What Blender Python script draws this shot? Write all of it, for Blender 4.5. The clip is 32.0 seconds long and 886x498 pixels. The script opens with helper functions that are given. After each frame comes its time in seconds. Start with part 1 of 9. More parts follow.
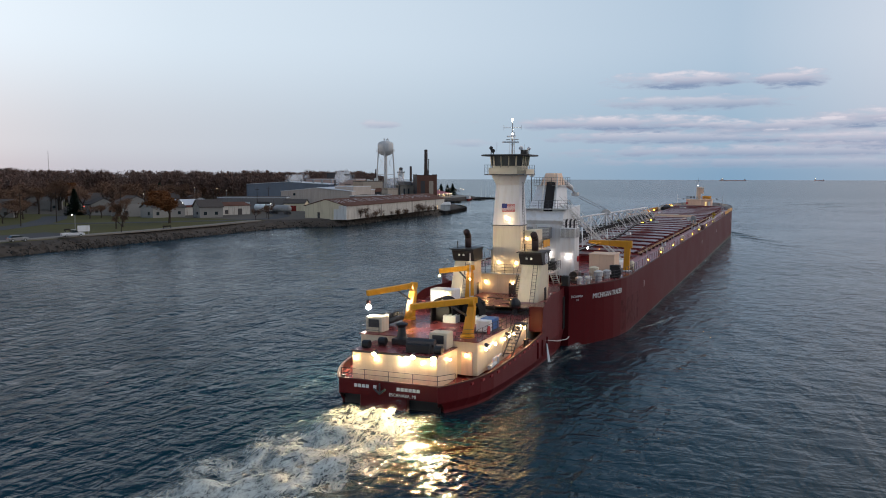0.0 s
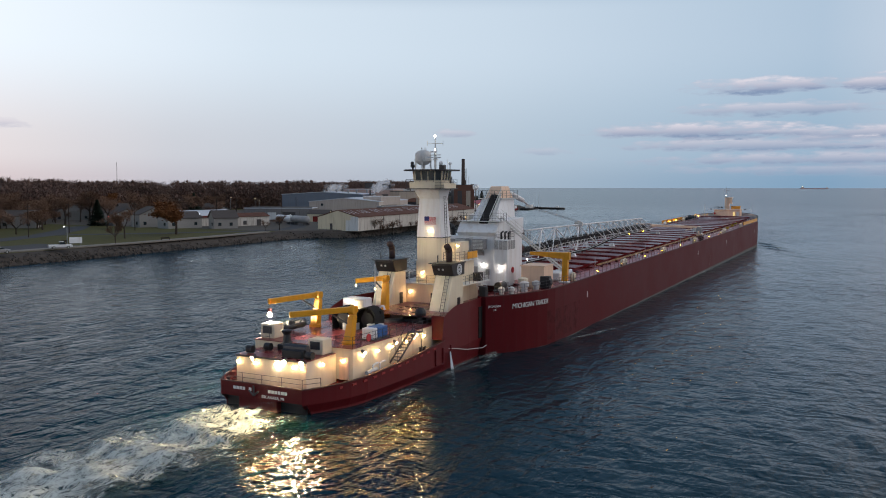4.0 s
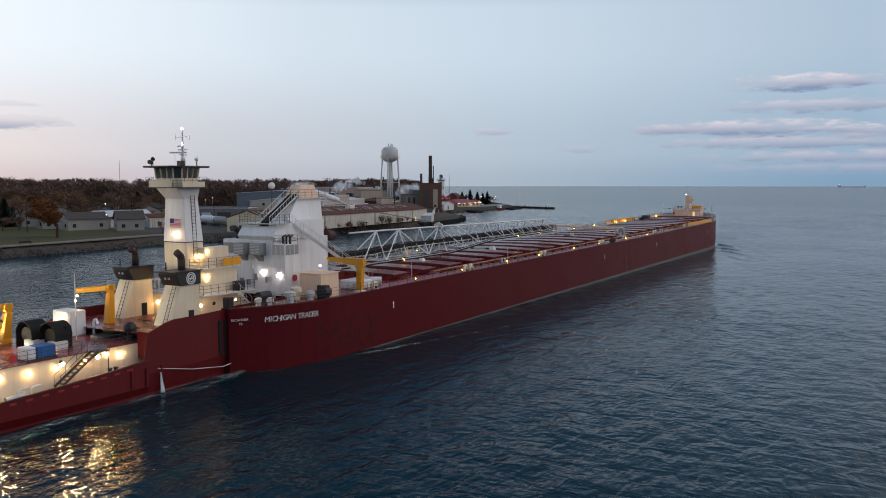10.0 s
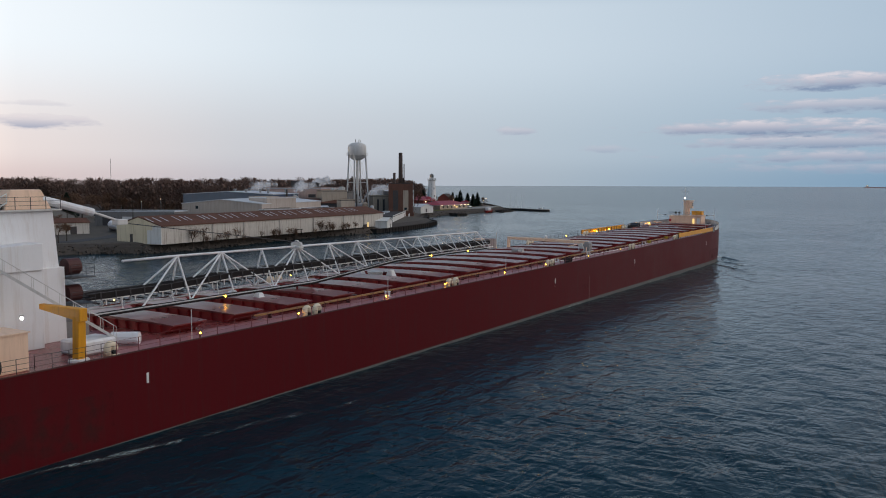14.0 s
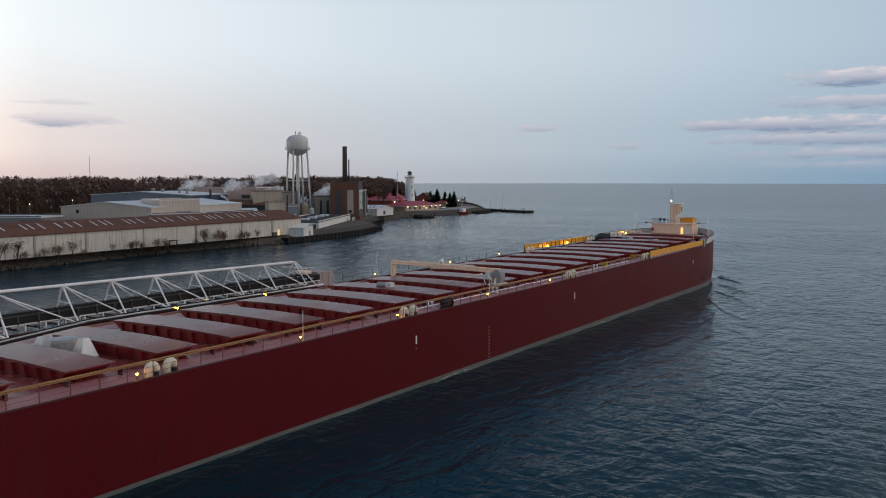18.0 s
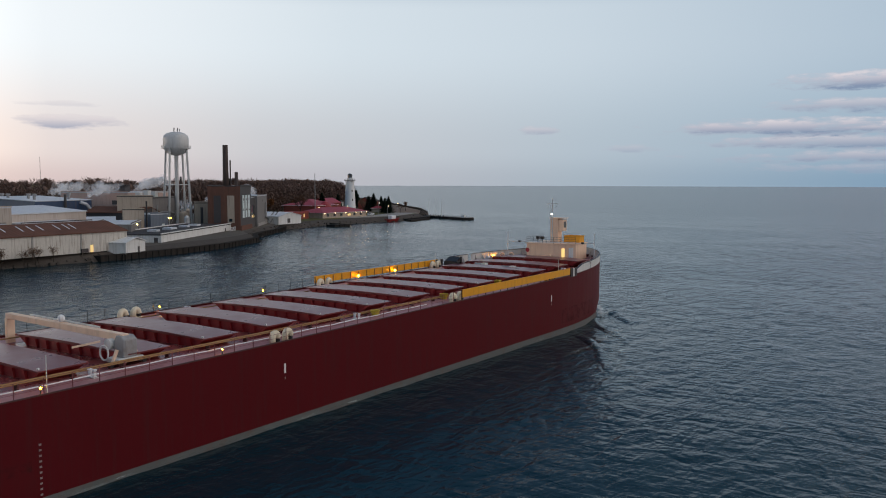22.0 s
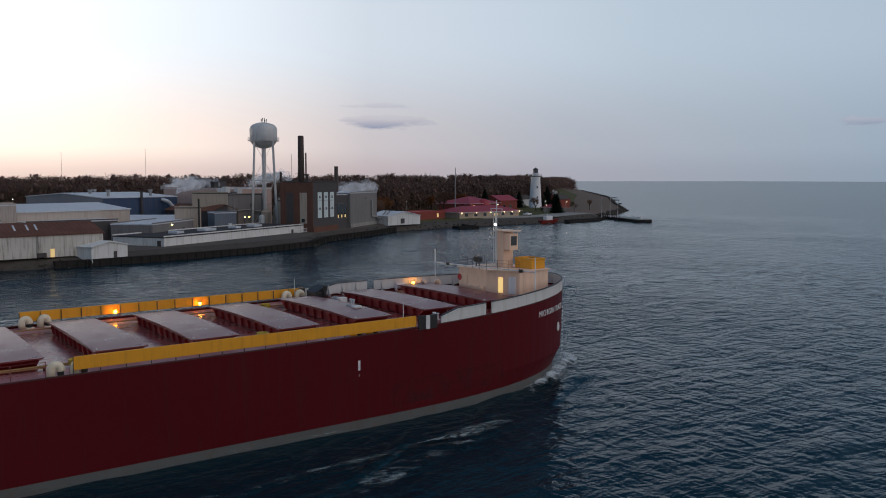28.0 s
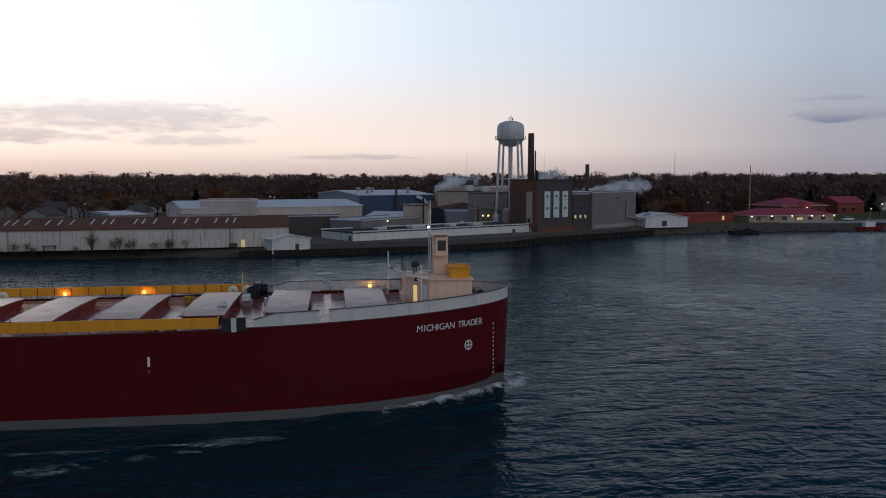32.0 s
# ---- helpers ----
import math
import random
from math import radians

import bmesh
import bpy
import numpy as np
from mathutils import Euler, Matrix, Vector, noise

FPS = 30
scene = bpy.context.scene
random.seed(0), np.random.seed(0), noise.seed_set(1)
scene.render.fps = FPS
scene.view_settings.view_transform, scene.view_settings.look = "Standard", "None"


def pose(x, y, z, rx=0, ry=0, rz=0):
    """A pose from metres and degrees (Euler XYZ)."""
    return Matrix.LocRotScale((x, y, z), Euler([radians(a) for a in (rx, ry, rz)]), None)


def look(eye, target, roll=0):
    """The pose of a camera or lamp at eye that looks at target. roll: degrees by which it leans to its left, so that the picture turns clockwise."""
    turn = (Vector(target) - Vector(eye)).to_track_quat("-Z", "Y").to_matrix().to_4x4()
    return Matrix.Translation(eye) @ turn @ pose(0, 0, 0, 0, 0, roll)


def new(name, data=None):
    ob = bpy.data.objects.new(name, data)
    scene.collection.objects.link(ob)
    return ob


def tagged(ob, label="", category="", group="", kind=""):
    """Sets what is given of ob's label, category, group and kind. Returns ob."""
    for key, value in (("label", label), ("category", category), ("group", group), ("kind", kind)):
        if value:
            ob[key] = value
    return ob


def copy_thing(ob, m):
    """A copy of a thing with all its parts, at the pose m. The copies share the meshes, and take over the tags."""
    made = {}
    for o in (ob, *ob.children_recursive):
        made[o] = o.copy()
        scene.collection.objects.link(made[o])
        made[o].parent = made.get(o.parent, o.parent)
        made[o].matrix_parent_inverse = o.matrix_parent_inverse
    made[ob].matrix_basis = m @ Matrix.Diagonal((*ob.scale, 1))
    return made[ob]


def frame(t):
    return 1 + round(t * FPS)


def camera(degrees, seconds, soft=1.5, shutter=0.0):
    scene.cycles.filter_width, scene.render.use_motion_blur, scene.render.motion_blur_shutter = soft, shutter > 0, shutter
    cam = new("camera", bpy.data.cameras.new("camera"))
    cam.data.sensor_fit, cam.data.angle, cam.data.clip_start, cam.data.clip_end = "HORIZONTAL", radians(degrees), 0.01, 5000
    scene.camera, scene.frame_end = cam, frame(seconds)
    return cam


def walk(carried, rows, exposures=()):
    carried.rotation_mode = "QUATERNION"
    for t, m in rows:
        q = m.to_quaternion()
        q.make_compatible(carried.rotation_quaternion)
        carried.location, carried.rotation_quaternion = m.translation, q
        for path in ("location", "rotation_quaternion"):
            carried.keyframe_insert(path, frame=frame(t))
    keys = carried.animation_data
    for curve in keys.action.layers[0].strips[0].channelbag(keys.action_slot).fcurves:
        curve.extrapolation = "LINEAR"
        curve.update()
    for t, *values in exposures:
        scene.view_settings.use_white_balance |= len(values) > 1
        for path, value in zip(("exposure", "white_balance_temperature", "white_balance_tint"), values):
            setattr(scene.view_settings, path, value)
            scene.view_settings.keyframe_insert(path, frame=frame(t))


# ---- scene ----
cam = camera(54.55, 32.0, soft=1.0)
# time, x, y, z, yaw, pitch, roll of the drone
PATH = [
    (0.0, -11.379, -52.201, 18.384, 23.007, -4.848, -0.075),
    (0.5, -8.287, -49.835, 18.464, 23.706, -4.804, -0.068),
    (1.0, -5.601, -47.801, 18.562, 24.483, -4.747, -0.046),
    (1.5, -3.055, -45.911, 18.702, 25.345, -4.675, -0.042),
    (2.0, -0.645, -44.053, 18.818, 26.143, -4.627, -0.051),
    (2.5, 1.571, -42.05, 18.913, 26.702, -4.494, -0.083),
    (3.0, 3.326, -39.979, 18.901, 27.194, -4.425, -0.121),
    (3.5, 4.574, -37.805, 18.927, 27.696, -4.332, -0.002),
    (5.5, 8.296, -25.806, 19.169, 28.414, -4.257, -0.021),
    (6.0, 10.853, -22.151, 19.134, 28.721, -4.265, -0.039),
    (6.5, 13.508, -18.592, 19.083, 29.005, -4.302, 0.008),
    (7.0, 16.353, -15.111, 19.023, 29.276, -4.366, -0.034),
    (7.5, 19.361, -11.545, 18.975, 29.525, -4.395, -0.074),
    (8.0, 22.214, -8.016, 19.018, 29.662, -4.417, -0.074),
    (8.5, 24.643, -4.379, 19.024, 29.865, -4.418, -0.093),
    (9.0, 26.181, -0.441, 19.023, 30.006, -4.404, 0.023),
    (9.5, 26.661, 3.98, 18.881, 30.177, -4.365, 0.09),
    (10.0, 25.741, 9.143, 18.972, 30.399, -4.388, 0.062),
    (10.5, 23.729, 15.093, 19.069, 30.626, -4.377, -0.051),
    (11.0, 21.484, 21.498, 19.337, 30.857, -4.405, -0.144),
    (11.5, 20.265, 28.149, 19.631, 31.097, -4.431, -0.212),
    (12.0, 20.242, 34.828, 19.879, 31.181, -4.471, -0.26),
    (12.5, 21.137, 41.895, 20.044, 31.326, -4.547, -0.38),
    (13.0, 22.585, 49.437, 19.809, 31.577, -4.508, -0.367),
    (13.5, 23.33, 57.444, 19.388, 31.767, -4.432, -0.192),
    (15.5, 17.351, 88.289, 19.528, 32.543, -4.548, 0.058),
    (16.0, 16.688, 96.651, 19.667, 32.758, -4.541, 0.038),
    (16.5, 16.601, 105.298, 19.733, 32.954, -4.522, -0.027),
    (17.0, 16.591, 114.106, 19.721, 33.077, -4.545, -0.039),
    (17.5, 16.276, 122.923, 19.719, 33.165, -4.558, -0.022),
    (18.0, 15.914, 131.785, 19.741, 33.285, -4.592, 0.055),
    (18.5, 15.726, 140.758, 19.9, 33.384, -4.616, 0.103),
    (19.0, 16.036, 149.5, 20.064, 33.402, -4.581, -0.04),
    (19.5, 16.948, 158.016, 20.29, 33.43, -4.643, 0.027),
    (20.0, 18.206, 166.032, 20.348, 33.45, -4.546, -0.002),
    (20.5, 19.306, 173.629, 20.544, 33.484, -4.592, 0.03),
    (21.0, 20.243, 180.969, 20.514, 33.48, -4.497, 0.063),
    (21.5, 20.886, 188.283, 20.493, 33.472, -4.468, -0.007),
    (22.0, 21.337, 195.579, 20.49, 33.476, -4.444, -0.071),
    (22.5, 21.457, 202.895, 20.484, 33.423, -4.422, -0.094),
    (23.0, 21.406, 210.544, 20.635, 33.461, -4.496, -0.075),
    (23.5, 21.176, 218.206, 20.626, 33.414, -4.453, 0.029),
    (24.0, 21.078, 225.713, 20.817, 33.458, -4.511, 0.045),
    (24.5, 21.317, 233.11, 21.103, 33.48, -4.595, 0.207),
    (26.5, 27.581, 261.452, 20.801, 40.846, -4.564, 0.046),
    (27.0, 29.491, 268.943, 20.615, 45.279, -4.655, -0.0),
    (27.5, 31.156, 276.592, 20.451, 49.243, -4.693, -0.017),
    (28.0, 32.774, 284.177, 20.394, 53.028, -4.746, -0.003),
    (28.5, 34.361, 291.844, 20.348, 56.68, -4.712, -0.056),
    (29.0, 36.008, 299.402, 20.328, 60.0, -4.723, -0.006),
    (29.5, 37.963, 307.263, 20.25, 63.369, -4.752, -0.04),
    (30.0, 40.09, 315.382, 20.199, 66.761, -4.783, 0.023),
    (30.5, 42.202, 323.674, 20.132, 70.114, -4.742, 0.096),
    (31.0, 44.299, 331.974, 20.09, 73.59, -4.723, 0.147),
    (31.5, 46.288, 340.425, 20.112, 77.171, -4.719, 0.12),
    (32.0, 47.934, 349.133, 20.264, 81.601, -4.812, 0.045),
]
EXPOSURES = [(0.0, 0.1, 6650, 10), (6.0, 0.08, 6600, 10), (13.0, 0.04, 6750, 10), (18.0, 0.02, 6900, 10), (24.0, 0.0, 6900, 10), (28.0, -0.36, 6350, 10), (32.0, -0.85, 5900, 9)]
walk(cam, [(t, pose(x, y, z, 90 + p, r, yaw)) for t, x, y, z, yaw, p, r in PATH], EXPOSURES)

# time, x, y and heading of the tow: tug and barge are locked together
COURSE = [
    (0, -41.791, 37.628, 0.726),
    (2, -41.975, 44.143, 0.672),
    (4, -42.114, 50.751, 0.608),
    (6, -42.209, 57.452, 0.533),
    (8, -42.26, 64.246, 0.447),
    (10, -42.267, 71.133, 0.351),
    (12, -42.23, 78.113, 0.245),
    (14, -42.149, 85.187, 0.128),
    (16, -42.024, 92.353, -0.0),
    (18, -41.854, 99.614, -0.138),
    (20, -41.64, 106.968, -0.287),
    (22, -41.382, 114.415, -0.446),
    (24, -41.08, 121.956, -0.616),
    (26, -40.734, 129.591, -0.797),
    (28, -40.344, 137.321, -0.988),
    (30, -39.909, 145.144, -1.189),
    (32, -39.43, 153.061, -1.402),
]
TRIM = 0.26                      # the empty barge floats bow high

# ---------------------------------------------------------------- sky and sun
SUNSET = radians(118)            # bearing of the afterglow, from +y to the left


def node(tree, kind, **values):
    n = tree.nodes.new(kind)
    for key, value in values.items():
        n.inputs[key].default_value = value
    return n


def math_node(tree, op, a, b=0.0, c=0.0):
    n = tree.nodes.new("ShaderNodeMath")
    n.operation = op
    for slot, v in zip(n.inputs, (a, b, c)):
        if isinstance(v, (int, float)):
            slot.default_value = v
        else:
            tree.links.new(v, slot)
    return n.outputs[0]


def ramp_node(tree, fac, stops, mode="LINEAR"):
    n = tree.nodes.new("ShaderNodeValToRGB")
    n.color_ramp.interpolation = mode
    els = n.color_ramp.elements
    while len(els) < len(stops):
        els.new(0.5)
    for e, (p, c) in zip(els, stops):
        e.position = p
        e.color = (*c, 1) if len(c) == 3 else c
    tree.links.new(fac, n.inputs[0])
    return n.outputs[0]


def mix_rgb(tree, fac, a, b, mode="MIX"):
    n = tree.nodes.new("ShaderNodeMix")
    n.data_type, n.blend_type = "RGBA", mode
    for slot, v in ((n.inputs[0], fac), (n.inputs[6], a), (n.inputs[7], b)):
        if isinstance(v, (int, float)):
            slot.default_value = v
        elif isinstance(v, tuple):
            slot.default_value = (*v, 1)
        else:
            tree.links.new(v, slot)
    return n.outputs[2]


def srgb(r, g, b, k=1.0):
    return tuple(k * ((c / 255 / 12.92) if c < 10 else ((c / 255 + 0.055) / 1.055) ** 2.4) for c in (r, g, b))


def build_world():
    w = bpy.data.worlds.new("dusk")
    scene.world = w
    w.use_nodes = True
    t = w.node_tree
    t.nodes.clear()
    co = t.nodes.new("ShaderNodeTexCoord")
    sep = t.nodes.new("ShaderNodeSeparateXYZ")
    t.links.new(co.outputs["Generated"], sep.inputs[0])
    x, y, z = sep.outputs
    flat = math_node(t, "SQRT", math_node(t, "ADD", math_node(t, "MULTIPLY", x, x), math_node(t, "MULTIPLY", y, y)))
    flat = math_node(t, "MAXIMUM", flat, 0.001)
    elev = math_node(t, "DIVIDE", math_node(t, "ARCTAN2", z, flat), math.pi / 2)     # 0 horizon, 1 zenith
    elev = math_node(t, "MAXIMUM", elev, 0.0)
    dot = math_node(t, "DIVIDE", math_node(t, "ADD", math_node(t, "MULTIPLY", x, -math.sin(SUNSET)), math_node(t, "MULTIPLY", y, math.cos(SUNSET))), flat)
    glow = math_node(t, "MULTIPLY_ADD", dot, 0.5, 0.5)                                 # 1 below the afterglow, 0 opposite
    west = math_node(t, "POWER", glow, 2.5)
    # the sky's colour round the horizon, at three heights, and its dome, deep blue except in the east
    # the unseen eastern stops, 0 to 0.17, are raised as fill light
    rim = ramp_node(t, glow, [(0.0, (0.5, 0.48, 0.54)), (0.16, (0.36, 0.42, 0.52)), (0.3, (0.2, 0.34, 0.5)), (0.47, (0.36, 0.45, 0.55)), (0.65, (0.5, 0.5, 0.57)), (0.75, (0.66, 0.56, 0.58)), (0.88, (1.12, 0.87, 0.76)), (1.0, (1.3, 0.98, 0.82))])
    low = ramp_node(t, glow, [(0.0, (1.05, 0.9, 0.92)), (0.16, (0.6, 0.6, 0.68)), (0.3, (0.29, 0.43, 0.58)), (0.47, (0.42, 0.52, 0.63)), (0.65, (0.56, 0.59, 0.66)), (0.75, (0.76, 0.7, 0.72)), (0.88, (1.66, 1.34, 1.12)), (1.0, (2.05, 1.62, 1.3))])
    high = ramp_node(t, glow, [(0.0, (1.5, 1.4, 1.4)), (0.16, (0.7, 0.72, 0.8)), (0.3, (0.4, 0.52, 0.66)), (0.47, (0.545, 0.655, 0.775)), (0.6, (0.63, 0.735, 0.845)), (0.75, (0.83, 0.91, 1.0)), (0.9, (1.42, 1.47, 1.52)), (1.0, (2.1, 2.1, 2.1))])
    dome = ramp_node(t, glow, [(0.0, (1.05, 1.0, 1.02)), (0.17, (0.68, 0.7, 0.77)), (0.33, (0.2, 0.34, 0.52)), (0.52, (0.07, 0.16, 0.3)), (1.0, (0.09, 0.18, 0.32))])

    def between(a, b):
        n = t.nodes.new("ShaderNodeMapRange")
        n.interpolation_type = "SMOOTHSTEP"
        n.inputs[1].default_value, n.inputs[2].default_value = a / 90, b / 90
        t.links.new(elev, n.inputs[0])
        return n.outputs[0]

    sky = mix_rgb(t, between(0.0, 2.2), rim, low)
    sky = mix_rgb(t, between(1.8, 9.0), sky, high)
    sky = mix_rgb(t, between(11.0, 15.0), sky, dome)
    # streaky low clouds over the lake and thin ones near the afterglow: lit tops, grey undersides
    az = math_node(t, "ARCTAN2", math_node(t, "MULTIPLY", x, -1.0), y)                 # radians to the left of +y
    up = math_node(t, "ARCTAN2", z, flat)
    vec = t.nodes.new("ShaderNodeCombineXYZ")
    t.links.new(math_node(t, "MULTIPLY", az, 26.0), vec.inputs[0])
    t.links.new(math_node(t, "MULTIPLY", up, 110.0), vec.inputs[1])
    noise_tex = node(t, "ShaderNodeTexNoise", Scale=1.0, Detail=6.0, Roughness=0.6)
    t.links.new(vec.outputs[0], noise_tex.inputs["Vector"])
    ragged = math_node(t, "MULTIPLY_ADD", noise_tex.outputs[0], -3.8, 1.72)
    blobs, lit = None, None
    # bearing, height, half width, half height, strength
    for a, h, wide, tall, thick in ((7.7, 6.05, 4.6, 0.55, 0.9), (1.2, 5.95, 2.3, 0.62, 1.0), (7.0, 4.65, 6.0, 0.5, 0.7), (11.5, 3.4, 8.0, 0.55, 0.85), (-4.5, 3.5, 5.0, 0.6, 0.9), (2.0, 3.1, 8.0, 0.5, 0.8),
                                    (8.0, 2.5, 9.0, 0.5, 0.7), (-3.5, 2.3, 8.5, 0.6, 0.85), (2.0, 1.6, 13.0, 0.5, 0.7), (-12.0, 2.9, 7.0, 0.7, 0.8), (-1.0, 0.9, 15.0, 0.4, 0.5), (27.3, 3.35, 1.2, 0.36, 0.6), (21.5, 2.2, 2.2, 0.26, 0.4),
                                    (56.8, 3.6, 3.0, 0.46, 0.75), (57.5, 4.7, 2.4, 0.18, 0.3), (102.0, 3.7, 9.0, 1.0, 0.4), (109.0, 2.5, 6.0, 0.5, 0.5), (87.0, 1.3, 4.0, 0.2, 0.4), (98.0, 2.3, 4.4, 0.4, 0.35)):
        du = math_node(t, "DIVIDE", math_node(t, "SUBTRACT", az, radians(a)), radians(wide))
        dv = math_node(t, "DIVIDE", math_node(t, "SUBTRACT", up, radians(h)), radians(tall))
        r = math_node(t, "ADD", math_node(t, "MULTIPLY", du, du), math_node(t, "MULTIPLY", dv, dv))
        r = math_node(t, "ADD", r, ragged)
        b = math_node(t, "MULTIPLY", math_node(t, "MINIMUM", math_node(t, "MAXIMUM", math_node(t, "SUBTRACT", 1.0, r), 0.0), 1.0), thick)
        l = math_node(t, "MULTIPLY", b, dv)
        blobs = b if blobs is None else math_node(t, "MAXIMUM", blobs, b)
        lit = l if lit is None else math_node(t, "ADD", lit, l)
    lit = math_node(t, "MINIMUM", math_node(t, "MAXIMUM", math_node(t, "MULTIPLY_ADD", lit, 0.9, 0.45), 0.0), 1.0)
    clouds = math_node(t, "MINIMUM", blobs, 0.9)
    body = mix_rgb(t, west, mix_rgb(t, lit, srgb(118, 138, 172), srgb(214, 210, 222)), mix_rgb(t, lit, srgb(150, 158, 182, 1.2), srgb(215, 205, 205, 1.3)))
    sky = mix_rgb(t, clouds, sky, body)
    nishita = t.nodes.new("ShaderNodeTexSky")
    nishita.sky_type, nishita.sun_disc = "NISHITA", False
    nishita.sun_elevation, nishita.sun_rotation = radians(1.0), -SUNSET
    nishita.air_density, nishita.dust_density, nishita.ozone_density = 1.0, 0.6, 1.5
    bg, bg2 = t.nodes.new("ShaderNodeBackground"), t.nodes.new("ShaderNodeBackground")
    t.links.new(sky, bg.inputs[0])
    bg.inputs[1].default_value = SKY
    t.links.new(nishita.outputs[0], bg2.inputs[0])
    bg2.inputs[1].default_value = 0.01
    add, out = t.nodes.new("ShaderNodeAddShader"), t.nodes.new("ShaderNodeOutputWorld")
    t.links.new(bg.outputs[0], add.inputs[0])
    t.links.new(bg2.outputs[0], add.inputs[1])
    t.links.new(add.outputs[0], out.inputs[0])


SKY = 1.0
build_world()
sun = new("afterglow", bpy.data.lights.new("afterglow", "SUN"))
sun.data.energy, sun.data.angle, sun.data.color = 0.22, radians(25), (1.0, 0.78, 0.62)
sun.matrix_world = look((-math.sin(SUNSET) * 100, math.cos(SUNSET) * 100, 12), (0, 0, 0))


# ---------------------------------------------------------------- materials
def surface(name, col, rough=0.6, metal=0.0, var=0.25, scale=0.8, fine=12.0, bump=0.1, dist=0.02, stain=None, stain_amount=0.0, streaks=False, rand=0.0, spec=None):
    """A painted or weathered surface: two scales of tone, stains, fine relief."""
    m = bpy.data.materials.new(name)
    m.use_nodes = True
    t = m.node_tree
    b = t.nodes["Principled BSDF"]
    co = t.nodes.new("ShaderNodeTexCoord")
    big = node(t, "ShaderNodeTexNoise", Scale=scale, Detail=5.0, Roughness=0.6)
    small = node(t, "ShaderNodeTexNoise", Scale=fine, Detail=4.0, Roughness=0.6)
    for n in (big, small):
        t.links.new(co.outputs["Object"], n.inputs["Vector"])
    tone = math_node(t, "ADD", math_node(t, "MULTIPLY_ADD", big.outputs[0], 1.6, -0.8), math_node(t, "MULTIPLY_ADD", small.outputs[0], 0.8, -0.4))
    if rand:
        info = t.nodes.new("ShaderNodeObjectInfo")
        tone = math_node(t, "ADD", tone, math_node(t, "MULTIPLY_ADD", info.outputs["Random"], 2 * rand / max(var, 0.01), -rand / max(var, 0.01)))
    gain = math_node(t, "MAXIMUM", math_node(t, "MULTIPLY_ADD", tone, var, 1.0), 0.15)
    c = mix_rgb(t, 1.0, col, gain, "MULTIPLY")
    if stain_amount:
        mp = node(t, "ShaderNodeMapping")
        if streaks:
            mp.inputs["Scale"].default_value = (1.6, 1.6, 0.12)
        t.links.new(co.outputs["Object"], mp.inputs[0])
        st = node(t, "ShaderNodeTexNoise", Scale=1.1, Detail=6.0, Roughness=0.65)
        t.links.new(mp.outputs[0], st.inputs["Vector"])
        f = ramp_node(t, st.outputs[0], [(0.0, (0, 0, 0)), (0.5, (0, 0, 0)), (0.68, (1, 1, 1)), (1.0, (1, 1, 1))])
        c = mix_rgb(t, math_node(t, "MULTIPLY", f, stain_amount), c, stain or tuple(v * 0.45 for v in col))
    t.links.new(c, b.inputs["Base Color"])
    t.links.new(math_node(t, "MULTIPLY_ADD", big.outputs[0], 0.24, rough - 0.12), b.inputs["Roughness"])
    b.inputs["Metallic"].default_value = metal
    b.inputs["Specular IOR Level"].default_value = spec if spec is not None else 0.12 if rough >= 0.75 else 0.4
    if bump:
        bp = node(t, "ShaderNodeBump", Strength=bump, Distance=dist)
        t.links.new(small.outputs[0], bp.inputs["Height"])
        t.links.new(bp.outputs[0], b.inputs["Normal"])
    return m


def glowing(name, col, strength):
    m = bpy.data.materials.new(name)
    m.use_nodes = True
    b = m.node_tree.nodes["Principled BSDF"]
    b.inputs["Base Color"].default_value = (*col, 1)
    b.inputs["Emission Color"].default_value = (*col, 1)
    b.inputs["Emission Strength"].default_value = strength
    return m


def glass(name, col=(0.02, 0.03, 0.035)):
    m = bpy.data.materials.new(name)
    m.use_nodes = True
    b = m.node_tree.nodes["Principled BSDF"]
    b.inputs["Base Color"].default_value = (*col, 1)
    b.inputs["Roughness"].default_value = 0.06
    b.inputs["Specular IOR Level"].default_value = 0.8
    return m


def corrugated(name, col, pitch=0.5, rough=0.5, metal=0.0, var=0.2, axis=0):
    """Ribbed metal sheet: the ribs run up the wall or the roof."""
    m = surface(name, col, rough, metal, var, 0.25, 6.0, 0.0, stain=(0.16, 0.1, 0.07), stain_amount=0.3, streaks=True)
    t = m.node_tree
    co = t.nodes.new("ShaderNodeTexCoord")
    sep = t.nodes.new("ShaderNodeSeparateXYZ")
    t.links.new(co.outputs["Object"], sep.inputs[0])
    wave = math_node(t, "SINE", math_node(t, "MULTIPLY", sep.outputs[axis], 2 * math.pi / pitch))
    bp = node(t, "ShaderNodeBump", Strength=0.5, Distance=0.05)
    t.links.new(wave, bp.inputs["Height"])
    t.links.new(bp.outputs[0], t.nodes["Principled BSDF"].inputs["Normal"])
    return m


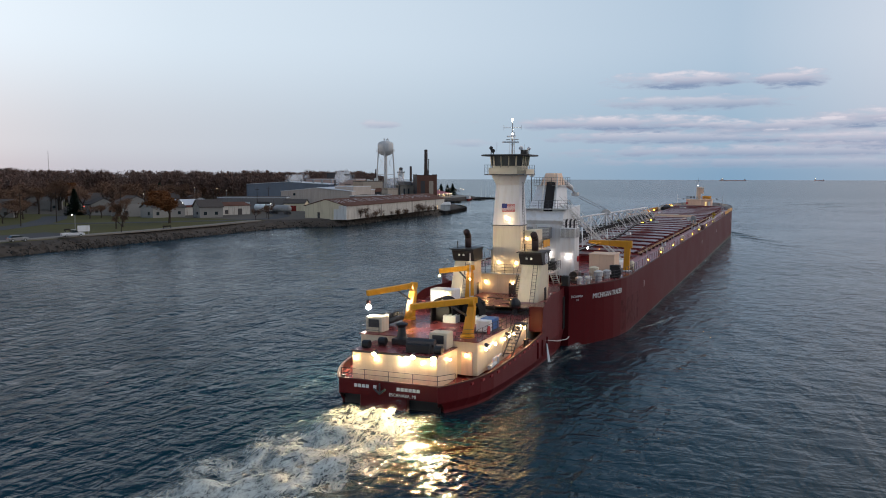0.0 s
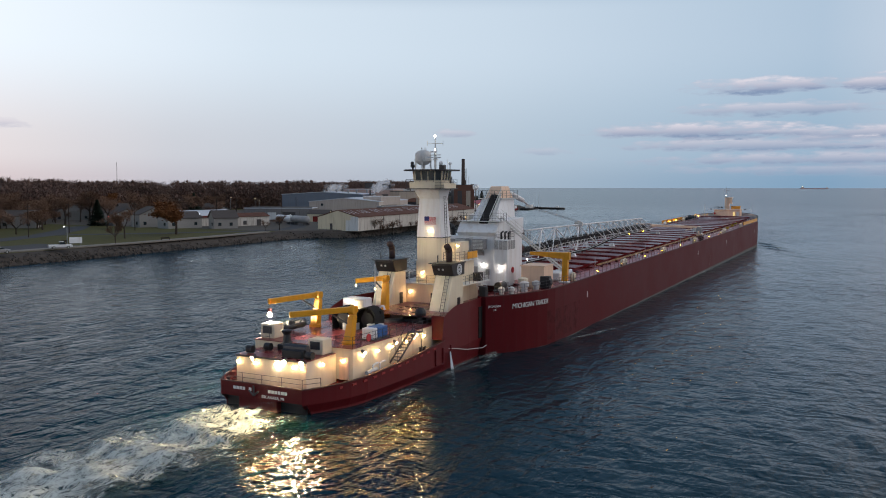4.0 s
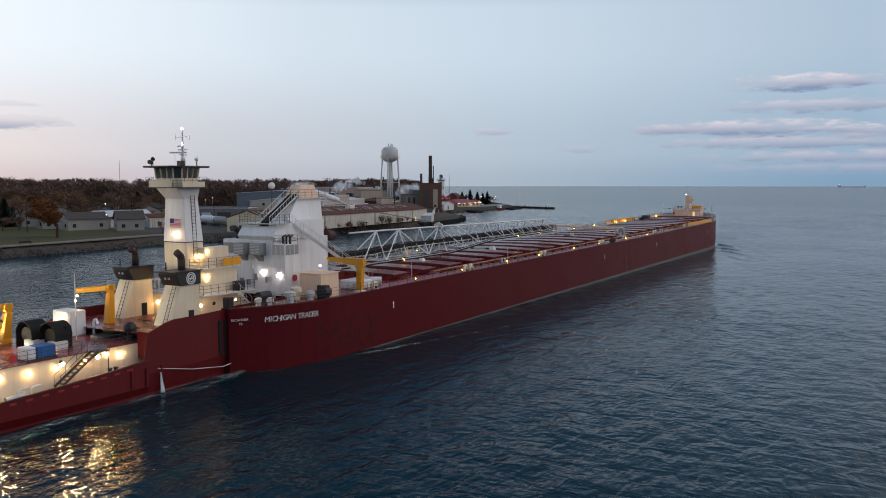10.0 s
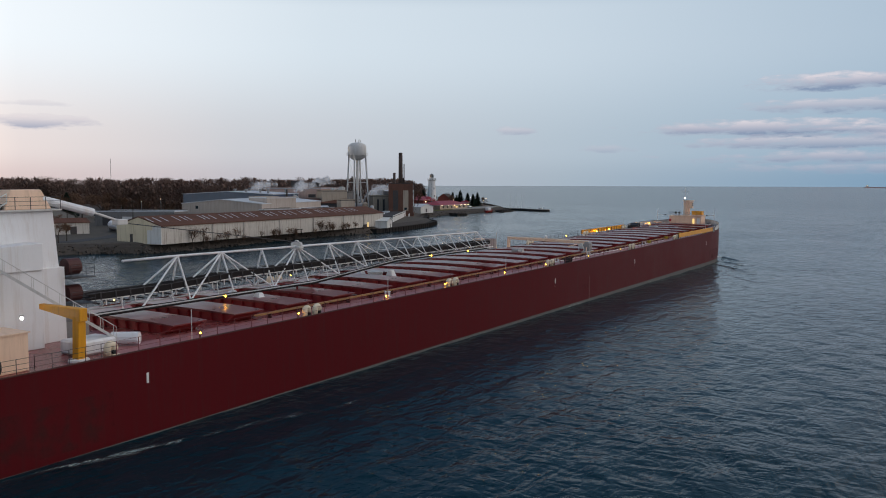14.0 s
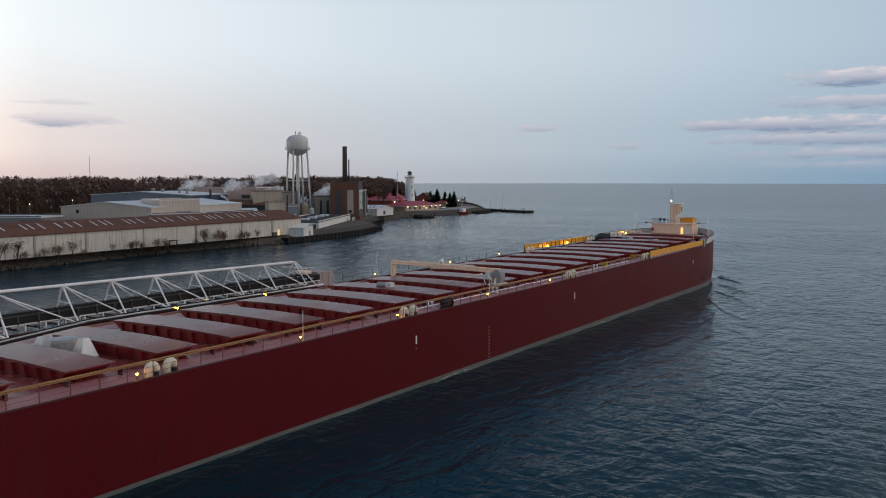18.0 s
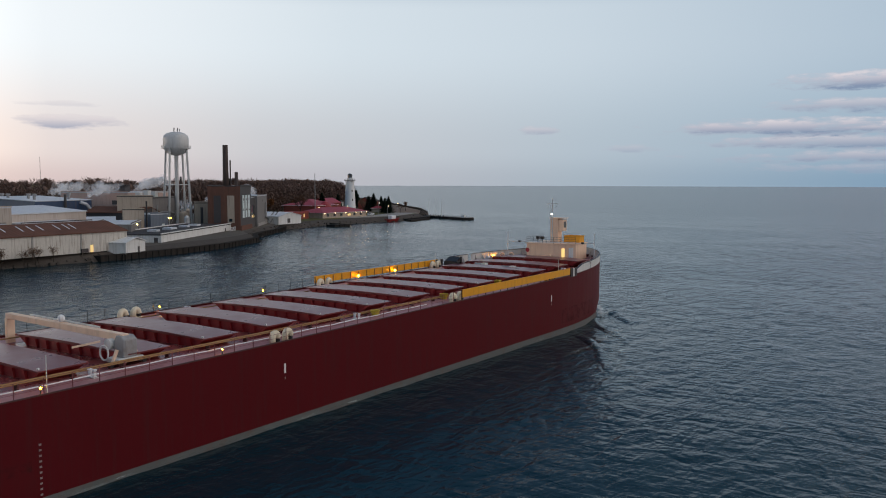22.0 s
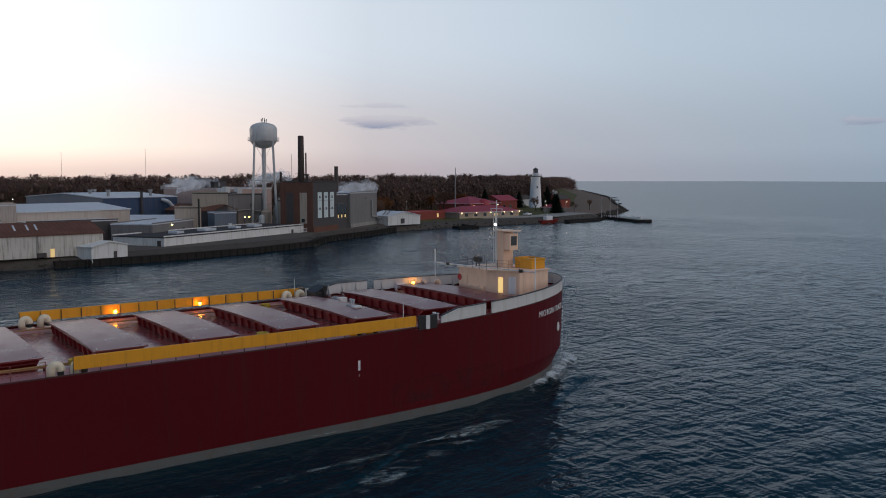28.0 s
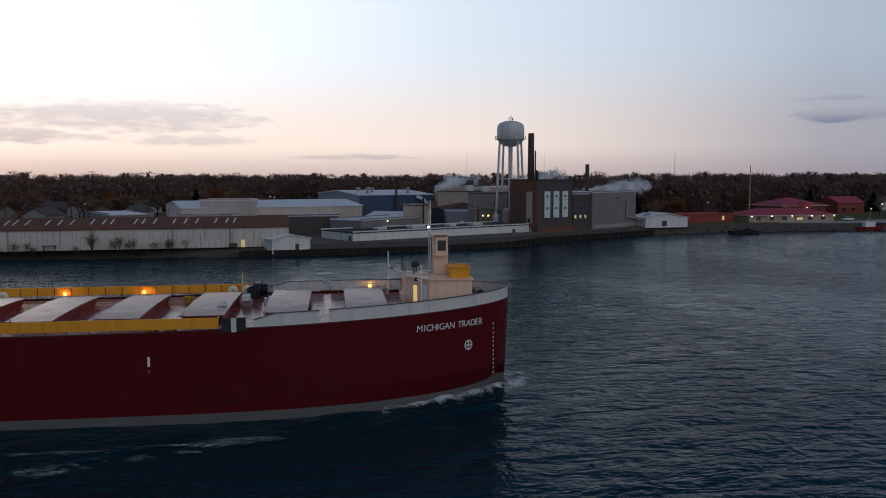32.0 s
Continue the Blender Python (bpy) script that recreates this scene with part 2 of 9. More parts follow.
def water_material():
    """Dark teal river water: wind chop and ripples near by; on the open lake the waves are too small to tell apart and act as roughness."""
    m = bpy.data.materials.new("river_water")
    m.use_nodes = True
    t = m.node_tree
    b = t.nodes["Principled BSDF"]
    co = t.nodes.new("ShaderNodeTexCoord")

    def waves(sx, sy, turn, detail, rough, warp=0.6):
        mp = node(t, "ShaderNodeMapping", Scale=(sx, sy, 1.0), Rotation=(0, 0, radians(turn)))
        t.links.new(co.outputs["Object"], mp.inputs[0])
        n = node(t, "ShaderNodeTexNoise", Scale=1.0, Detail=detail, Roughness=rough, Distortion=warp)
        t.links.new(mp.outputs[0], n.inputs["Vector"])
        return n.outputs[0]

    swell = waves(0.075, 0.03, 24, 3.0, 0.5)
    chop = waves(0.5, 0.2, 24, 2.0, 0.5)
    cross = waves(0.28, 0.62, 8, 2.0, 0.5)
    ripple = waves(2.0, 0.95, 14, 3.0, 0.55)
    patch = waves(0.012, 0.02, -10, 3.0, 0.55)
    # how far out on the open lake: 0 in the river, 1 far off
    sep = t.nodes.new("ShaderNodeSeparateXYZ")
    t.links.new(co.outputs["Object"], sep.inputs[0])
    reach = math_node(t, "MAXIMUM", math_node(t, "SUBTRACT", sep.outputs[1], 330.0), math_node(t, "SUBTRACT", sep.outputs[0], 90.0))
    lake = t.nodes.new("ShaderNodeMapRange")
    lake.interpolation_type = "SMOOTHSTEP"
    lake.inputs[1].default_value, lake.inputs[2].default_value = 0.0, 520.0
    t.links.new(reach, lake.inputs[0])
    lake = lake.outputs[0]
    calm = math_node(t, "MULTIPLY_ADD", ramp_node(t, patch, [(0.38, (0, 0, 0)), (0.62, (1, 1, 1))]), 0.6, 0.6)
    small = math_node(t, "ADD", math_node(t, "ADD", math_node(t, "MULTIPLY", chop, 0.72), math_node(t, "MULTIPLY", cross, 0.42)), math_node(t, "MULTIPLY", ripple, 0.2))
    # the tow's lee, to the east of its course, is smoother
    def ease(v, a, b):
        n = t.nodes.new("ShaderNodeMapRange")
        n.interpolation_type = "SMOOTHSTEP"
        n.inputs[1].default_value, n.inputs[2].default_value = a, b
        t.links.new(v, n.inputs[0])
        return n.outputs[0]
    lee = math_node(t, "MULTIPLY", ease(sep.outputs[0], -48.0, -24.0), ease(sep.outputs[1], 395.0, 330.0))
    fade = math_node(t, "MULTIPLY", math_node(t, "MULTIPLY_ADD", lake, -0.58, 0.78), math_node(t, "MULTIPLY_ADD", lee, -0.35, 0.9))
    bp = node(t, "ShaderNodeBump", Strength=1.0, Distance=1.0)
    t.links.new(math_node(t, "MULTIPLY", math_node(t, "MULTIPLY", small, calm), fade), bp.inputs["Height"])
    t.links.new(bp.outputs[0], b.inputs["Normal"])
    tint = mix_rgb(t, swell, (0.0011, 0.0145, 0.0222), (0.003, 0.023, 0.0335))
    t.links.new(tint, b.inputs["Base Color"])
    t.links.new(math_node(t, "MULTIPLY_ADD", lake, 0.09, 0.11), b.inputs["Roughness"])
    b.inputs["IOR"].default_value = 1.17
    b.inputs["Specular Tint"].default_value = (0.62, 0.87, 1.0, 1)
    return m


def foam_material(name, cover, col=(0.46, 0.53, 0.5), sx=0.7, sy=0.35):
    """Broken white water: torn islands and threads of foam with clear water between, thinning towards the sheet's rim."""
    m = bpy.data.materials.new(name)
    m.use_nodes = True
    t = m.node_tree
    b = t.nodes["Principled BSDF"]
    co = t.nodes.new("ShaderNodeTexCoord")
    mp = node(t, "ShaderNodeMapping", Scale=(sx, sy, 1.0))
    t.links.new(co.outputs["Object"], mp.inputs[0])
    n = node(t, "ShaderNodeTexNoise", Scale=0.6, Detail=8.0, Roughness=0.62, Distortion=1.2)
    lace = node(t, "ShaderNodeTexNoise", Scale=1.6, Detail=6.0, Roughness=0.6, Distortion=2.0)
    for k in (n, lace):
        t.links.new(mp.outputs[0], k.inputs["Vector"])
    thread = math_node(t, "MULTIPLY", math_node(t, "ABSOLUTE", math_node(t, "SUBTRACT", lace.outputs[0], 0.5)), -1.3)
    at = t.nodes.new("ShaderNodeAttribute")
    at.attribute_name = "thick"
    f = math_node(t, "ADD", math_node(t, "ADD", n.outputs[0], thread), math_node(t, "MULTIPLY_ADD", at.outputs["Fac"], cover, -0.16))
    a = ramp_node(t, f, [(0.0, (0, 0, 0)), (0.41, (0, 0, 0)), (0.56, (0.4, 0.4, 0.4)), (0.72, (0.9, 0.9, 0.9)), (1.0, (1, 1, 1))])
    t.links.new(a, b.inputs["Alpha"])
    b.inputs["Base Color"].default_value = (*col, 1)
    b.inputs["Roughness"].default_value = 0.6
    bp = node(t, "ShaderNodeBump", Strength=0.9, Distance=0.35)
    t.links.new(n.outputs[0], bp.inputs["Height"])
    t.links.new(bp.outputs[0], b.inputs["Normal"])
    return m


def steam_material():
    """Thin white droplets: light passes through and scatters, with ragged clear gaps."""
    m = bpy.data.materials.new("steam")
    m.use_nodes = True
    t = m.node_tree
    t.nodes.clear()
    co = t.nodes.new("ShaderNodeTexCoord")
    n = node(t, "ShaderNodeTexNoise", Scale=0.3, Detail=3.0)
    t.links.new(co.outputs["Object"], n.inputs["Vector"])
    a = ramp_node(t, n.outputs[0], [(0.3, (0.03, 0.03, 0.03)), (0.7, (0.2, 0.2, 0.2))])
    through_light, scatter, clear = t.nodes.new("ShaderNodeBsdfTranslucent"), t.nodes.new("ShaderNodeBsdfDiffuse"), t.nodes.new("ShaderNodeBsdfTransparent")
    for b in (through_light, scatter):
        b.inputs[0].default_value = (0.92, 0.93, 0.95, 1)
    both, mixed, out = t.nodes.new("ShaderNodeMixShader"), t.nodes.new("ShaderNodeMixShader"), t.nodes.new("ShaderNodeOutputMaterial")
    both.inputs[0].default_value = 0.5
    t.links.new(through_light.outputs[0], both.inputs[1])
    t.links.new(scatter.outputs[0], both.inputs[2])
    t.links.new(a, mixed.inputs[0])
    t.links.new(clear.outputs[0], mixed.inputs[1])
    t.links.new(both.outputs[0], mixed.inputs[2])
    t.links.new(mixed.outputs[0], out.inputs[0])
    return m


HULL = surface("hull_red_paint", (0.088, 0.0056, 0.0085), 0.5, spec=0.09, var=0.18, scale=0.12, fine=3.0, bump=0.05, stain=(0.06, 0.02, 0.02), stain_amount=0.35, streaks=True)
TUGRED = surface("tug_red_paint", (0.105, 0.0075, 0.01), 0.42, spec=0.22, var=0.16, scale=0.2, fine=3.0, bump=0.04, stain=(0.09, 0.02, 0.02), stain_amount=0.3, streaks=True)
BOOT = surface("boot_grey_paint", (0.1, 0.104, 0.1), 0.7, var=0.3, scale=0.4, stain=(0.12, 0.07, 0.05), stain_amount=0.5)
DECK = surface("deck_oxide_paint", (0.21, 0.04, 0.038), 0.27, var=0.25, scale=0.35, fine=5.0, bump=0.05, stain=(0.1, 0.035, 0.03), stain_amount=0.5)
HATCH = surface("hatch_oxide_paint", (0.16, 0.032, 0.033), 0.3, var=0.22, scale=0.4, fine=6.0, bump=0.05, stain=(0.13, 0.05, 0.05), stain_amount=0.4, rand=0.06, spec=0.4)
COAMING = surface("coaming_red_paint", (0.28, 0.017, 0.019), 0.5, var=0.25, scale=0.8, stain=(0.1, 0.02, 0.02), stain_amount=0.4, streaks=True)
# rust red with a shadow's darkness in its base colour
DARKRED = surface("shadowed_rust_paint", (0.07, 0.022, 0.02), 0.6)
WHITE = surface("white_ship_paint", (0.74, 0.75, 0.76), 0.45, var=0.1, scale=0.3, bump=0.04, stain=(0.42, 0.33, 0.25), stain_amount=0.3, streaks=True)
CREAM = surface("cream_ship_paint", (0.72, 0.63, 0.47), 0.5, var=0.12, scale=0.4, bump=0.04, stain=(0.42, 0.32, 0.2), stain_amount=0.3, streaks=True)
BUFF = surface("buff_paint", (0.82, 0.58, 0.42), 0.5, var=0.12, scale=0.5, stain=(0.4, 0.25, 0.15), stain_amount=0.3, streaks=True)
YELLOW = surface("yellow_crane_paint", (0.75, 0.33, 0.015), 0.42, var=0.14, scale=0.7, stain=(0.35, 0.16, 0.03), stain_amount=0.35, streaks=True)
BLACK = surface("black_paint", (0.018, 0.018, 0.02), 0.45, var=0.3)
STEEL = surface("dark_steel", (0.07, 0.07, 0.075), 0.5, 0.6, var=0.3)
GREY = surface("grey_machinery_paint", (0.28, 0.28, 0.28), 0.5, var=0.25, stain_amount=0.4, stain=(0.14, 0.1, 0.07))
HOOD = surface("weathered_hood_plate", (0.31, 0.265, 0.255), 0.6, var=0.3, scale=0.8, stain=(0.2, 0.11, 0.08), stain_amount=0.6, streaks=True)
PALE = surface("pale_grey_paint", (0.6, 0.6, 0.58), 0.5, var=0.15, stain_amount=0.3, stain=(0.3, 0.26, 0.2), streaks=True)
BELT = surface("rubber_belt", (0.022, 0.02, 0.02), 0.85)
RUBBER = surface("rubber", (0.02, 0.02, 0.02), 0.8)
BLUE = surface("blue_tote", (0.03, 0.12, 0.33), 0.4)
GLASS = glass("dark_window_glass")
MARK = surface("white_lettering", (0.72, 0.72, 0.7), 0.6, var=0.25, fine=20.0)
FLAGRED = surface("flag_red", (0.45, 0.03, 0.04), 0.6)
FLAGBLUE = surface("flag_blue", (0.02, 0.03, 0.16), 0.6)
LAMP_WARM = glowing("warm_deck_lamp", (1.0, 0.62, 0.26), 78.0)
# walkway paint, paled in the base colour for the sky's sheen
STRINGER = surface("faded_stringer_paint", (0.36, 0.15, 0.15), 0.42, var=0.25, scale=0.5, stain=(0.2, 0.06, 0.055), stain_amount=0.5)
FENCE = surface("red_fence_paint", (0.2, 0.055, 0.055), 0.5)
LAMP_DECK = glowing("amber_deck_lamp", (1.0, 0.38, 0.02), 48.0)
LAMP_FLOOD = glowing("flood_lamp", (1.0, 0.8, 0.5), 80.0)
LAMP_CRANE = glowing("crane_flood_lamp", (1.0, 0.86, 0.62), 3400.0)
LENS_STERN = glowing("stern_flood_lens", (1.0, 0.74, 0.38), 6500.0)
LENS_SIDE = glowing("side_flood_lens", (1.0, 0.7, 0.34), 1000.0)
LAMP_COOL = glowing("cool_house_lamp", (1.0, 0.93, 0.84), 26.0)
LAMP_MAST = glowing("mast_lamp", (1.0, 0.97, 0.92), 20.0)
LIT_DOOR = glowing("lit_doorway", (1.0, 0.68, 0.25), 0.85)
LIT_SHORE = glowing("lit_shore_window", (1.0, 0.68, 0.28), 0.5)
LAMP_STREET = glowing("sodium_lamp", (1.0, 0.7, 0.4), 6.0)
LAMP_FAR = glowing("far_cool_lamp", (1.0, 0.93, 0.84), 6.0)
LAMP_RED = glowing("red_signal", (1.0, 0.1, 0.05), 12.0)
LAMP_ORANGE = glowing("orange_lamp", (1.0, 0.45, 0.06), 10.0)
LAMP_PALE = glowing("yellow_green_lamp", (1.0, 0.85, 0.35), 6.0)
WATER = water_material()
WASH = foam_material("propeller_wash", 0.36, (0.6, 0.63, 0.58))
CURL = foam_material("bow_wave_foam", 0.33, (0.6, 0.66, 0.68), sx=0.9, sy=0.9)
WAKE = foam_material("wake_foam", 0.17, sx=0.8, sy=0.22)
TURBID = foam_material("churned_green_water", 0.22, (0.05, 0.11, 0.1), 0.3, 0.2)
STEAM = steam_material()
GRASS = surface("autumn_lawn", (0.09, 0.083, 0.028), 0.9, var=0.45, scale=0.05, fine=1.2, bump=0.4, dist=0.1, stain=(0.065, 0.05, 0.03), stain_amount=0.7)
ASPHALT = surface("asphalt", (0.07, 0.07, 0.072), 0.85, var=0.25, scale=0.2, fine=6.0)
GRAVEL = surface("shore_track_gravel", (0.22, 0.2, 0.175), 0.9, var=0.3, scale=0.3, fine=4.0)
ROCK = surface("riprap_stone", (0.075, 0.064, 0.055), 0.85, var=0.5, scale=0.5, fine=3.0, bump=0.5, dist=0.1)
SAND = surface("beach_sand", (0.16, 0.115, 0.088), 0.9, var=0.5, scale=0.08)
QUAY = surface("dark_quay_timber", (0.03, 0.027, 0.025), 0.9, var=0.6, scale=0.4, fine=2.0, bump=0.4, dist=0.08, stain=(0.06, 0.05, 0.04), stain_amount=0.5, streaks=True, spec=0.05)
CONCRETE = surface("stained_concrete", (0.3, 0.29, 0.27), 0.85, var=0.3, scale=0.2, fine=3.0, stain=(0.12, 0.1, 0.085), stain_amount=0.7, streaks=True)
WHITEWALL = surface("flaking_white_wall", (0.55, 0.52, 0.47), 0.8, var=0.3, scale=0.12, fine=2.0, stain=(0.22, 0.18, 0.14), stain_amount=0.75, streaks=True)
LIMEWALL = surface("whitewashed_wall", (0.66, 0.66, 0.64), 0.8, var=0.15, scale=0.2, stain=(0.35, 0.32, 0.28), stain_amount=0.5, streaks=True)
CREAMWALL = surface("cream_wall", (0.66, 0.58, 0.42), 0.8, var=0.15, scale=0.25, stain=(0.4, 0.32, 0.2), stain_amount=0.5, streaks=True)
RUSTROOF = corrugated("rusty_sheet_roof", (0.13, 0.062, 0.044), 1.1, 0.85, var=0.6)
BEIGE = corrugated("beige_sheet_wall", (0.44, 0.38, 0.33), 0.6, 0.6, var=0.12)
BLUEWALL = corrugated("dark_blue_sheet_wall", (0.03, 0.06, 0.12), 0.6, 0.55, var=0.2)
SLATEWALL = corrugated("slate_blue_sheet_wall", (0.13, 0.16, 0.2), 0.6, 0.55, var=0.2)
PALEROOF = surface("pale_membrane_roof", (0.55, 0.57, 0.6), 0.6, var=0.15, scale=0.1, stain=(0.3, 0.3, 0.3), stain_amount=0.4)
TARROOF = surface("tar_roof", (0.06, 0.055, 0.055), 0.8, var=0.3, scale=0.15)
PINKWALL = surface("pinkish_block_wall", (0.5, 0.36, 0.31), 0.8, var=0.15, scale=0.2, stain_amount=0.4, stain=(0.25, 0.18, 0.15), streaks=True)
TANWALL = surface("tan_block_wall", (0.42, 0.35, 0.28), 0.8, var=0.15, scale=0.2, stain_amount=0.5, stain=(0.2, 0.16, 0.13), streaks=True)
GREYWALL = surface("grey_concrete_wall", (0.2, 0.19, 0.185), 0.85, var=0.25, scale=0.2, stain_amount=0.6, stain=(0.12, 0.11, 0.1), streaks=True)
BRICK = surface("brown_brickwork", (0.15, 0.075, 0.055), 0.85, var=0.3, scale=0.3, fine=9.0, stain_amount=0.4, stain=(0.08, 0.05, 0.04), streaks=True)
BRICKDARK = surface("dark_sheet_cladding", (0.06, 0.055, 0.055), 0.7, var=0.3, stain_amount=0.4, stain=(0.1, 0.06, 0.05))
REDROOF = surface("red_metal_roof", (0.3, 0.03, 0.04), 0.5, var=0.18, scale=0.3)
REDWALL = surface("red_brick_wall", (0.22, 0.06, 0.045), 0.85, var=0.25)
BARNRED = surface("barn_red_boards", (0.2, 0.025, 0.02), 0.8, var=0.3)
SHINGLE = surface("grey_shingle_roof", (0.085, 0.075, 0.07), 0.9, var=0.3, rand=0.04)
SIDING = surface("pale_house_siding", (0.27, 0.26, 0.245), 0.75, var=0.15, rand=0.17)
FROSTED = surface("milky_window_panel", (0.6, 0.68, 0.68), 0.4, var=0.15)
TANK = surface("galvanised_tank_paint", (0.55, 0.55, 0.54), 0.45, 0.1, var=0.15, scale=0.4, stain=(0.2, 0.15, 0.12), stain_amount=0.35, streaks=True)
CHIMNEY = surface("rusty_stack", (0.05, 0.035, 0.03), 0.7, var=0.4, streaks=True, stain=(0.1, 0.05, 0.035), stain_amount=0.4)
BARK = surface("bark", (0.055, 0.042, 0.034), 0.9, var=0.4, fine=8.0)
TWIG = surface("bare_twigs", (0.17, 0.1, 0.066), 0.9, var=0.5, scale=0.05, rand=0.02)
RUSSET = surface("russet_leaves", (0.15, 0.062, 0.024), 0.85, var=0.4, scale=0.3, rand=0.03)
WOODS = surface("far_autumn_woods", (0.135, 0.095, 0.08), 0.95, var=0.45, scale=0.03, fine=0.12, bump=0, stain=(0.24, 0.075, 0.04), stain_amount=0.5, spec=0.1)
FIR = surface("fir_needles", (0.02, 0.036, 0.022), 0.85, var=0.5, fine=4.0)
CARWHITE = surface("white_car_paint", (0.7, 0.7, 0.7), 0.25, var=0.04, bump=0)
CARDARK = surface("dark_car_paint", (0.08, 0.085, 0.09), 0.25, var=0.04, bump=0)
SHIPRED = surface("far_ship_red", (0.5, 0.3, 0.28), 0.7)
MARKDIM = surface("worn_white_marks", (0.3, 0.24, 0.23), 0.7, var=0.4, fine=20.0)
YARD = surface("dark_mill_yard_earth", (0.11, 0.095, 0.08), 0.9, var=0.4, scale=0.08, fine=1.5, bump=0.3, dist=0.08, stain=(0.05, 0.045, 0.04), stain_amount=0.6)


# ---------------------------------------------------------------- mesh kit
class Shape:
    """Collects the faces of one part."""

    def __init__(self):
        self.v, self.f = [], []

    def add(self, verts, faces):
        n = len(self.v)
        self.v += [tuple(p) for p in verts]
        self.f += [tuple(i + n for i in q) for q in faces]
        return self

    def box(self, x0, x1, y0, y1, z0, z1):
        return self.add([(x, y, z) for z in (z0, z1) for y in (y0, y1) for x in (x0, x1)],
                        [(0, 2, 3, 1), (4, 5, 7, 6), (0, 1, 5, 4), (2, 6, 7, 3), (0, 4, 6, 2), (1, 3, 7, 5)])

    def block(self, centre, size, rz=0.0, rx=0.0, ry=0.0):
        m = pose(*centre, rx, ry, rz)
        a, b, c = (s / 2 for s in size)
        return self.add([m @ Vector((x, y, z)) for z in (-c, c) for y in (-b, b) for x in (-a, a)],
                        [(0, 2, 3, 1), (4, 5, 7, 6), (0, 1, 5, 4), (2, 6, 7, 3), (0, 4, 6, 2), (1, 3, 7, 5)])

    def rod(self, p, q, r, r2=None, n=6, caps=True):
        p, q = Vector(p), Vector(q)
        d = q - p
        if d.length < 1e-6:
            return self
        u = d.normalized().orthogonal().normalized()
        w = d.normalized().cross(u)
        r2 = r if r2 is None else r2
        ring = [[c + (u * math.cos(2 * math.pi * i / n) + w * math.sin(2 * math.pi * i / n)) * s for i in range(n)] for c, s in ((p, r), (q, r2))]
        faces = [(i, (i + 1) % n, n + (i + 1) % n, n + i) for i in range(n)]
        if caps:
            faces += [tuple(range(n))[::-1], tuple(range(n, 2 * n))]
        return self.add(ring[0] + ring[1], faces)

    def beam(self, p, q, w, h):
        """A square bar from p to q."""
        p, q = Vector(p), Vector(q)
        d = (q - p).normalized()
        side = d.cross(Vector((0, 0, 1)))
        side = side.normalized() if side.length > 0.01 else Vector((1, 0, 0))
        up = side.cross(d)
        vs = [c + side * (a * w / 2) + up * (b * h / 2) for c in (p, q) for a, b in ((-1, -1), (1, -1), (1, 1), (-1, 1))]
        return self.add(vs, [(0, 1, 2, 3)[::-1], (4, 5, 6, 7), (0, 1, 5, 4), (1, 2, 6, 5), (2, 3, 7, 6), (3, 0, 4, 7)])

    def tube(self, pts, r, n=6):
        for a, b in zip(pts, pts[1:]):
            self.rod(a, b, r, n=n)
        return self

    def prism(self, poly, z0, z1):
        n = len(poly)
        return self.add([(x, y, z0) for x, y in poly] + [(x, y, z1) for x, y in poly],
                        [tuple(range(n))[::-1], tuple(range(n, 2 * n))] + [(i, (i + 1) % n, n + (i + 1) % n, n + i) for i in range(n)])

    def prism_x(self, poly, x0, x1):
        """A profile in y and z, drawn out along x."""
        n = len(poly)
        return self.add([(x0, y, z) for y, z in poly] + [(x1, y, z) for y, z in poly],
                        [tuple(range(n)), tuple(range(n, 2 * n))[::-1]] + [(i, n + i, n + (i + 1) % n, (i + 1) % n) for i in range(n)])

    def prism_y(self, poly, y0, y1):
        n = len(poly)
        return self.add([(x, y0, z) for x, z in poly] + [(x, y1, z) for x, z in poly],
                        [tuple(range(n)), tuple(range(n, 2 * n))[::-1]] + [(i, n + i, n + (i + 1) % n, (i + 1) % n) for i in range(n)])

    def loft(self, rings, closed=True, caps=True):
        n = len(rings[0])
        verts = [p for r in rings for p in r]
        faces = []
        for k in range(len(rings) - 1):
            for i in range(n if closed else n - 1):
                j = (i + 1) % n
                faces.append((k * n + i, k * n + j, (k + 1) * n + j, (k + 1) * n + i))
        if caps:
            faces += [tuple(range(n))[::-1], tuple(range((len(rings) - 1) * n, len(rings) * n))]
        return self.add(verts, faces)

    def lathe(self, centre, profile, n=16):
        """A turned form: (radius, height) pairs round the upright through centre."""
        cx, cy, cz = centre
        return self.loft([[(cx + r * math.cos(2 * math.pi * i / n), cy + r * math.sin(2 * math.pi * i / n), cz + h) for i in range(n)] for r, h in profile])

    def ball(self, c, r, n=8, squash=1.0):
        return self.lathe((c[0], c[1], c[2]), [(max(r * math.sin(math.pi * k / n), 0.002), -r * squash * math.cos(math.pi * k / n)) for k in range(n + 1)], n + 2)


def part(name, shape, mat, parent=None, label="", bevel=0.0, smooth=False):
    """Links a shape as one mesh object under a thing or a part."""
    me = bpy.data.meshes.new(name)
    me.from_pydata(shape.v, [], shape.f)
    bm = bmesh.new()
    bm.from_mesh(me)
    bmesh.ops.recalc_face_normals(bm, faces=bm.faces)
    if bevel:
        bmesh.ops.bevel(bm, geom=bm.edges[:], offset=bevel, segments=1, affect="EDGES", clamp_overlap=True)
    bm.to_mesh(me)
    bm.free()
    me.materials.append(mat)
    if smooth:
        me.polygons.foreach_set("use_smooth", [True] * len(me.polygons))
    ob = new(name, me)
    ob.parent = parent
    if label:
        ob["label"] = label
    return ob


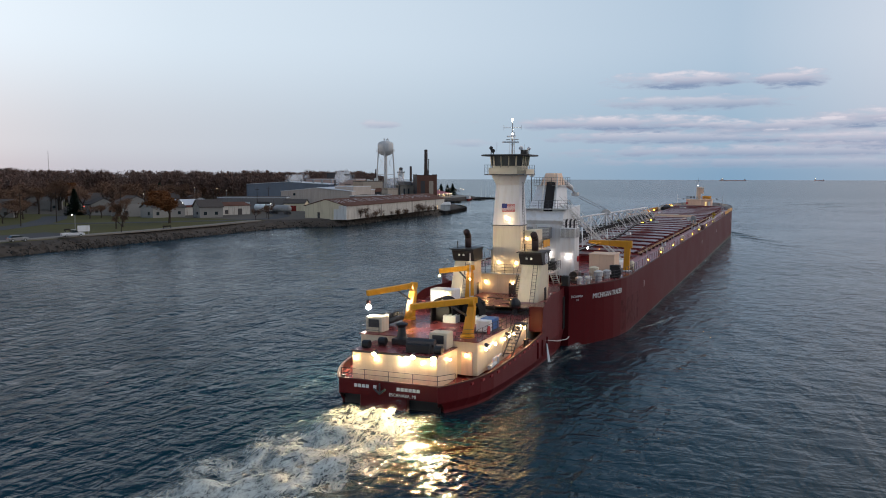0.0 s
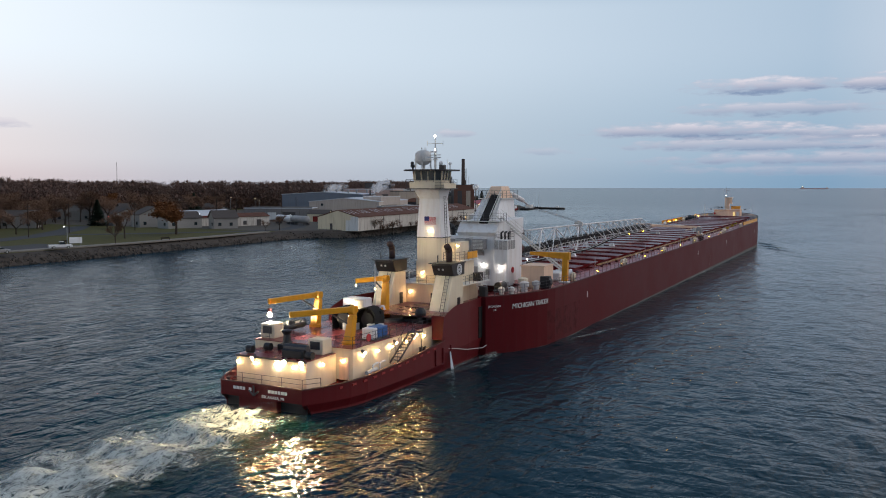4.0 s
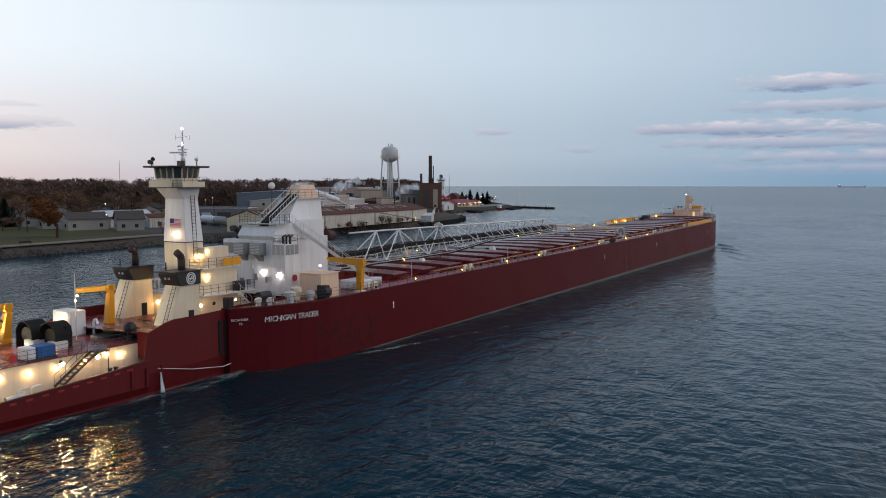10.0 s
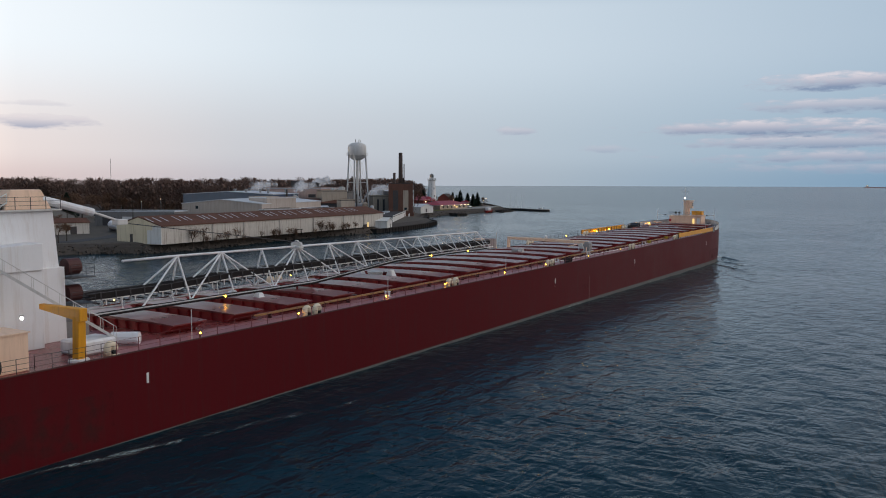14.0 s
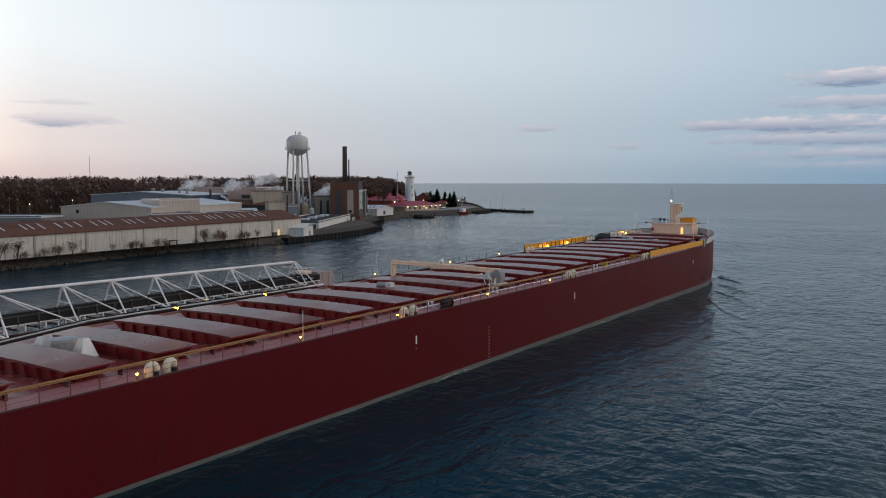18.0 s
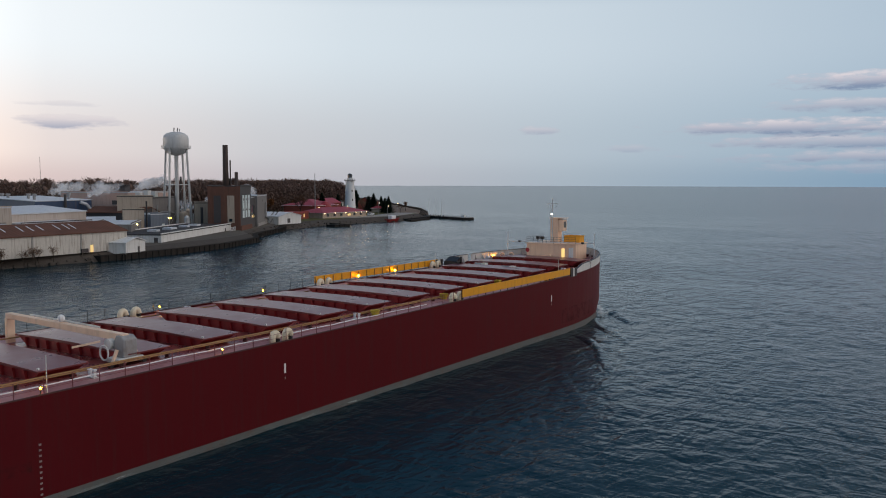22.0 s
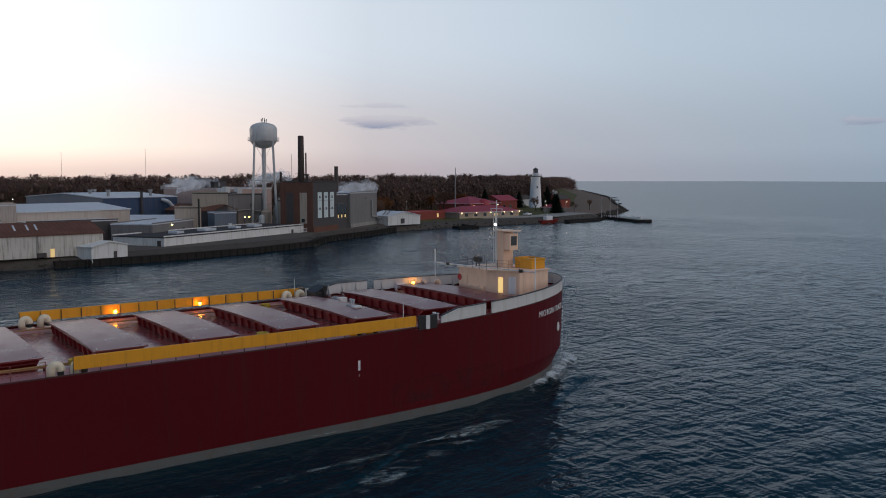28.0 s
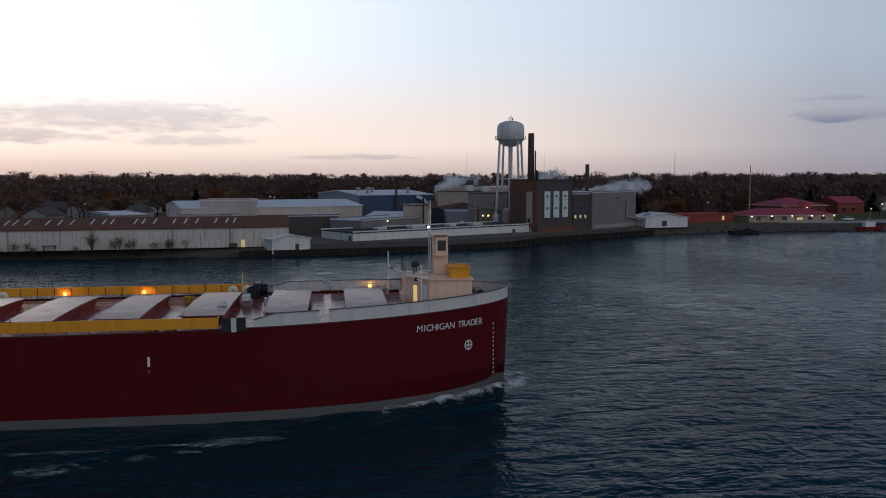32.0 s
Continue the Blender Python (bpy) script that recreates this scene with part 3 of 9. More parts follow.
def again(ob, m, parent=None):
    """One more piece on the same mesh, at the pose m in its parent's space."""
    o = new(ob.name.split(".")[0], ob.data)
    o.parent = parent or ob.parent
    o.matrix_basis = m
    return o


def thing(name, label, category, m=None, group="", kind=""):
    ob = new(name)
    ob.empty_display_size = 0.5
    if m is not None:
        ob.matrix_basis = m
    return tagged(ob, label, category, group, kind)


def lettering(name, text, size, m, mat, parent, depth=0.02, spacing=1.0, shear=0.0):
    """Words in the built-in font, as a mesh on a surface."""
    cu = bpy.data.curves.new(name, "FONT")
    cu.body, cu.size, cu.extrude, cu.space_character, cu.shear = text, size, depth, spacing, shear
    tmp = bpy.data.objects.new(name, cu)
    scene.collection.objects.link(tmp)
    bpy.context.view_layer.update()
    me = bpy.data.meshes.new_from_object(tmp.evaluated_get(bpy.context.evaluated_depsgraph_get()))
    bpy.data.objects.remove(tmp)
    me.materials.clear()
    me.materials.append(mat)
    ob = new(name, me)
    ob.parent = parent
    ob.matrix_basis = m
    return ob


def railing(parent, pts, high=1.05, gap=1.6, mat=None, bars=3, r=0.025, post_r=0.03):
    """Stanchions and rails, each a piece of its own."""
    mat = mat or STEEL
    post = None
    for a, b in zip(pts, pts[1:]):
        a, b = Vector(a), Vector(b)
        n = max(1, round((b - a).length / gap))
        for i in range(n + 1):
            p = a.lerp(b, i / n)
            if post is None:
                post = part("stanchion", Shape().rod((0, 0, 0), (0, 0, high), post_r, n=5), mat, parent)
                post.matrix_basis = Matrix.Translation(p)
            elif i or a != Vector(pts[0]):
                again(post, Matrix.Translation(p), parent)
    for k in range(bars):
        rail = Shape()
        up = Vector((0, 0, high * (k + 1) / bars))
        for a, b in zip(pts, pts[1:]):
            rail.rod(Vector(a) + up, Vector(b) + up, r, n=4)
        part("rail", rail, mat, parent)


def ladder(parent, a, b, wide, mat, side=(1, 0, 0), steps=None):
    a, b, s = Vector(a), Vector(b), Vector(side) * wide / 2
    g = Shape().rod(a - s, b - s, 0.03, n=4).rod(a + s, b + s, 0.03, n=4)
    n = steps or int((b - a).length / 0.35)
    for i in range(1, n):
        p = a.lerp(b, i / n)
        g.rod(p - s, p + s, 0.02, n=4)
    return part("ladder", g, mat, parent)


def stairs(parent, a, b, wide, mat, side):
    """An open ship's stair: stringers, treads and handrails."""
    a, b, s = Vector(a), Vector(b), Vector(side) * wide / 2
    g = Shape().beam(a - s, b - s, 0.06, 0.2).beam(a + s, b + s, 0.06, 0.2)
    n = max(3, int(abs(b.z - a.z) / 0.22))
    flat = Vector((b.x - a.x, b.y - a.y, 0)).normalized() * 0.13
    for i in range(1, n):
        p = a.lerp(b, i / n)
        g.beam(p - s, p + s, 0.26, 0.04)
    up = Vector((0, 0, 0.95))
    for k in (-1, 1):
        g.rod(a + s * k + up, b + s * k + up, 0.025, n=4)
        for i in range(0, n + 1, 3):
            p = a.lerp(b, i / n) + s * k
            g.rod(p, p + up, 0.02, n=4)
    return part("stair", g, mat, parent)


def lamp(parent, p, mat=None, r=0.13, label="glowing deck lamp"):
    """A round bulkhead lamp: a small guard and its glowing globe."""
    x, y, z = p
    part("lamp_bracket", Shape().block((x, y, z + r + 0.04), (r * 1.6, r * 1.6, 0.05)), STEEL, parent)
    return part("lamp_globe", Shape().ball(p, r, 5), mat or LAMP_WARM, parent, label)


def flood(parent, p, d, mat, r=0.16):
    """An added round floodlight that gilds the water: dark can, glowing lens on its open end."""
    p, d = Vector(p), Vector(d).normalized()
    can = part("floodlight", Shape().rod(p, p + d * 0.2, r * 0.8, r * 1.1, n=10).rod(p + d * 0.2, p + d * 0.46, r * 1.1, r * 1.3, n=10, caps=False), STEEL, parent, "added dark floodlight whose lens gilds the water")
    part("lens", Shape().rod(p + d * 0.205, p + d * 0.215, r, r, n=10), mat, can)
    return can


# ---------------------------------------------------------------- water
def steps_out(spans, far, grow):
    """Even steps through the spans (start, end, step), then ever longer ones out to the horizon on both sides."""
    mid = []
    for a, b, s in spans:
        mid += list(np.arange(a, b - s * 0.5, s))
    mid.append(spans[-1][1])
    for side in (-1, 1):
        p, s = (mid[0], spans[0][2]) if side < 0 else (mid[-1], spans[-1][2])
        while abs(p) < far:
            s *= grow
            p += side * s
            mid = [p] + mid if side < 0 else mid + [p]
    return np.array(mid)


def build_water():
    """One sheet of short steep wind waves near the tow, calming to a flat lake far off."""
    rng = np.random.default_rng(4)
    xs, ys = steps_out([(-250, -58, 1.1), (-58, 66, 0.62), (66, 120, 0.9)], 4600, 1.035), steps_out([(-52, 345, 0.62), (345, 640, 1.2)], 4600, 1.035)
    X, Y = np.meshgrid(xs, ys)
    cell = np.maximum(np.gradient(xs)[None, :], np.gradient(ys)[:, None])
    Z = np.zeros_like(X)
    gusts = 0.75 + 0.25 * np.sin(X * 0.021 + 1.3) * np.sin(Y * 0.013 + 0.6) + 0.2 * np.sin(X * 0.047 - Y * 0.031)
    for k in range(60):
        length = 1.9 * (8.0 / 1.9) ** rng.random() ** 1.3
        turn = radians(20) + rng.normal(0, 0.34)
        w = 2 * math.pi / length
        phase = w * (X * math.cos(turn) + Y * math.sin(turn)) + rng.uniform(0, 6.283)
        keep = np.clip(length / (3.2 * cell) - 0.7, 0, 1)
        Z += keep * (0.014 / w) * (np.sin(phase) + 0.25 * np.cos(2 * phase))
    Z *= gusts * (1 + 0.1 * np.clip((cell - 0.62) / 0.5, 0, 1))          # the open reaches are rougher than the lee of the tow
    lee = np.clip((X + 48) / 24, 0, 1) * np.clip((395 - Y) / 65, 0, 1)
    Z *= 1.25 - 0.7 * lee          # the tow's lee is smoother
    n, m = X.shape
    me = bpy.data.meshes.new("water")
    idx = np.arange(n * m).reshape(n, m)
    quads = np.stack([idx[:-1, :-1], idx[:-1, 1:], idx[1:, 1:], idx[1:, :-1]], -1).reshape(-1, 4)
    me.vertices.add(n * m)
    me.vertices.foreach_set("co", np.stack([X, Y, Z], -1).astype(np.float32).ravel())
    me.loops.add(quads.size)
    me.loops.foreach_set("vertex_index", quads.astype(np.int32).ravel())
    me.polygons.add(len(quads))
    me.polygons.foreach_set("loop_start", np.arange(0, quads.size, 4, dtype=np.int32))
    me.polygons.foreach_set("use_smooth", np.ones(len(quads), dtype=bool))
    me.update(calc_edges=True)
    me.materials.append(WATER)
    return tagged(new("water", me), "dark teal river and lake water with short wind waves", "water", kind="structure")


water = build_water()

# ---------------------------------------------------------------- the barge (local: x to starboard, y forward from the stern, z up)
barge = thing("barge", "dark red self-unloading lake freighter barge, lightly laden", "barge")
BEAM, DECKZ, EDGE = 11.3, 6.35, 6.55


def half_width(y, z=6.0):
    """Half the hull's width: square stern wings, parallel middle, full round bow."""
    if y < 14:
        s = max(0.0, y) / 14
        w = 7.0 + (BEAM - 7.0) * (1 - (1 - s) ** 2.4)
    elif y < 182:
        w = BEAM
    else:
        s = min(1.0, (y - 182) / (214.7 - 182 - (1.2 if z < 0.5 else 0.0)))
        w = BEAM * max(0.0, 1 - s ** 2.7) ** 0.62
    return max(w, 0.06)


def sheer(y):
    rise = min(1.0, max(0.0, (y - 125) / 40))
    return EDGE + 0.2 * rise * rise * (3 - 2 * rise) + (0.0 if y < 172 else 0.85 * ((y - 172) / 42.7) ** 1.6)


def deck_at(y):
    return DECKZ + sheer(y) - EDGE


def build_hull():
    ys = [0.0, 1, 2, 3.5, 5, 7, 9, 11, 14] + [14 + (182 - 14) * k / 24 for k in range(1, 25)] + [182 + (214.7 - 182) * math.sin(math.pi / 2 * k / 26) for k in range(1, 27)]
    zs = [-4.0, -1.0, -0.04, 1.5, 3.2, 5.0, None]
    for name, lo, hi, mat in (("boot_top", 0, 3, BOOT), ("hull", 2, 7, HULL)):
        g = Shape()
        for side in (1, -1):
            rings = []
            for y in ys:
                ring = []
                for z in zs[lo:hi]:
                    zz = sheer(y) if z is None else z
                    rake = 0.0 if y < 200 else (zz - 6.7) * 0.05 * (y - 200) / 14.7
                    ring.append((side * half_width(y, zz), y + rake, zz))
                rings.append(ring)
            g.loft(rings, closed=False, caps=False)
        # stern wings either side of the notch, and the notch's own walls
        for side in (1, -1):
            w0 = [(side * half_width(0, 6), 0, z if z is not None else sheer(0)) for z in zs[lo:hi]]
            w1 = [(side * 6.0, 0, z if z is not None else sheer(0)) for z in zs[lo:hi]]
            w2 = [(side * 5.6, 13.0, z if z is not None else sheer(0)) for z in zs[lo:hi]]
            g.loft([w0, w1, w2], closed=False, caps=False)
        a = [(5.6, 13.0, z if z is not None else sheer(0)) for z in zs[lo:hi]]
        b = [(-5.6, 13.0, z if z is not None else sheer(0)) for z in zs[lo:hi]]
        g.loft([a, b], closed=False, caps=False)
        part(name, g, mat, barge, "dark red painted hull side" if name == "hull" else "weathered grey band at the waterline", smooth=False)
    deck = Shape()
    rows = [[(-half_width(y, 6) + 0.02, y, DECKZ + sheer(y) - EDGE), (-6.0, y, DECKZ + sheer(y) - EDGE), (6.0, y, DECKZ + sheer(y) - EDGE), (half_width(y, 6) - 0.02, y, DECKZ + sheer(y) - EDGE)]
            for y in ys if y >= 14 and half_width(y, 6) > 6.3]
    deck.loft(rows, closed=False, caps=False)
    ends = [y for y in ys if half_width(y, 6) <= 6.3 or y >= rows[-1][0][1] - 0.01]
    ends = [y for y in ends if y > 100]
    deck.loft([[(-half_width(y, 6) + 0.02, y, DECKZ + sheer(y) - EDGE), (half_width(y, 6) - 0.02, y, DECKZ + sheer(y) - EDGE)] for y in ends], closed=False, caps=False)
    for side in (1, -1):
        wing = [y for y in ys if y <= 14]
        deck.loft([[(side * 5.7, y, DECKZ), (side * (half_width(y, 6) - 0.02), y, DECKZ)] for y in wing], closed=False, caps=False)
    deck.box(-5.8, 5.8, 12.9, 14.1, DECKZ - 0.05, DECKZ - 0.004)
    part("deck", deck, DECK, barge, "oxide red steel deck, damp and shiny")
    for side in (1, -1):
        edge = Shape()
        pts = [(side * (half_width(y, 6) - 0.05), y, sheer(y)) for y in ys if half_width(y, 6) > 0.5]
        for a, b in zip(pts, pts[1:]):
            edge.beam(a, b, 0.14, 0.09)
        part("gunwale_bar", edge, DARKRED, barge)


build_hull()


def build_hatches():
    """25 alike hatches: a thin cover with sloped ends over a ribbed coaming."""
    wide, start, long_, top = 7.6, 0.0, 3.8, 7.2
    bend = lambda x: 0.16 * (1 - (x / wide) ** 2)
    spots = [wide * (-1 + 2 * i / 10) for i in range(11)]
    cover = Shape().loft([[(x, start, top - 0.1 + bend(x) * 0.3), (x, long_, top - 0.1 + bend(x) * 0.3), (x, long_, top + bend(x)), (x, start, top + bend(x))] for x in spots])
    box = Shape().loft([[(-wide + 1.3, start + 0.25, DECKZ), (-wide + 1.3, long_ - 0.25, DECKZ), (wide - 1.3, long_ - 0.25, DECKZ), (wide - 1.3, start + 0.25, DECKZ)],
                        [(-wide + 0.15, start + 0.2, top - 0.1), (-wide + 0.15, long_ - 0.2, top - 0.1), (wide - 0.15, long_ - 0.2, top - 0.1), (wide - 0.15, start + 0.2, top - 0.1)]])
    rib = Shape().add([(-0.05, start + 0.24, top - 0.1), (0.05, start + 0.24, top - 0.1), (-0.05, start - 0.04, top - 0.12), (0.05, start - 0.04, top - 0.12), (-0.05, start + 0.1, DECKZ + 0.02), (0.05, start + 0.1, DECKZ + 0.02), (-0.05, start + 0.28, DECKZ + 0.02), (0.05, start + 0.28, DECKZ + 0.02)],
                      [(0, 1, 3, 2), (2, 3, 5, 4), (4, 5, 7, 6), (0, 2, 4, 6), (1, 7, 5, 3)])
    first = None
    for k in range(-2, 23):
        y = 184.6 - 7.08 * k
        lift = sheer(y + 1.9) - EDGE
        if first is None:
            c = part("hatch_cover", cover, HATCH, barge, "oxide red steel hatch cover")
            c.matrix_basis = Matrix.Translation((0, y, lift))
            b = part("coaming", box, COAMING, c)
            r = part("rib", rib, COAMING, c)
            first = (c, b, r)
        else:
            c = again(first[0], Matrix.Translation((0, y, lift)), barge)
            again(first[1], Matrix.Identity(4), c)
            r = again(first[2], Matrix.Identity(4), c)
        r.matrix_basis = Matrix.Translation((-wide + 1.5, 0, 0))
        for i in range(1, 9):
            again(first[2], Matrix.Translation((-wide + 1.5 + i * 1.5, 0, 0)), c)
    # cleats on the covers' corners
    cleat = Shape().box(-0.09, 0.09, -0.06, 0.06, 0, 0.14)
    keep = None
    for k in range(-2, 14):
        y = 184.6 - 7.08 * k
        for x in (wide - 0.45, 2.2):
            p = Matrix.Translation((x, y + (0.3 if x > 3 else 1.9), top + sheer(y) - EDGE))
            if keep is None:
                keep = part("cleat", cleat, PALE, barge)
                keep.matrix_basis = p
            else:
                again(keep, p, barge)


build_hatches()


def gooseneck(x, y, face, mat=None):
    """A fat cream gooseneck air pipe that bends over to a dark mouth piece."""
    z = deck_at(y) + 0.02
    path = [(y - 0.31, z), (y - 0.31, z + 0.5)] + [(y - 0.31 * math.cos(a), z + 0.5 + 0.34 * math.sin(a)) for a in (0.4, 0.8, 1.2, 1.57, 1.95, 2.35, 2.75)] + [(y + 0.31, z + 0.5), (y + 0.31, z + 0.4)]
    rings = []
    for i, (py, pz) in enumerate(path):
        (ay, az), (by, bz) = path[max(0, i - 1)], path[min(len(path) - 1, i + 1)]
        d = Vector((0, by - ay, bz - az)).normalized()
        w = Vector((1, 0, 0)).cross(d)
        r = 0.285
        rings.append([Vector((x, py, pz)) + Vector((r * math.cos(2 * math.pi * k / 12), 0, 0)) + w * (r * math.sin(2 * math.pi * k / 12)) for k in range(12)])
    v = part("vent", Shape().loft(rings), mat or CREAM, barge, "fat cream gooseneck deck vent", smooth=True)
    part("mouth", Shape().rod((x, y + 0.31, z + 0.06), (x, y + 0.31, z + 0.44), 0.21, n=10), BLACK, v)
    part("base_plate", Shape().lathe((x, y + 0.31, z - 0.02), [(0.4, 0), (0.4, 0.08), (0.3, 0.1)], 12), mat or CREAM, v)


for y in (42.4, 68.6, 97.0, 133.0, 160.2):
    for dy in (0, 1.5):
        gooseneck(10.6, y + dy, -1)
for y in (60.0, 133.5, 162.2, 187.0):
    for dy in (0, 1.5):
        gooseneck(-10.6, y + dy, -1)
gooseneck(10.6, 183.0, -1, YELLOW)
gooseneck(10.6, 184.5, -1, YELLOW)
gooseneck(10.1, 20.8, -1, CREAM)


def build_deck_edge():
    # fence of stanchions along both sides, bare between the bulwarks
    for side in (1, -1):
        railing(barge, [(side * 11.15, 20.5 if side > 0 else 14, EDGE), (side * 11.15, 130, EDGE), (side * 11.15, 145, sheer(145)), (side * 11.15, 159.5, sheer(159))], 1.05, 2.0, FENCE if side > 0 else STEEL, 3, 0.014, 0.034)
        part("stringer_plate", Shape().box(side * 7.75, side * 11.22, 21.0, 124.0, DECKZ + 0.004, DECKZ + 0.012), STRINGER, barge, "pinkish walkway plating along the deck edge, sky sheen in its colour")
        part("stringer_plate", Shape().loft([[(side * 7.75, y, deck_at(y) + 0.012), (side * 11.22, y, deck_at(y) + 0.012), (side * 11.22, y, deck_at(y) + 0.004), (side * 7.75, y, deck_at(y) + 0.004)] for y in [124 + 3 * k for k in range(23)]]), STRINGER, barge)
        # yellow painted bulwark
        y0, y1 = (161.2, 188.4) if side > 0 else (161.8, 189.2)
        g = Shape().box(side * 11.18, side * 11.3, y0, y1, EDGE + 0.5, EDGE + 1.38)
        bul = part("bulwark", g, YELLOW, barge, "yellow steel bulwark")
        stay = part("stay", Shape().box(side * 11.1, side * 11.18, -0.03, 0.03, 0, 1.12), STEEL, bul)
        stay.matrix_basis = Matrix.Translation((0, y0, EDGE + 0.22))
        for i in range(1, 17):
            again(stay, Matrix.Translation((0, y0 + (y1 - y0) * i / 16, EDGE + 0.22)), bul)
        # grey bow bulwark with a mooring gap
        for a, b in ((191.2, 196.6), (197.4, 214.69)):
            ring_in, ring_out = [], []
            n = 3 if b < 200 else 26
            ys = [a + (b - a) * (k / n if b < 200 else math.sin(math.pi / 2 * k / n)) for k in range(n + 1)]
            rings = []
            for y in ys:
                w, z = half_width(y, 6), sheer(y)
                drop = 0.45 if (y == ys[0] and a < 192) else 0.0
                rings.append([(side * w, y, z - 0.02), (side * w, y, z + 1.12 - drop), (side * max(w - 0.12, 0.0), y - 0.02, z + 1.12 - drop), (side * max(w - 0.12, 0.0), y - 0.02, z - 0.02)])
            bul = part("bulwark", Shape().loft(rings), PALE, barge, "pale grey bow bulwark with rust scuffs")
            part("cap_rail", Shape().loft([[Vector(r[1]) + Vector((side * 0.06, 0, -0.03)), Vector(r[1]) + Vector((side * 0.06, 0, 0.03)), Vector(r[2]) + Vector((-side * 0.06, 0, 0.03)), Vector(r[2]) + Vector((-side * 0.06, 0, -0.03))] for r in rings]), STEEL, bul)
            for y in [a + 0.8 + 1.6 * i for i in range(int((b - a) / 1.6))]:
                w, z = half_width(y, 6) - 0.14, sheer(y)
                if w > 1.5:
                    part("bracket", Shape().add([(side * w, y, z - 0.2), (side * (w - 0.5), y, z - 0.2), (side * w, y, z + 1.05), (side * w, y + 0.04, z - 0.2), (side * (w - 0.5), y + 0.04, z - 0.2), (side * w, y + 0.04, z + 1.05)],
                           [(0, 1, 2), (3, 5, 4), (0, 3, 4, 1), (1, 4, 5, 2), (0, 2, 5, 3)]), PALE, bul)
        # black roller fairlead panels between the bulwarks
        for y in (189.0, 190.2):
            part("fairlead_plate", Shape().box(side * 11.16, side * 11.3, y - 0.35, y + 0.4, EDGE + 0.15, EDGE + 1.35), BLACK, barge, bevel=0.02)
    tan = surface("tan_pipe_paint", (0.3, 0.16, 0.05), 0.5)
    for z, x, r in ((6.86, 7.95, 0.07), (6.8, 8.2, 0.045), (6.8, -8.1, 0.06)):
        part("deck_pipe", Shape().rod((x, 38, z), (x, 188, z), r, n=6), tan, barge, "tan deck pipe along the hatches")
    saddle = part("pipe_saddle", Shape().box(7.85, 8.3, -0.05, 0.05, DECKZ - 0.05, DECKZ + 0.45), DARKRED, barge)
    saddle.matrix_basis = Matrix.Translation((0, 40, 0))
    for i in range(1, 38):
        again(saddle, Matrix.Translation((0, 40 + i * 4, 0)), barge)
    # kerb on the walkway and a pale cable
    rings = [[(9.3 + 0.12 * math.sin(y * 0.9) + 0.05 * math.cos(k * math.pi / 2), y, 6.62 + 0.05 * math.sin(k * math.pi / 2)) for k in range(4)] for y in range(100, 160, 3)]
    part("cable", Shape().loft(rings), WHITE, barge, "white hose along the deck")
    # lamps on the fence, amber
    for y in (28.8, 40.9, 55.0, 67.2, 82.6, 95.6, 112.0, 127.0):
        part("lamp_post", Shape().rod((10.9, y, DECKZ), (10.9, y, DECKZ + 0.45), 0.04), STEEL, barge)
        lamp(barge, (10.9, y, DECKZ + 0.55), LAMP_DECK, 0.085, "amber deck edge lamp")
    for y in (37.0, 64.0, 92.0, 120.0, 138.0, 152.5):
        lamp(barge, (-10.8, y, deck_at(y) + 0.7), LAMP_DECK, 0.085, "amber deck edge lamp")
    for y in (169.8, 177.8, 188.6, 201.5):
        lamp(barge, (-10.7 if y < 195 else -8.6, y, DECKZ + 0.75 + sheer(y) - EDGE), LAMP_DECK, 0.16, "amber deck edge lamp")
    for y in (28.0, 55.5, 83.0, 112.5):
        part("flag_pole", Shape().rod((10.8, y, DECKZ), (10.8, y, DECKZ + 2.6), 0.035, n=5), PALE, barge)
    for x, y, z in ((-10.8, 120.5, 3.3), (-10.8, 188.0, 2.6), (9.6, 188.2, 2.6)):
        part("flag_pole", Shape().rod((x, y, DECKZ), (x, y, DECKZ + z), 0.035, n=5), PALE, barge)
    # bitts, buckets, winches and lockers on deck
    for x, y in ((8.9, 58.0), (4.6, 57.6), (8.8, 104.0), (2.5, 104.2), (8.9, 117.0), (8.7, 146.0), (-8.8, 110.0), (-8.9, 140.0), (8.2, 192.6), (-4.0, 191.0)):
        b = part("bollard", Shape().box(x - 0.45, x + 0.45, y - 0.2, y + 0.2, deck_at(y) - 0.02, deck_at(y) + 0.08), PALE, barge)
        for dx in (-0.26, 0.26):
            part("bollard_post", Shape().lathe((x + dx, y, deck_at(y) + 0.08), [(0.13, 0), (0.13, 0.42), (0.18, 0.45), (0.18, 0.52), (0.05, 0.55)], 10), WHITE, b)
    for x, y in ((9.0, 148.5), (8.2, 162.0), (-7.0, 183.0), (6.8, 176.5)):
        part("bucket_bin", Shape().lathe((x, y, deck_at(y)), [(0.35, 0), (0.5, 0.62), (0.44, 0.62), (0.3, 0.06)], 10), surface("yellow_bin", (0.45, 0.33, 0.03), 0.5), barge, "yellow dunnage bin")
    for x, y in ((10.7, 104.3), (-9.8, 190.2)):
        z = deck_at(y)
        w = part("winch", Shape().box(x - 0.5, x + 0.4, y - 0.6, y + 0.6, z, z + 0.16), BLACK, barge, "black mooring winch", bevel=0.02)
        part("drum", Shape().rod((x - 0.05, y - 0.5, z + 0.56), (x - 0.05, y + 0.5, z + 0.56), 0.4, n=12), RUBBER, w)
        for s in (-0.5, 0.5):
            part("flange", Shape().rod((x - 0.05, y + s - 0.03, z + 0.56), (x - 0.05, y + s + 0.03, z + 0.56), 0.52, n=12), BLACK, w)
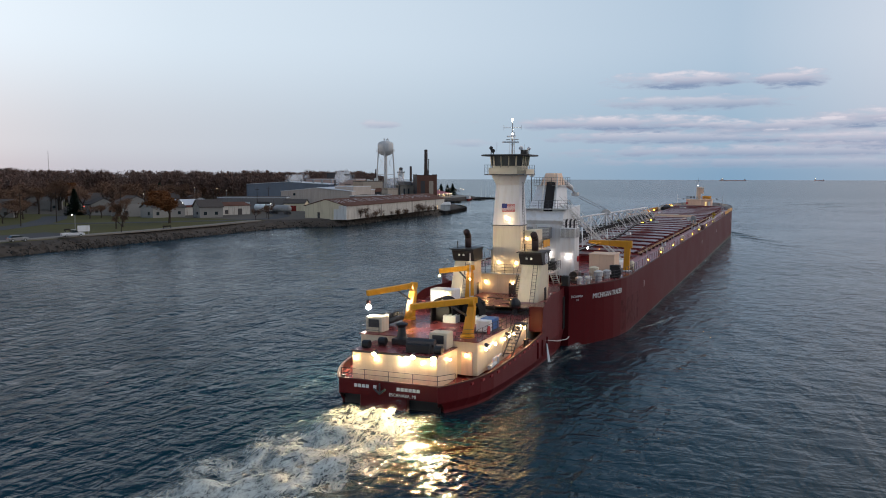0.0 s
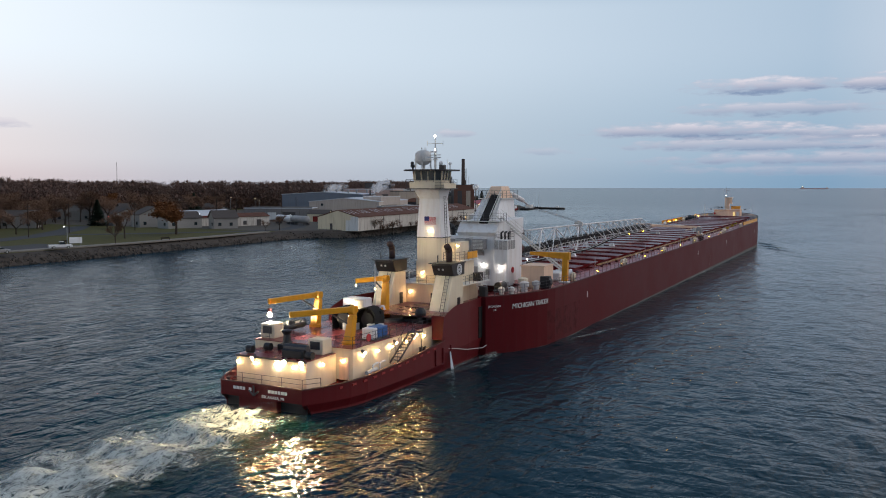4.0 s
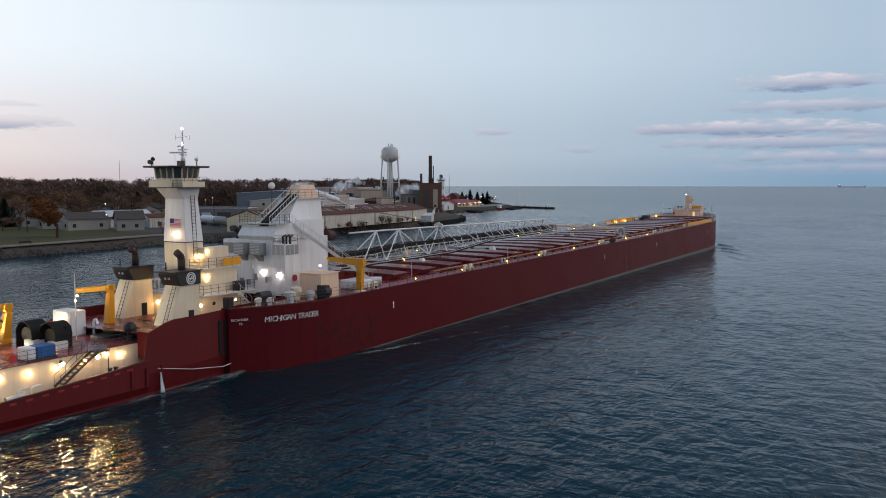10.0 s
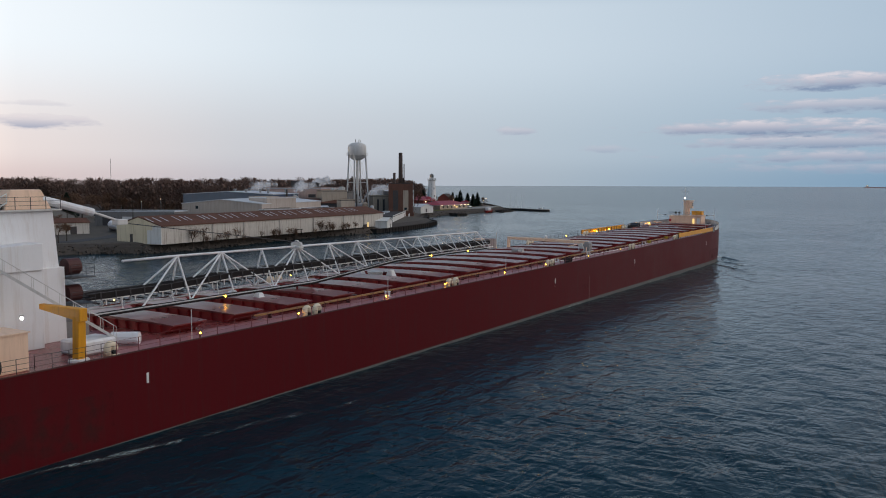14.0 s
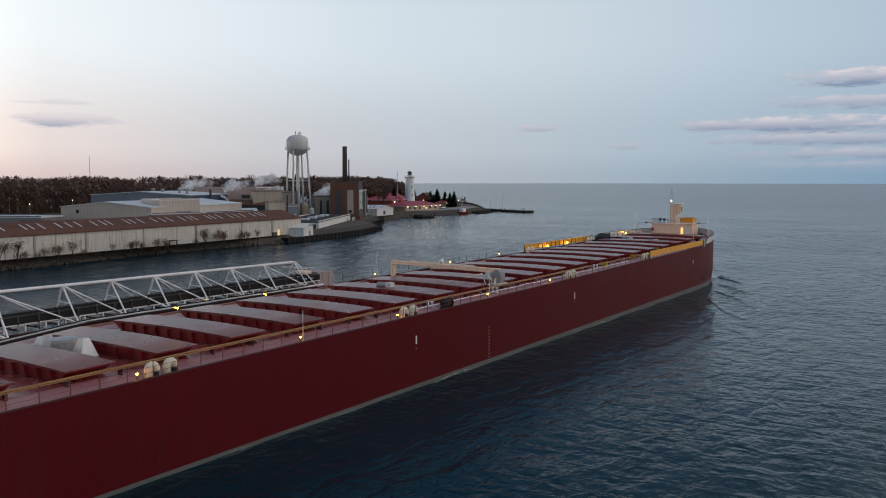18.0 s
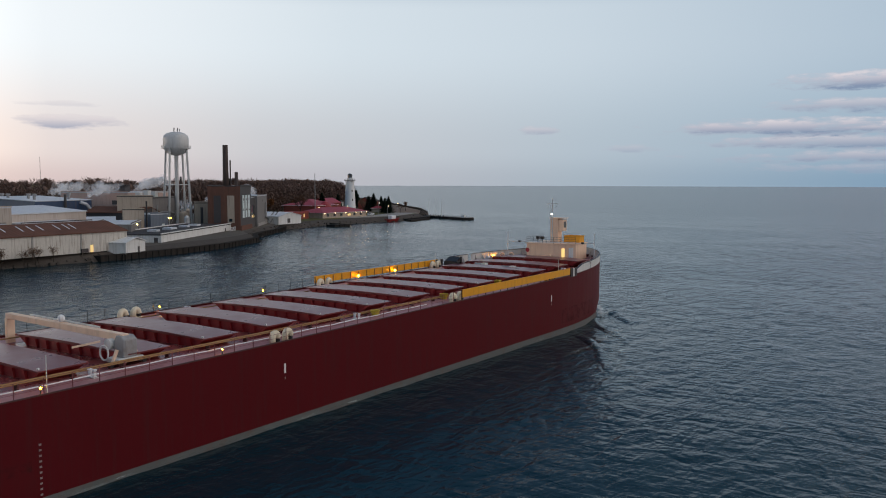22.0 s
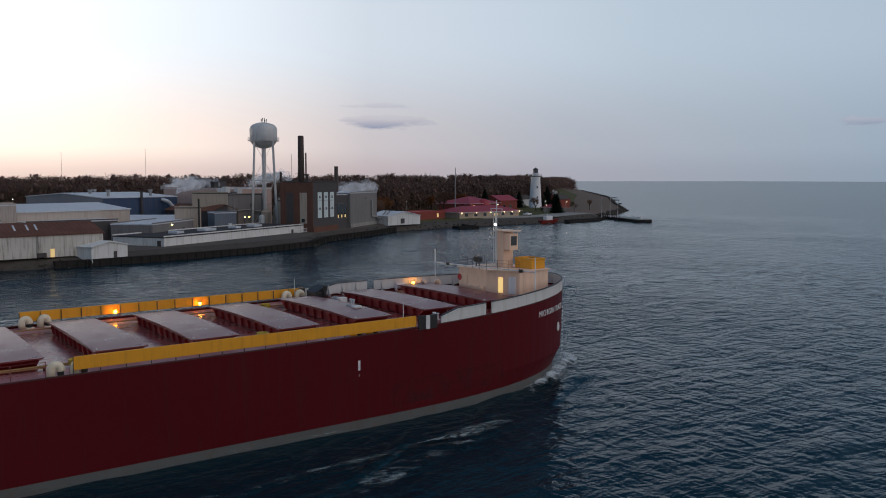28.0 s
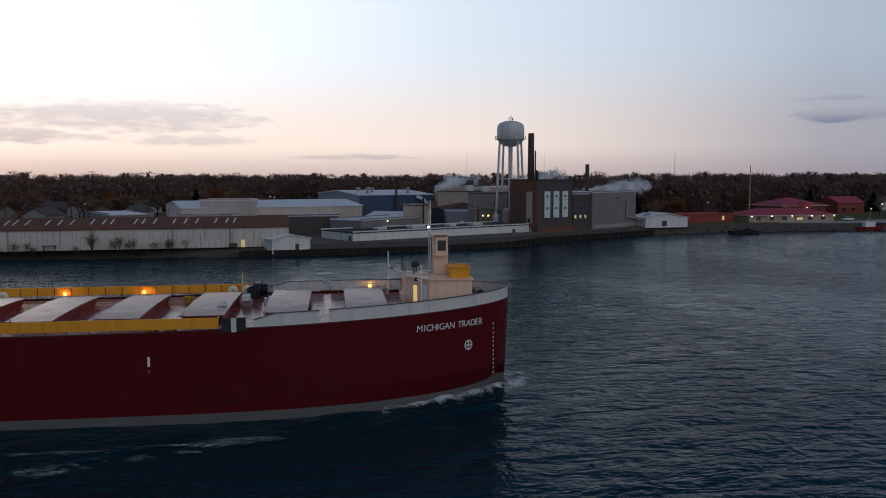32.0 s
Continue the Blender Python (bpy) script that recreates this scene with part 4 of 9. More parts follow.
    block = part("winch_house", Shape().box(-9.6, -7.4, 188.8, 190.0, DECKZ + 0.2, DECKZ + 1.5), BLACK, barge, "black boxed mooring winch by the port rail", bevel=0.06)
    part("lid", Shape().prism_x([(188.7, DECKZ + 1.5), (190.1, DECKZ + 1.5), (190.1, DECKZ + 2.05), (189.95, DECKZ + 2.1)], -9.5, -7.5), BLACK, block)
    part("exhaust", Shape().rod((-7.2, 189.6, DECKZ + 0.6), (-7.2, 189.6, DECKZ + 2.2), 0.12, n=8), BLACK, block)
    for side in (1, -1):
        part("fairlead_plate", Shape().box(side * 11.14, side * 11.28, 189.42, 189.84, EDGE + 0.15, EDGE + 1.3), PALE, barge)
    for x, y in ((-0.5, 108.6), (2.0, 187.6), (-3.6, 189.2)):
        w = part("hatch_winch", Shape().box(x - 1.0, x + 0.8, y - 0.5, y + 0.5, DECKZ, DECKZ + 0.9), GREY, barge, "grey deck machinery on a frame", bevel=0.03)
        part("motor", Shape().rod((x - 0.9, y, DECKZ + 1.15), (x + 0.4, y, DECKZ + 1.15), 0.33, n=10), GREY, w)
        part("gear_case", Shape().box(x + 0.4, x + 1.1, y - 0.4, y + 0.4, DECKZ + 0.9, DECKZ + 1.5), PALE, w, bevel=0.04)


build_deck_edge()


def build_marks():
    # load marks, draught figures and scuffs on the starboard side
    for y, z in ((23.1, 4.3), (98.0, 4.17), (133.4, 4.22), (182.8, 4.4)):
        part("hull_mark", Shape().box(11.3, 11.325, y - 0.1, y + 0.1, z - 0.35, z + 0.45), MARK, barge)
    for y, z in ((97.95, 3.42), (133.4, 3.45), (182.8, 3.65)):
        part("hull_mark", Shape().box(11.3, 11.325, y - 0.04, y + 0.04, z - 0.1, z + 0.1), MARKDIM, barge)
    for i in range(12):
        part("draught_figure", Shape().box(11.3, 11.325, 111.5, 111.66, -0.6 + i * 0.36, -0.48 + i * 0.36), MARKDIM, barge)
        part("draught_figure", Shape().block((half_width(0.25, 6) + 0.015, 0.45, 0.5 + i * 0.34), (0.03, 0.22, 0.17), -36), MARK, barge)
        part("draught_figure", Shape().block((half_width(212.6, 5) + 0.03, 212.6, 0.9 + i * 0.42), (0.03, 0.2, 0.18), 62), MARK, barge)
    a = lambda y: math.degrees(math.atan2(half_width(y + 0.4, 6) - half_width(y - 0.4, 6), 0.8))
    # name on the quarter and on the bow, bent to the plating letter by letter
    wide = {"M": 0.95, "I": 0.33, "C": 0.72, "H": 0.76, "G": 0.76, "A": 0.72, "N": 0.76, " ": 0.5, "T": 0.64, "R": 0.7, "D": 0.74, "E": 0.64}

    def name_on_hull(text, y, z, size, length):
        unit = length / sum(wide[ch] for ch in text)
        for ch in text:
            if ch != " ":
                w = half_width(y, 6)
                lettering("letter", ch, size, Matrix.Translation((w + 0.03, y, z)) @ pose(0, 0, 0, 90, 0, 90 - a(y)), MARK, barge, 0.015, shear=0.12)
            y += wide[ch] * unit * math.cos(radians(a(y)))
    name_on_hull("MICHIGAN TRADER", 3.0, 4.95, 0.8, 6.5)
    name_on_hull("MICHIGAN TRADER", 204.9, 5.75, 0.82, 7.35)
    lettering("letter", "ESCANABA", 0.34, pose(half_width(0.3) + 0.04, 0.05, 5.3, 90, 0, 90 - a(0.6)), MARK, barge, 0.01)
    lettering("letter", "MI", 0.34, pose(half_width(0.9) + 0.04, 0.7, 4.88, 90, 0, 90 - a(0.9)), MARK, barge, 0.01)
    # round thruster mark with a cross
    y, z = 209.9, 4.0
    w = half_width(y, 5)
    m = pose(w + 0.04, y, z, 90, 0, 90 - a(y))
    ring = Shape()
    for i in range(16):
        p, q = (2 * math.pi * k / 16 for k in (i, i + 1))
        ring.beam(m @ Vector((0.42 * math.cos(p), 0.42 * math.sin(p), 0)), m @ Vector((0.42 * math.cos(q), 0.42 * math.sin(q), 0)), 0.06, 0.1)
    ring.beam(m @ Vector((-0.4, 0, 0)), m @ Vector((0.4, 0, 0)), 0.05, 0.12).beam(m @ Vector((0, -0.4, 0)), m @ Vector((0, 0.4, 0)), 0.05, 0.12)
    part("thruster_mark", ring, MARK, barge, "white circled cross on the bow")
    scuff = surface("tarry_scuffs", (0.045, 0.04, 0.036), 0.8, var=0.6, scale=0.6)
    t = scuff.node_tree
    co, n = t.nodes.new("ShaderNodeTexCoord"), node(t, "ShaderNodeTexNoise", Scale=0.8, Detail=7.0, Roughness=0.7)
    t.links.new(co.outputs["Object"], n.inputs["Vector"])
    t.links.new(ramp_node(t, n.outputs[0], [(0.46, (0, 0, 0)), (0.85, (0.7, 0.7, 0.7))]), t.nodes["Principled BSDF"].inputs["Alpha"])
    for y0, y1, z0, z1 in ((9, 20, 0.5, 4.0), (186, 199, 0.6, 2.6), (108.6, 111.0, 1.8, 2.5)):
        n = 6
        ring = [[(half_width(y0 + (y1 - y0) * k / n, 3) + 0.012, y0 + (y1 - y0) * k / n, z) for z in (z0, z1)] for k in range(n + 1)]
        part("scuff", Shape().loft(ring, closed=False, caps=False), scuff, barge, "dark scuffed patch of worn hull paint")


build_marks()


def build_bow_house():
    z0 = DECKZ + sheer(207) - EDGE
    body = part("bow_house", Shape().prism([(-4.2, 204.6), (0.6, 204.6), (3.6, 206.6), (3.6, 210.6), (-4.2, 210.6)], z0, z0 + 2.55), BUFF, barge, "cream steel bow deckhouse", bevel=0.03)
    part("house_roof", Shape().prism([(-4.35, 204.45), (0.7, 204.45), (3.75, 206.5), (3.75, 210.75), (-4.35, 210.75)], z0 + 2.55, z0 + 2.66), BUFF, body)
    part("doorway", Shape().block((1.9, 205.42, z0 + 1.1), (0.5, 0.1, 1.6), 33.7), LIT_DOOR, body, "lit open doorway", bevel=0.03)
    part("door", Shape().block((2.95, 206.12, z0 + 1.1), (0.75, 0.1, 1.8), 33.7), WHITE, body, "white steel door", bevel=0.02)
    part("locker", Shape().box(-2.2, 0.2, 204.2, 204.6, z0, z0 + 0.9), BUFF, body, bevel=0.03)
    for x in (-3.2, -1.4):
        part("panel", Shape().box(x - 0.55, x + 0.55, 204.55, 204.6, z0 + 0.5, z0 + 1.9), BUFF, body, bevel=0.015)
    part("life_ring", Shape().rod((-4.0, 204.5, z0 + 1.5), (-4.0, 204.58, z0 + 1.5), 0.35, n=14), FLAGRED, body)
    top = z0 + 2.66
    tower = part("tower", Shape().box(-1.35, 0.0, 207.4, 208.8, top, top + 3.9), BUFF, barge, "buff steel mast tower", bevel=0.04)
    part("window_box", Shape().box(-0.02, 0.9, 207.5, 208.7, top + 1.9, top + 3.7), BUFF, tower, bevel=0.03)
    part("window", Shape().box(0.88, 0.93, 207.7, 208.5, top + 2.4, top + 3.4), GLASS, tower)
    part("roof", Shape().box(-1.45, 1.1, 207.2, 208.9, top + 3.9, top + 4.0), BUFF, tower)
    mast = part("bow_mast", Shape().rod((-0.9, 207.2, top), (-0.9, 207.2, top + 7.2), 0.1, 0.06, n=8), PALE, barge, "thin pale bow mast with a crosstree")
    part("crosstree", Shape().rod((-1.9, 207.2, top + 6.3), (0.1, 207.2, top + 6.3), 0.04, n=5).rod((-1.5, 207.2, top + 5.6), (-1.9, 207.2, top + 6.3), 0.03, n=4).rod((-0.3, 207.2, top + 5.6), (0.1, 207.2, top + 6.3), 0.03, n=4), PALE, mast)
    part("mast_light", Shape().ball((-0.9, 207.0, top + 4.6), 0.1, 5), LAMP_MAST, mast, "white mast light")
    ladder(mast, (-1.05, 207.05, top), (-1.05, 207.05, top + 6.0), 0.3, PALE)
    cab = part("cab", Shape().box(0.5, 3.2, 208.6, 210.5, top, top + 0.95), YELLOW, barge, "open yellow machinery tub on the deckhouse roof", bevel=0.04)
    part("cab_rim", Shape().box(0.45, 3.25, 208.55, 208.65, top + 0.95, top + 1.1).box(0.45, 3.25, 210.45, 210.55, top + 0.95, top + 1.1).box(0.45, 0.55, 208.55, 210.55, top + 0.95, top + 1.1).box(3.15, 3.25, 208.55, 210.55, top + 0.95, top + 1.1), YELLOW, cab)
    railing(barge, [(-4.2, 210.6, top), (-4.2, 204.6, top), (0.6, 204.6, top), (3.5, 206.6, top)], 1.0, 1.2, STEEL, 3, 0.02, 0.025)
    for x, y in ((-2.9, 206.0), (-1.9, 205.6)):
        v = part("searchlight", Shape().rod((x, y, top), (x, y, top + 0.6), 0.08, n=6), STEEL, barge, "black searchlight on a stalk")
        part("drum", Shape().rod((x, y - 0.2, top + 0.8), (x, y + 0.25, top + 0.8), 0.28, n=10), BLACK, v)
    # crossing light yard with its end poles
    yard = part("light_yard", Shape().rod((-7.0, 203.4, z0 + 2.9), (7.2, 205.5, z0 + 2.9), 0.06, n=6), WHITE, barge, "white cross yard on two poles")
    for x, y in ((-7.0, 203.4), (7.2, 205.5)):
        part("pole", Shape().rod((x, y, z0), (x, y, z0 + 4.4), 0.06, n=6), WHITE, yard)
    part("light_box", Shape().block((-5.0, 203.7, z0 + 2.9), (0.4, 0.3, 0.3)).block((5.4, 205.2, z0 + 2.9), (0.4, 0.3, 0.3)), BLACK, yard)
    for x, y in ((-7.6, 202.0), (-6.6, 203.2)):
        v = part("mushroom_vent", Shape().tube([(x, y, z0), (x, y, z0 + 0.7), (x + 0.2, y, z0 + 0.95), (x + 0.6, y, z0 + 0.95), (x + 0.75, y, z0 + 0.6)], 0.18, 8), BUFF, barge, "cream gooseneck vent")
    for x, y in ((-8.4, 199.6),):
        part("roller", Shape().rod((x, y - 0.5, z0 + 0.4), (x, y + 0.6, z0 + 0.4), 0.3, n=10), WHITE, barge, "white roller fairlead")
    w = part("windlass", Shape().box(-1.0, 1.0, 211.2, 212.4, z0 + 0.1, z0 + 0.8), BLACK, barge, "black anchor windlass", bevel=0.05)
    part("drum", Shape().rod((-1.4, 211.8, z0 + 0.9), (1.4, 211.8, z0 + 0.9), 0.4, n=12), BLACK, w)


build_bow_house()


def build_deck_crane():
    """A beige travelling hatch crane parked across the deck."""
    y, z = 121.0, DECKZ
    c = part("hatch_crane", Shape().prism_y([(-8.7, z + 2.55), (7.2, z + 2.3), (7.2, z + 1.75), (-8.7, z + 2.1)], y - 0.28, y + 0.28), BUFF, barge, "beige travelling hatch crane lying across the deck", bevel=0.03)
    part("rail_beam", Shape().prism_y([(-6.0, z + 2.62), (3.5, z + 2.48), (3.5, z + 2.36), (-6.0, z + 2.5)], y + 0.32, y + 0.42), PALE, c)
    g = Shape().box(-8.7, -8.35, y - 0.35, y + 0.35, z, z + 2.1)
    part("leg", g, BUFF, c, bevel=0.02)
    part("machine_base", Shape().box(6.2, 7.7, y - 1.0, y + 1.2, z + 0.25, z + 0.6), PALE, c, bevel=0.04)
    part("machine_house", Shape().prism_y([(6.5, z + 0.6), (7.6, z + 0.6), (7.6, z + 1.95), (7.25, z + 2.2), (6.7, z + 2.2), (6.4, z + 1.7)], y - 0.5, y + 0.7), GREY, c, "pale machinery cabin with a hose reel", bevel=0.06)
    part("louvre", Shape().box(7.6, 7.64, y - 0.3, y + 0.6, z + 0.9, z + 1.9), GREY, c)
    part("hydraulic_drum", Shape().rod((6.0, y - 0.75, z + 1.5), (6.0, y + 0.2, z + 1.5), 0.42, n=12), PALE, c)
    for yy in (y - 1.4, y + 1.4):
        part("leg", Shape().beam((7.3, yy, z), (7.1, y + (yy - y) * 0.5, z + 1.2), 0.18, 0.22), BUFF, c)
        part("wheel", Shape().rod((7.15, yy, z + 0.2), (7.45, yy, z + 0.2), 0.22, n=10), STEEL, c)
    hose = [(6.4 + 0.5 * math.cos(a), y - 1.3, z + 1.0 + 0.55 * math.sin(a)) for a in [i * math.pi / 6 for i in range(13)]]
    part("hose", Shape().tube(hose, 0.07, 5), PALE, c)
    part("ball", Shape().ball((-1.0, y, z + 2.75), 0.3, 6), WHITE, c)
    part("hook_arm", Shape().beam((5.4, y - 0.9, z + 1.7), (4.4, y - 2.6, z + 1.4), 0.12, 0.14), BUFF, c)


build_deck_crane()


def build_boom():
    """The unloading boom: white bents and a top chord astride a dark conveyor gallery, laid along the deck."""
    y0, y1 = 26.0, 95.0
    x = lambda y: -0.3 + (y - 22) * 0.012
    low = lambda y: 8.0 + 0.075 * min(max(y - 54, 0), 16)
    high = lambda y: 12.2 - 0.0125 * max(y - 36, 0)
    top_of_belt = lambda y: 9.7 + 0.045 * min(max(y - 34, 0), 9)
    half, belt = 1.5, 0.85
    stops = (y0, 34, 43, 54, 58, 62, 66, 70, 93)
    run = (y0, 34, 43, 70, 95.6)

    def bar(dx, dz, r, ys=stops, n=6):
        return Shape().loft([[(x(y) + dx + r * math.cos(2 * math.pi * i / n), y, low(y) + dz + r * math.sin(2 * math.pi * i / n)) for i in range(n)] for y in ys])
    boom = part("unloading_boom", Shape().loft([[(x(y) + 0.12 * math.cos(math.pi * i / 4), y, high(y) + 0.12 * math.sin(math.pi * i / 4)) for i in range(8)] for y in (30, 36, 93)]), WHITE, barge, "white lattice unloading boom lying along the deck", smooth=True)
    for s in (-half, half):
        part("chord", bar(s, 0.0, 0.09), WHITE, boom)
    part("hose_line", bar(half + 0.25, -0.12, 0.1), BELT, boom, "black hose slung along the boom")
    part("hose_line", bar(half + 0.2, 0.14, 0.05), BELT, boom, "black hose slung along the boom")
    # the conveyor gallery: slim side plates, belt, edge bars, idlers and posts
    def trough(pts):
        return Shape().loft([[(x(y) + dx, y, top_of_belt(y) + dz) for dx, dz in pts] for y in run])
    for s in (-belt, belt):
        part("gallery_side", trough([(s - 0.04, -0.52), (s + 0.04, -0.52), (s + 0.04, -0.02), (s - 0.04, -0.02)]), BELT, boom, "dark conveyor side plate")
        part("edge_bar", trough([(s * 1.06 - 0.05, -0.62), (s * 1.06 + 0.05, -0.62), (s * 1.06 + 0.05, -0.54), (s * 1.06 - 0.05, -0.54)]), PALE, boom)
        part("edge_bar", trough([(s * 1.06 - 0.025, 0.0), (s * 1.06 + 0.025, 0.0), (s * 1.06 + 0.025, 0.05), (s * 1.06 - 0.025, 0.05)]), STEEL, boom)
    part("conveyor_belt", trough([(-0.78, -0.08), (-0.4, -0.3), (0.4, -0.3), (0.78, -0.08), (0.4, -0.38), (-0.4, -0.38)]), BELT, boom, "black rubber conveyor belt")
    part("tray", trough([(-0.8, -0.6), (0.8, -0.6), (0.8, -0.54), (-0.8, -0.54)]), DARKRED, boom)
    bracket = post = None
    for i in range(44):
        y = y0 + 1 + 1.52 * i
        m = Matrix.Translation((x(y), y, top_of_belt(y)))
        if bracket is None:
            bracket = part("idler", Shape().rod((-0.8, 0, -0.44), (0.8, 0, -0.44), 0.07, n=6).box(belt, belt + 0.14, -0.05, 0.05, -0.6, 0.1).box(belt, belt + 0.3, -0.04, 0.04, -0.5, -0.42).rod((-0.8, 0, -0.95), (0.8, 0, -0.95), 0.08, n=6), STEEL, boom)
            bracket.matrix_basis = m
            post = part("gallery_post", Shape().box(belt - 0.02, belt + 0.08, 0.5, 0.6, -1.1, -0.62).box(-belt - 0.08, -belt + 0.02, 0.5, 0.6, -1.1, -0.62), PALE, boom)
            post.matrix_basis = m
        else:
            again(bracket, m, boom)
            again(post, m, boom)
    # bents: two legs and a tie at each node, long braces to the neighbours' feet
    nodes = [36.2, 41.8, 47.5, 53.0, 58.5, 63.8, 69.0, 73.0, 77.0, 81.0, 85.0, 89.0, 93.0]
    feet = lambda y, s: (x(y) + s * half, y + 0.2, low(y))
    for k, y in enumerate(nodes):
        top = (x(y), y, high(y))
        for s in (-1, 1):
            part("leg", Shape().rod(top, feet(y, s), 0.1 if k < 6 else 0.075, 0.085 if k < 6 else 0.065, n=6), WHITE, boom)
            if k in (0, 1, 3):
                back = nodes[k - 1] if k else y - 5.6
                part("brace", Shape().rod(top, feet(back, s), 0.095, n=6), WHITE, boom)
            if k in (1, 3, 4, 5, 6, 7, 8, 9, 10, 11):
                part("brace", Shape().rod(top, feet(nodes[k + 1], s), 0.09 if k < 5 else 0.06, n=6), WHITE, boom)
        mid = lambda s: Vector(top).lerp(Vector(feet(y, s)), 0.48)
        part("tie", Shape().rod(mid(-1), mid(1), 0.05, n=5), WHITE, boom)
        part("crosspiece", Shape().rod(feet(y, -1), feet(y, 1), 0.06, n=5), WHITE, boom)
    for i in range(12):
        y = y0 + 2.8 + 5.55 * i
        part("hanger", Shape().rod((x(y) + half, y, low(y)), (x(y) + belt, y + 0.4, top_of_belt(y) - 0.58), 0.045, n=4).rod((x(y) - half, y, low(y)), (x(y) - belt, y + 0.4, top_of_belt(y) - 0.58), 0.045, n=4), PALE, boom)
    # hoist head at mid length, with its sheaves
    y = nodes[3]
    for dx, dz in ((-0.45, 0.2), (0.45, 0.2), (0, 0.42)):
        part("sheave", Shape().rod((x(y) + dx, y - 0.15, high(y) + dz), (x(y) + dx, y + 0.15, high(y) + dz), 0.3, n=10), PALE, boom)
    part("sheave_frame", Shape().box(x(y) - 0.7, x(y) + 0.7, y - 0.4, y + 0.4, high(y) - 0.25, high(y) + 0.05), PALE, boom, bevel=0.05)
    for s in (-0.35, 0.35):
        part("hoist_cable", Shape().rod((0.4 + s, 29.3, 15.7), (x(y) + s, y, high(y) + 0.5), 0.035, n=4), STEEL, boom, "dark hoist cable")
    # rusty trestle under the boom's middle
    for dx in (-1.2, 1.2):
        for dy in (-1.4, 1.4):
            part("trestle_leg", Shape().beam((x(y) + dx, y + dy, DECKZ), (x(y) + dx * 0.8, y + dy * 0.8, low(y)), 0.16, 0.16), COAMING, barge)
    part("trestle_beam", Shape().box(x(y) - 1.3, x(y) + 1.3, y - 1.5, y + 1.5, 7.7, 7.85), COAMING, barge, "rusty red trestle under the boom")
    # tail frame and the discharge hood at the far end
    g = Shape()
    for sx in (-1, 1):
        g.rod((x(93) + sx * half, 94.4, low(93)), (x(93), 93.2, high(93)), 0.06, n=5).rod((x(93) + sx * half, 93, low(93)), (x(93) + sx * half, 95.4, low(93)), 0.08, n=5)
    for dz, wide in ((-0.55, 1.6), (-1.55, 1.5)):
        g.rod((x(93) - wide, 93.1, high(93) + dz), (x(93) + wide, 93.1, high(93) + dz), 0.05, n=5).rod((x(93) - wide, 94.0, high(93) + dz), (x(93) + wide, 94.0, high(93) + dz), 0.04, n=5)
    part("end_frame", g, WHITE, boom)
    hood = part("discharge_hood", Shape().prism_x([(95.4, 8.85), (97.8, 8.8), (97.8, 10.1), (97.4, 10.3), (95.4, 10.35)], -1.1, 1.35), HOOD, boom, "weathered brown-grey discharge hood", bevel=0.05)
    part("hood_rib", Shape().box(1.35, 1.4, 96.15, 96.22, 8.85, 10.3).box(1.35, 1.4, 96.95, 97.02, 8.85, 10.25), HOOD, hood)
    part("hood_cover", Shape().box(-0.9, 0.6, 94.2, 95.5, 10.1, 10.42), BUFF, hood, "buff canvas-topped chute cover", bevel=0.08)
    # cradles the boom rests on: white tapered stools astride a drum
    for y, xs in ((45.0, (-1.9, 1.9)), (70.2, (-4.2, 0.8))):
        for cx in xs:
            half, cap, high_ = 0.75, 0.28, 1.45
            part("cradle", Shape().loft([[(cx - half, y - half, DECKZ), (cx + half, y - half, DECKZ), (cx + half, y + half, DECKZ), (cx - half, y + half, DECKZ)],
                                         [(cx - cap, y - cap, DECKZ + high_), (cx + cap, y - cap, DECKZ + high_), (cx + cap, y + cap, DECKZ + high_), (cx - cap, y + cap, DECKZ + high_)]]), WHITE, barge, "white tapered boom cradle", bevel=0.04)
    part("cradle_drum", Shape().lathe((-1.7, 70.2, DECKZ), [(0.95, 0), (0.95, 0.9), (1.05, 0.95), (1.05, 1.15)], 14), PALE, barge, "pale round cradle pedestal")
    for y in (40.5, 77.7, 87.4):
        lamp(boom, (x(y) + 1.75, y, low(y) - 0.1), LAMP_DECK, 0.12, "amber boom lamp")


build_boom()


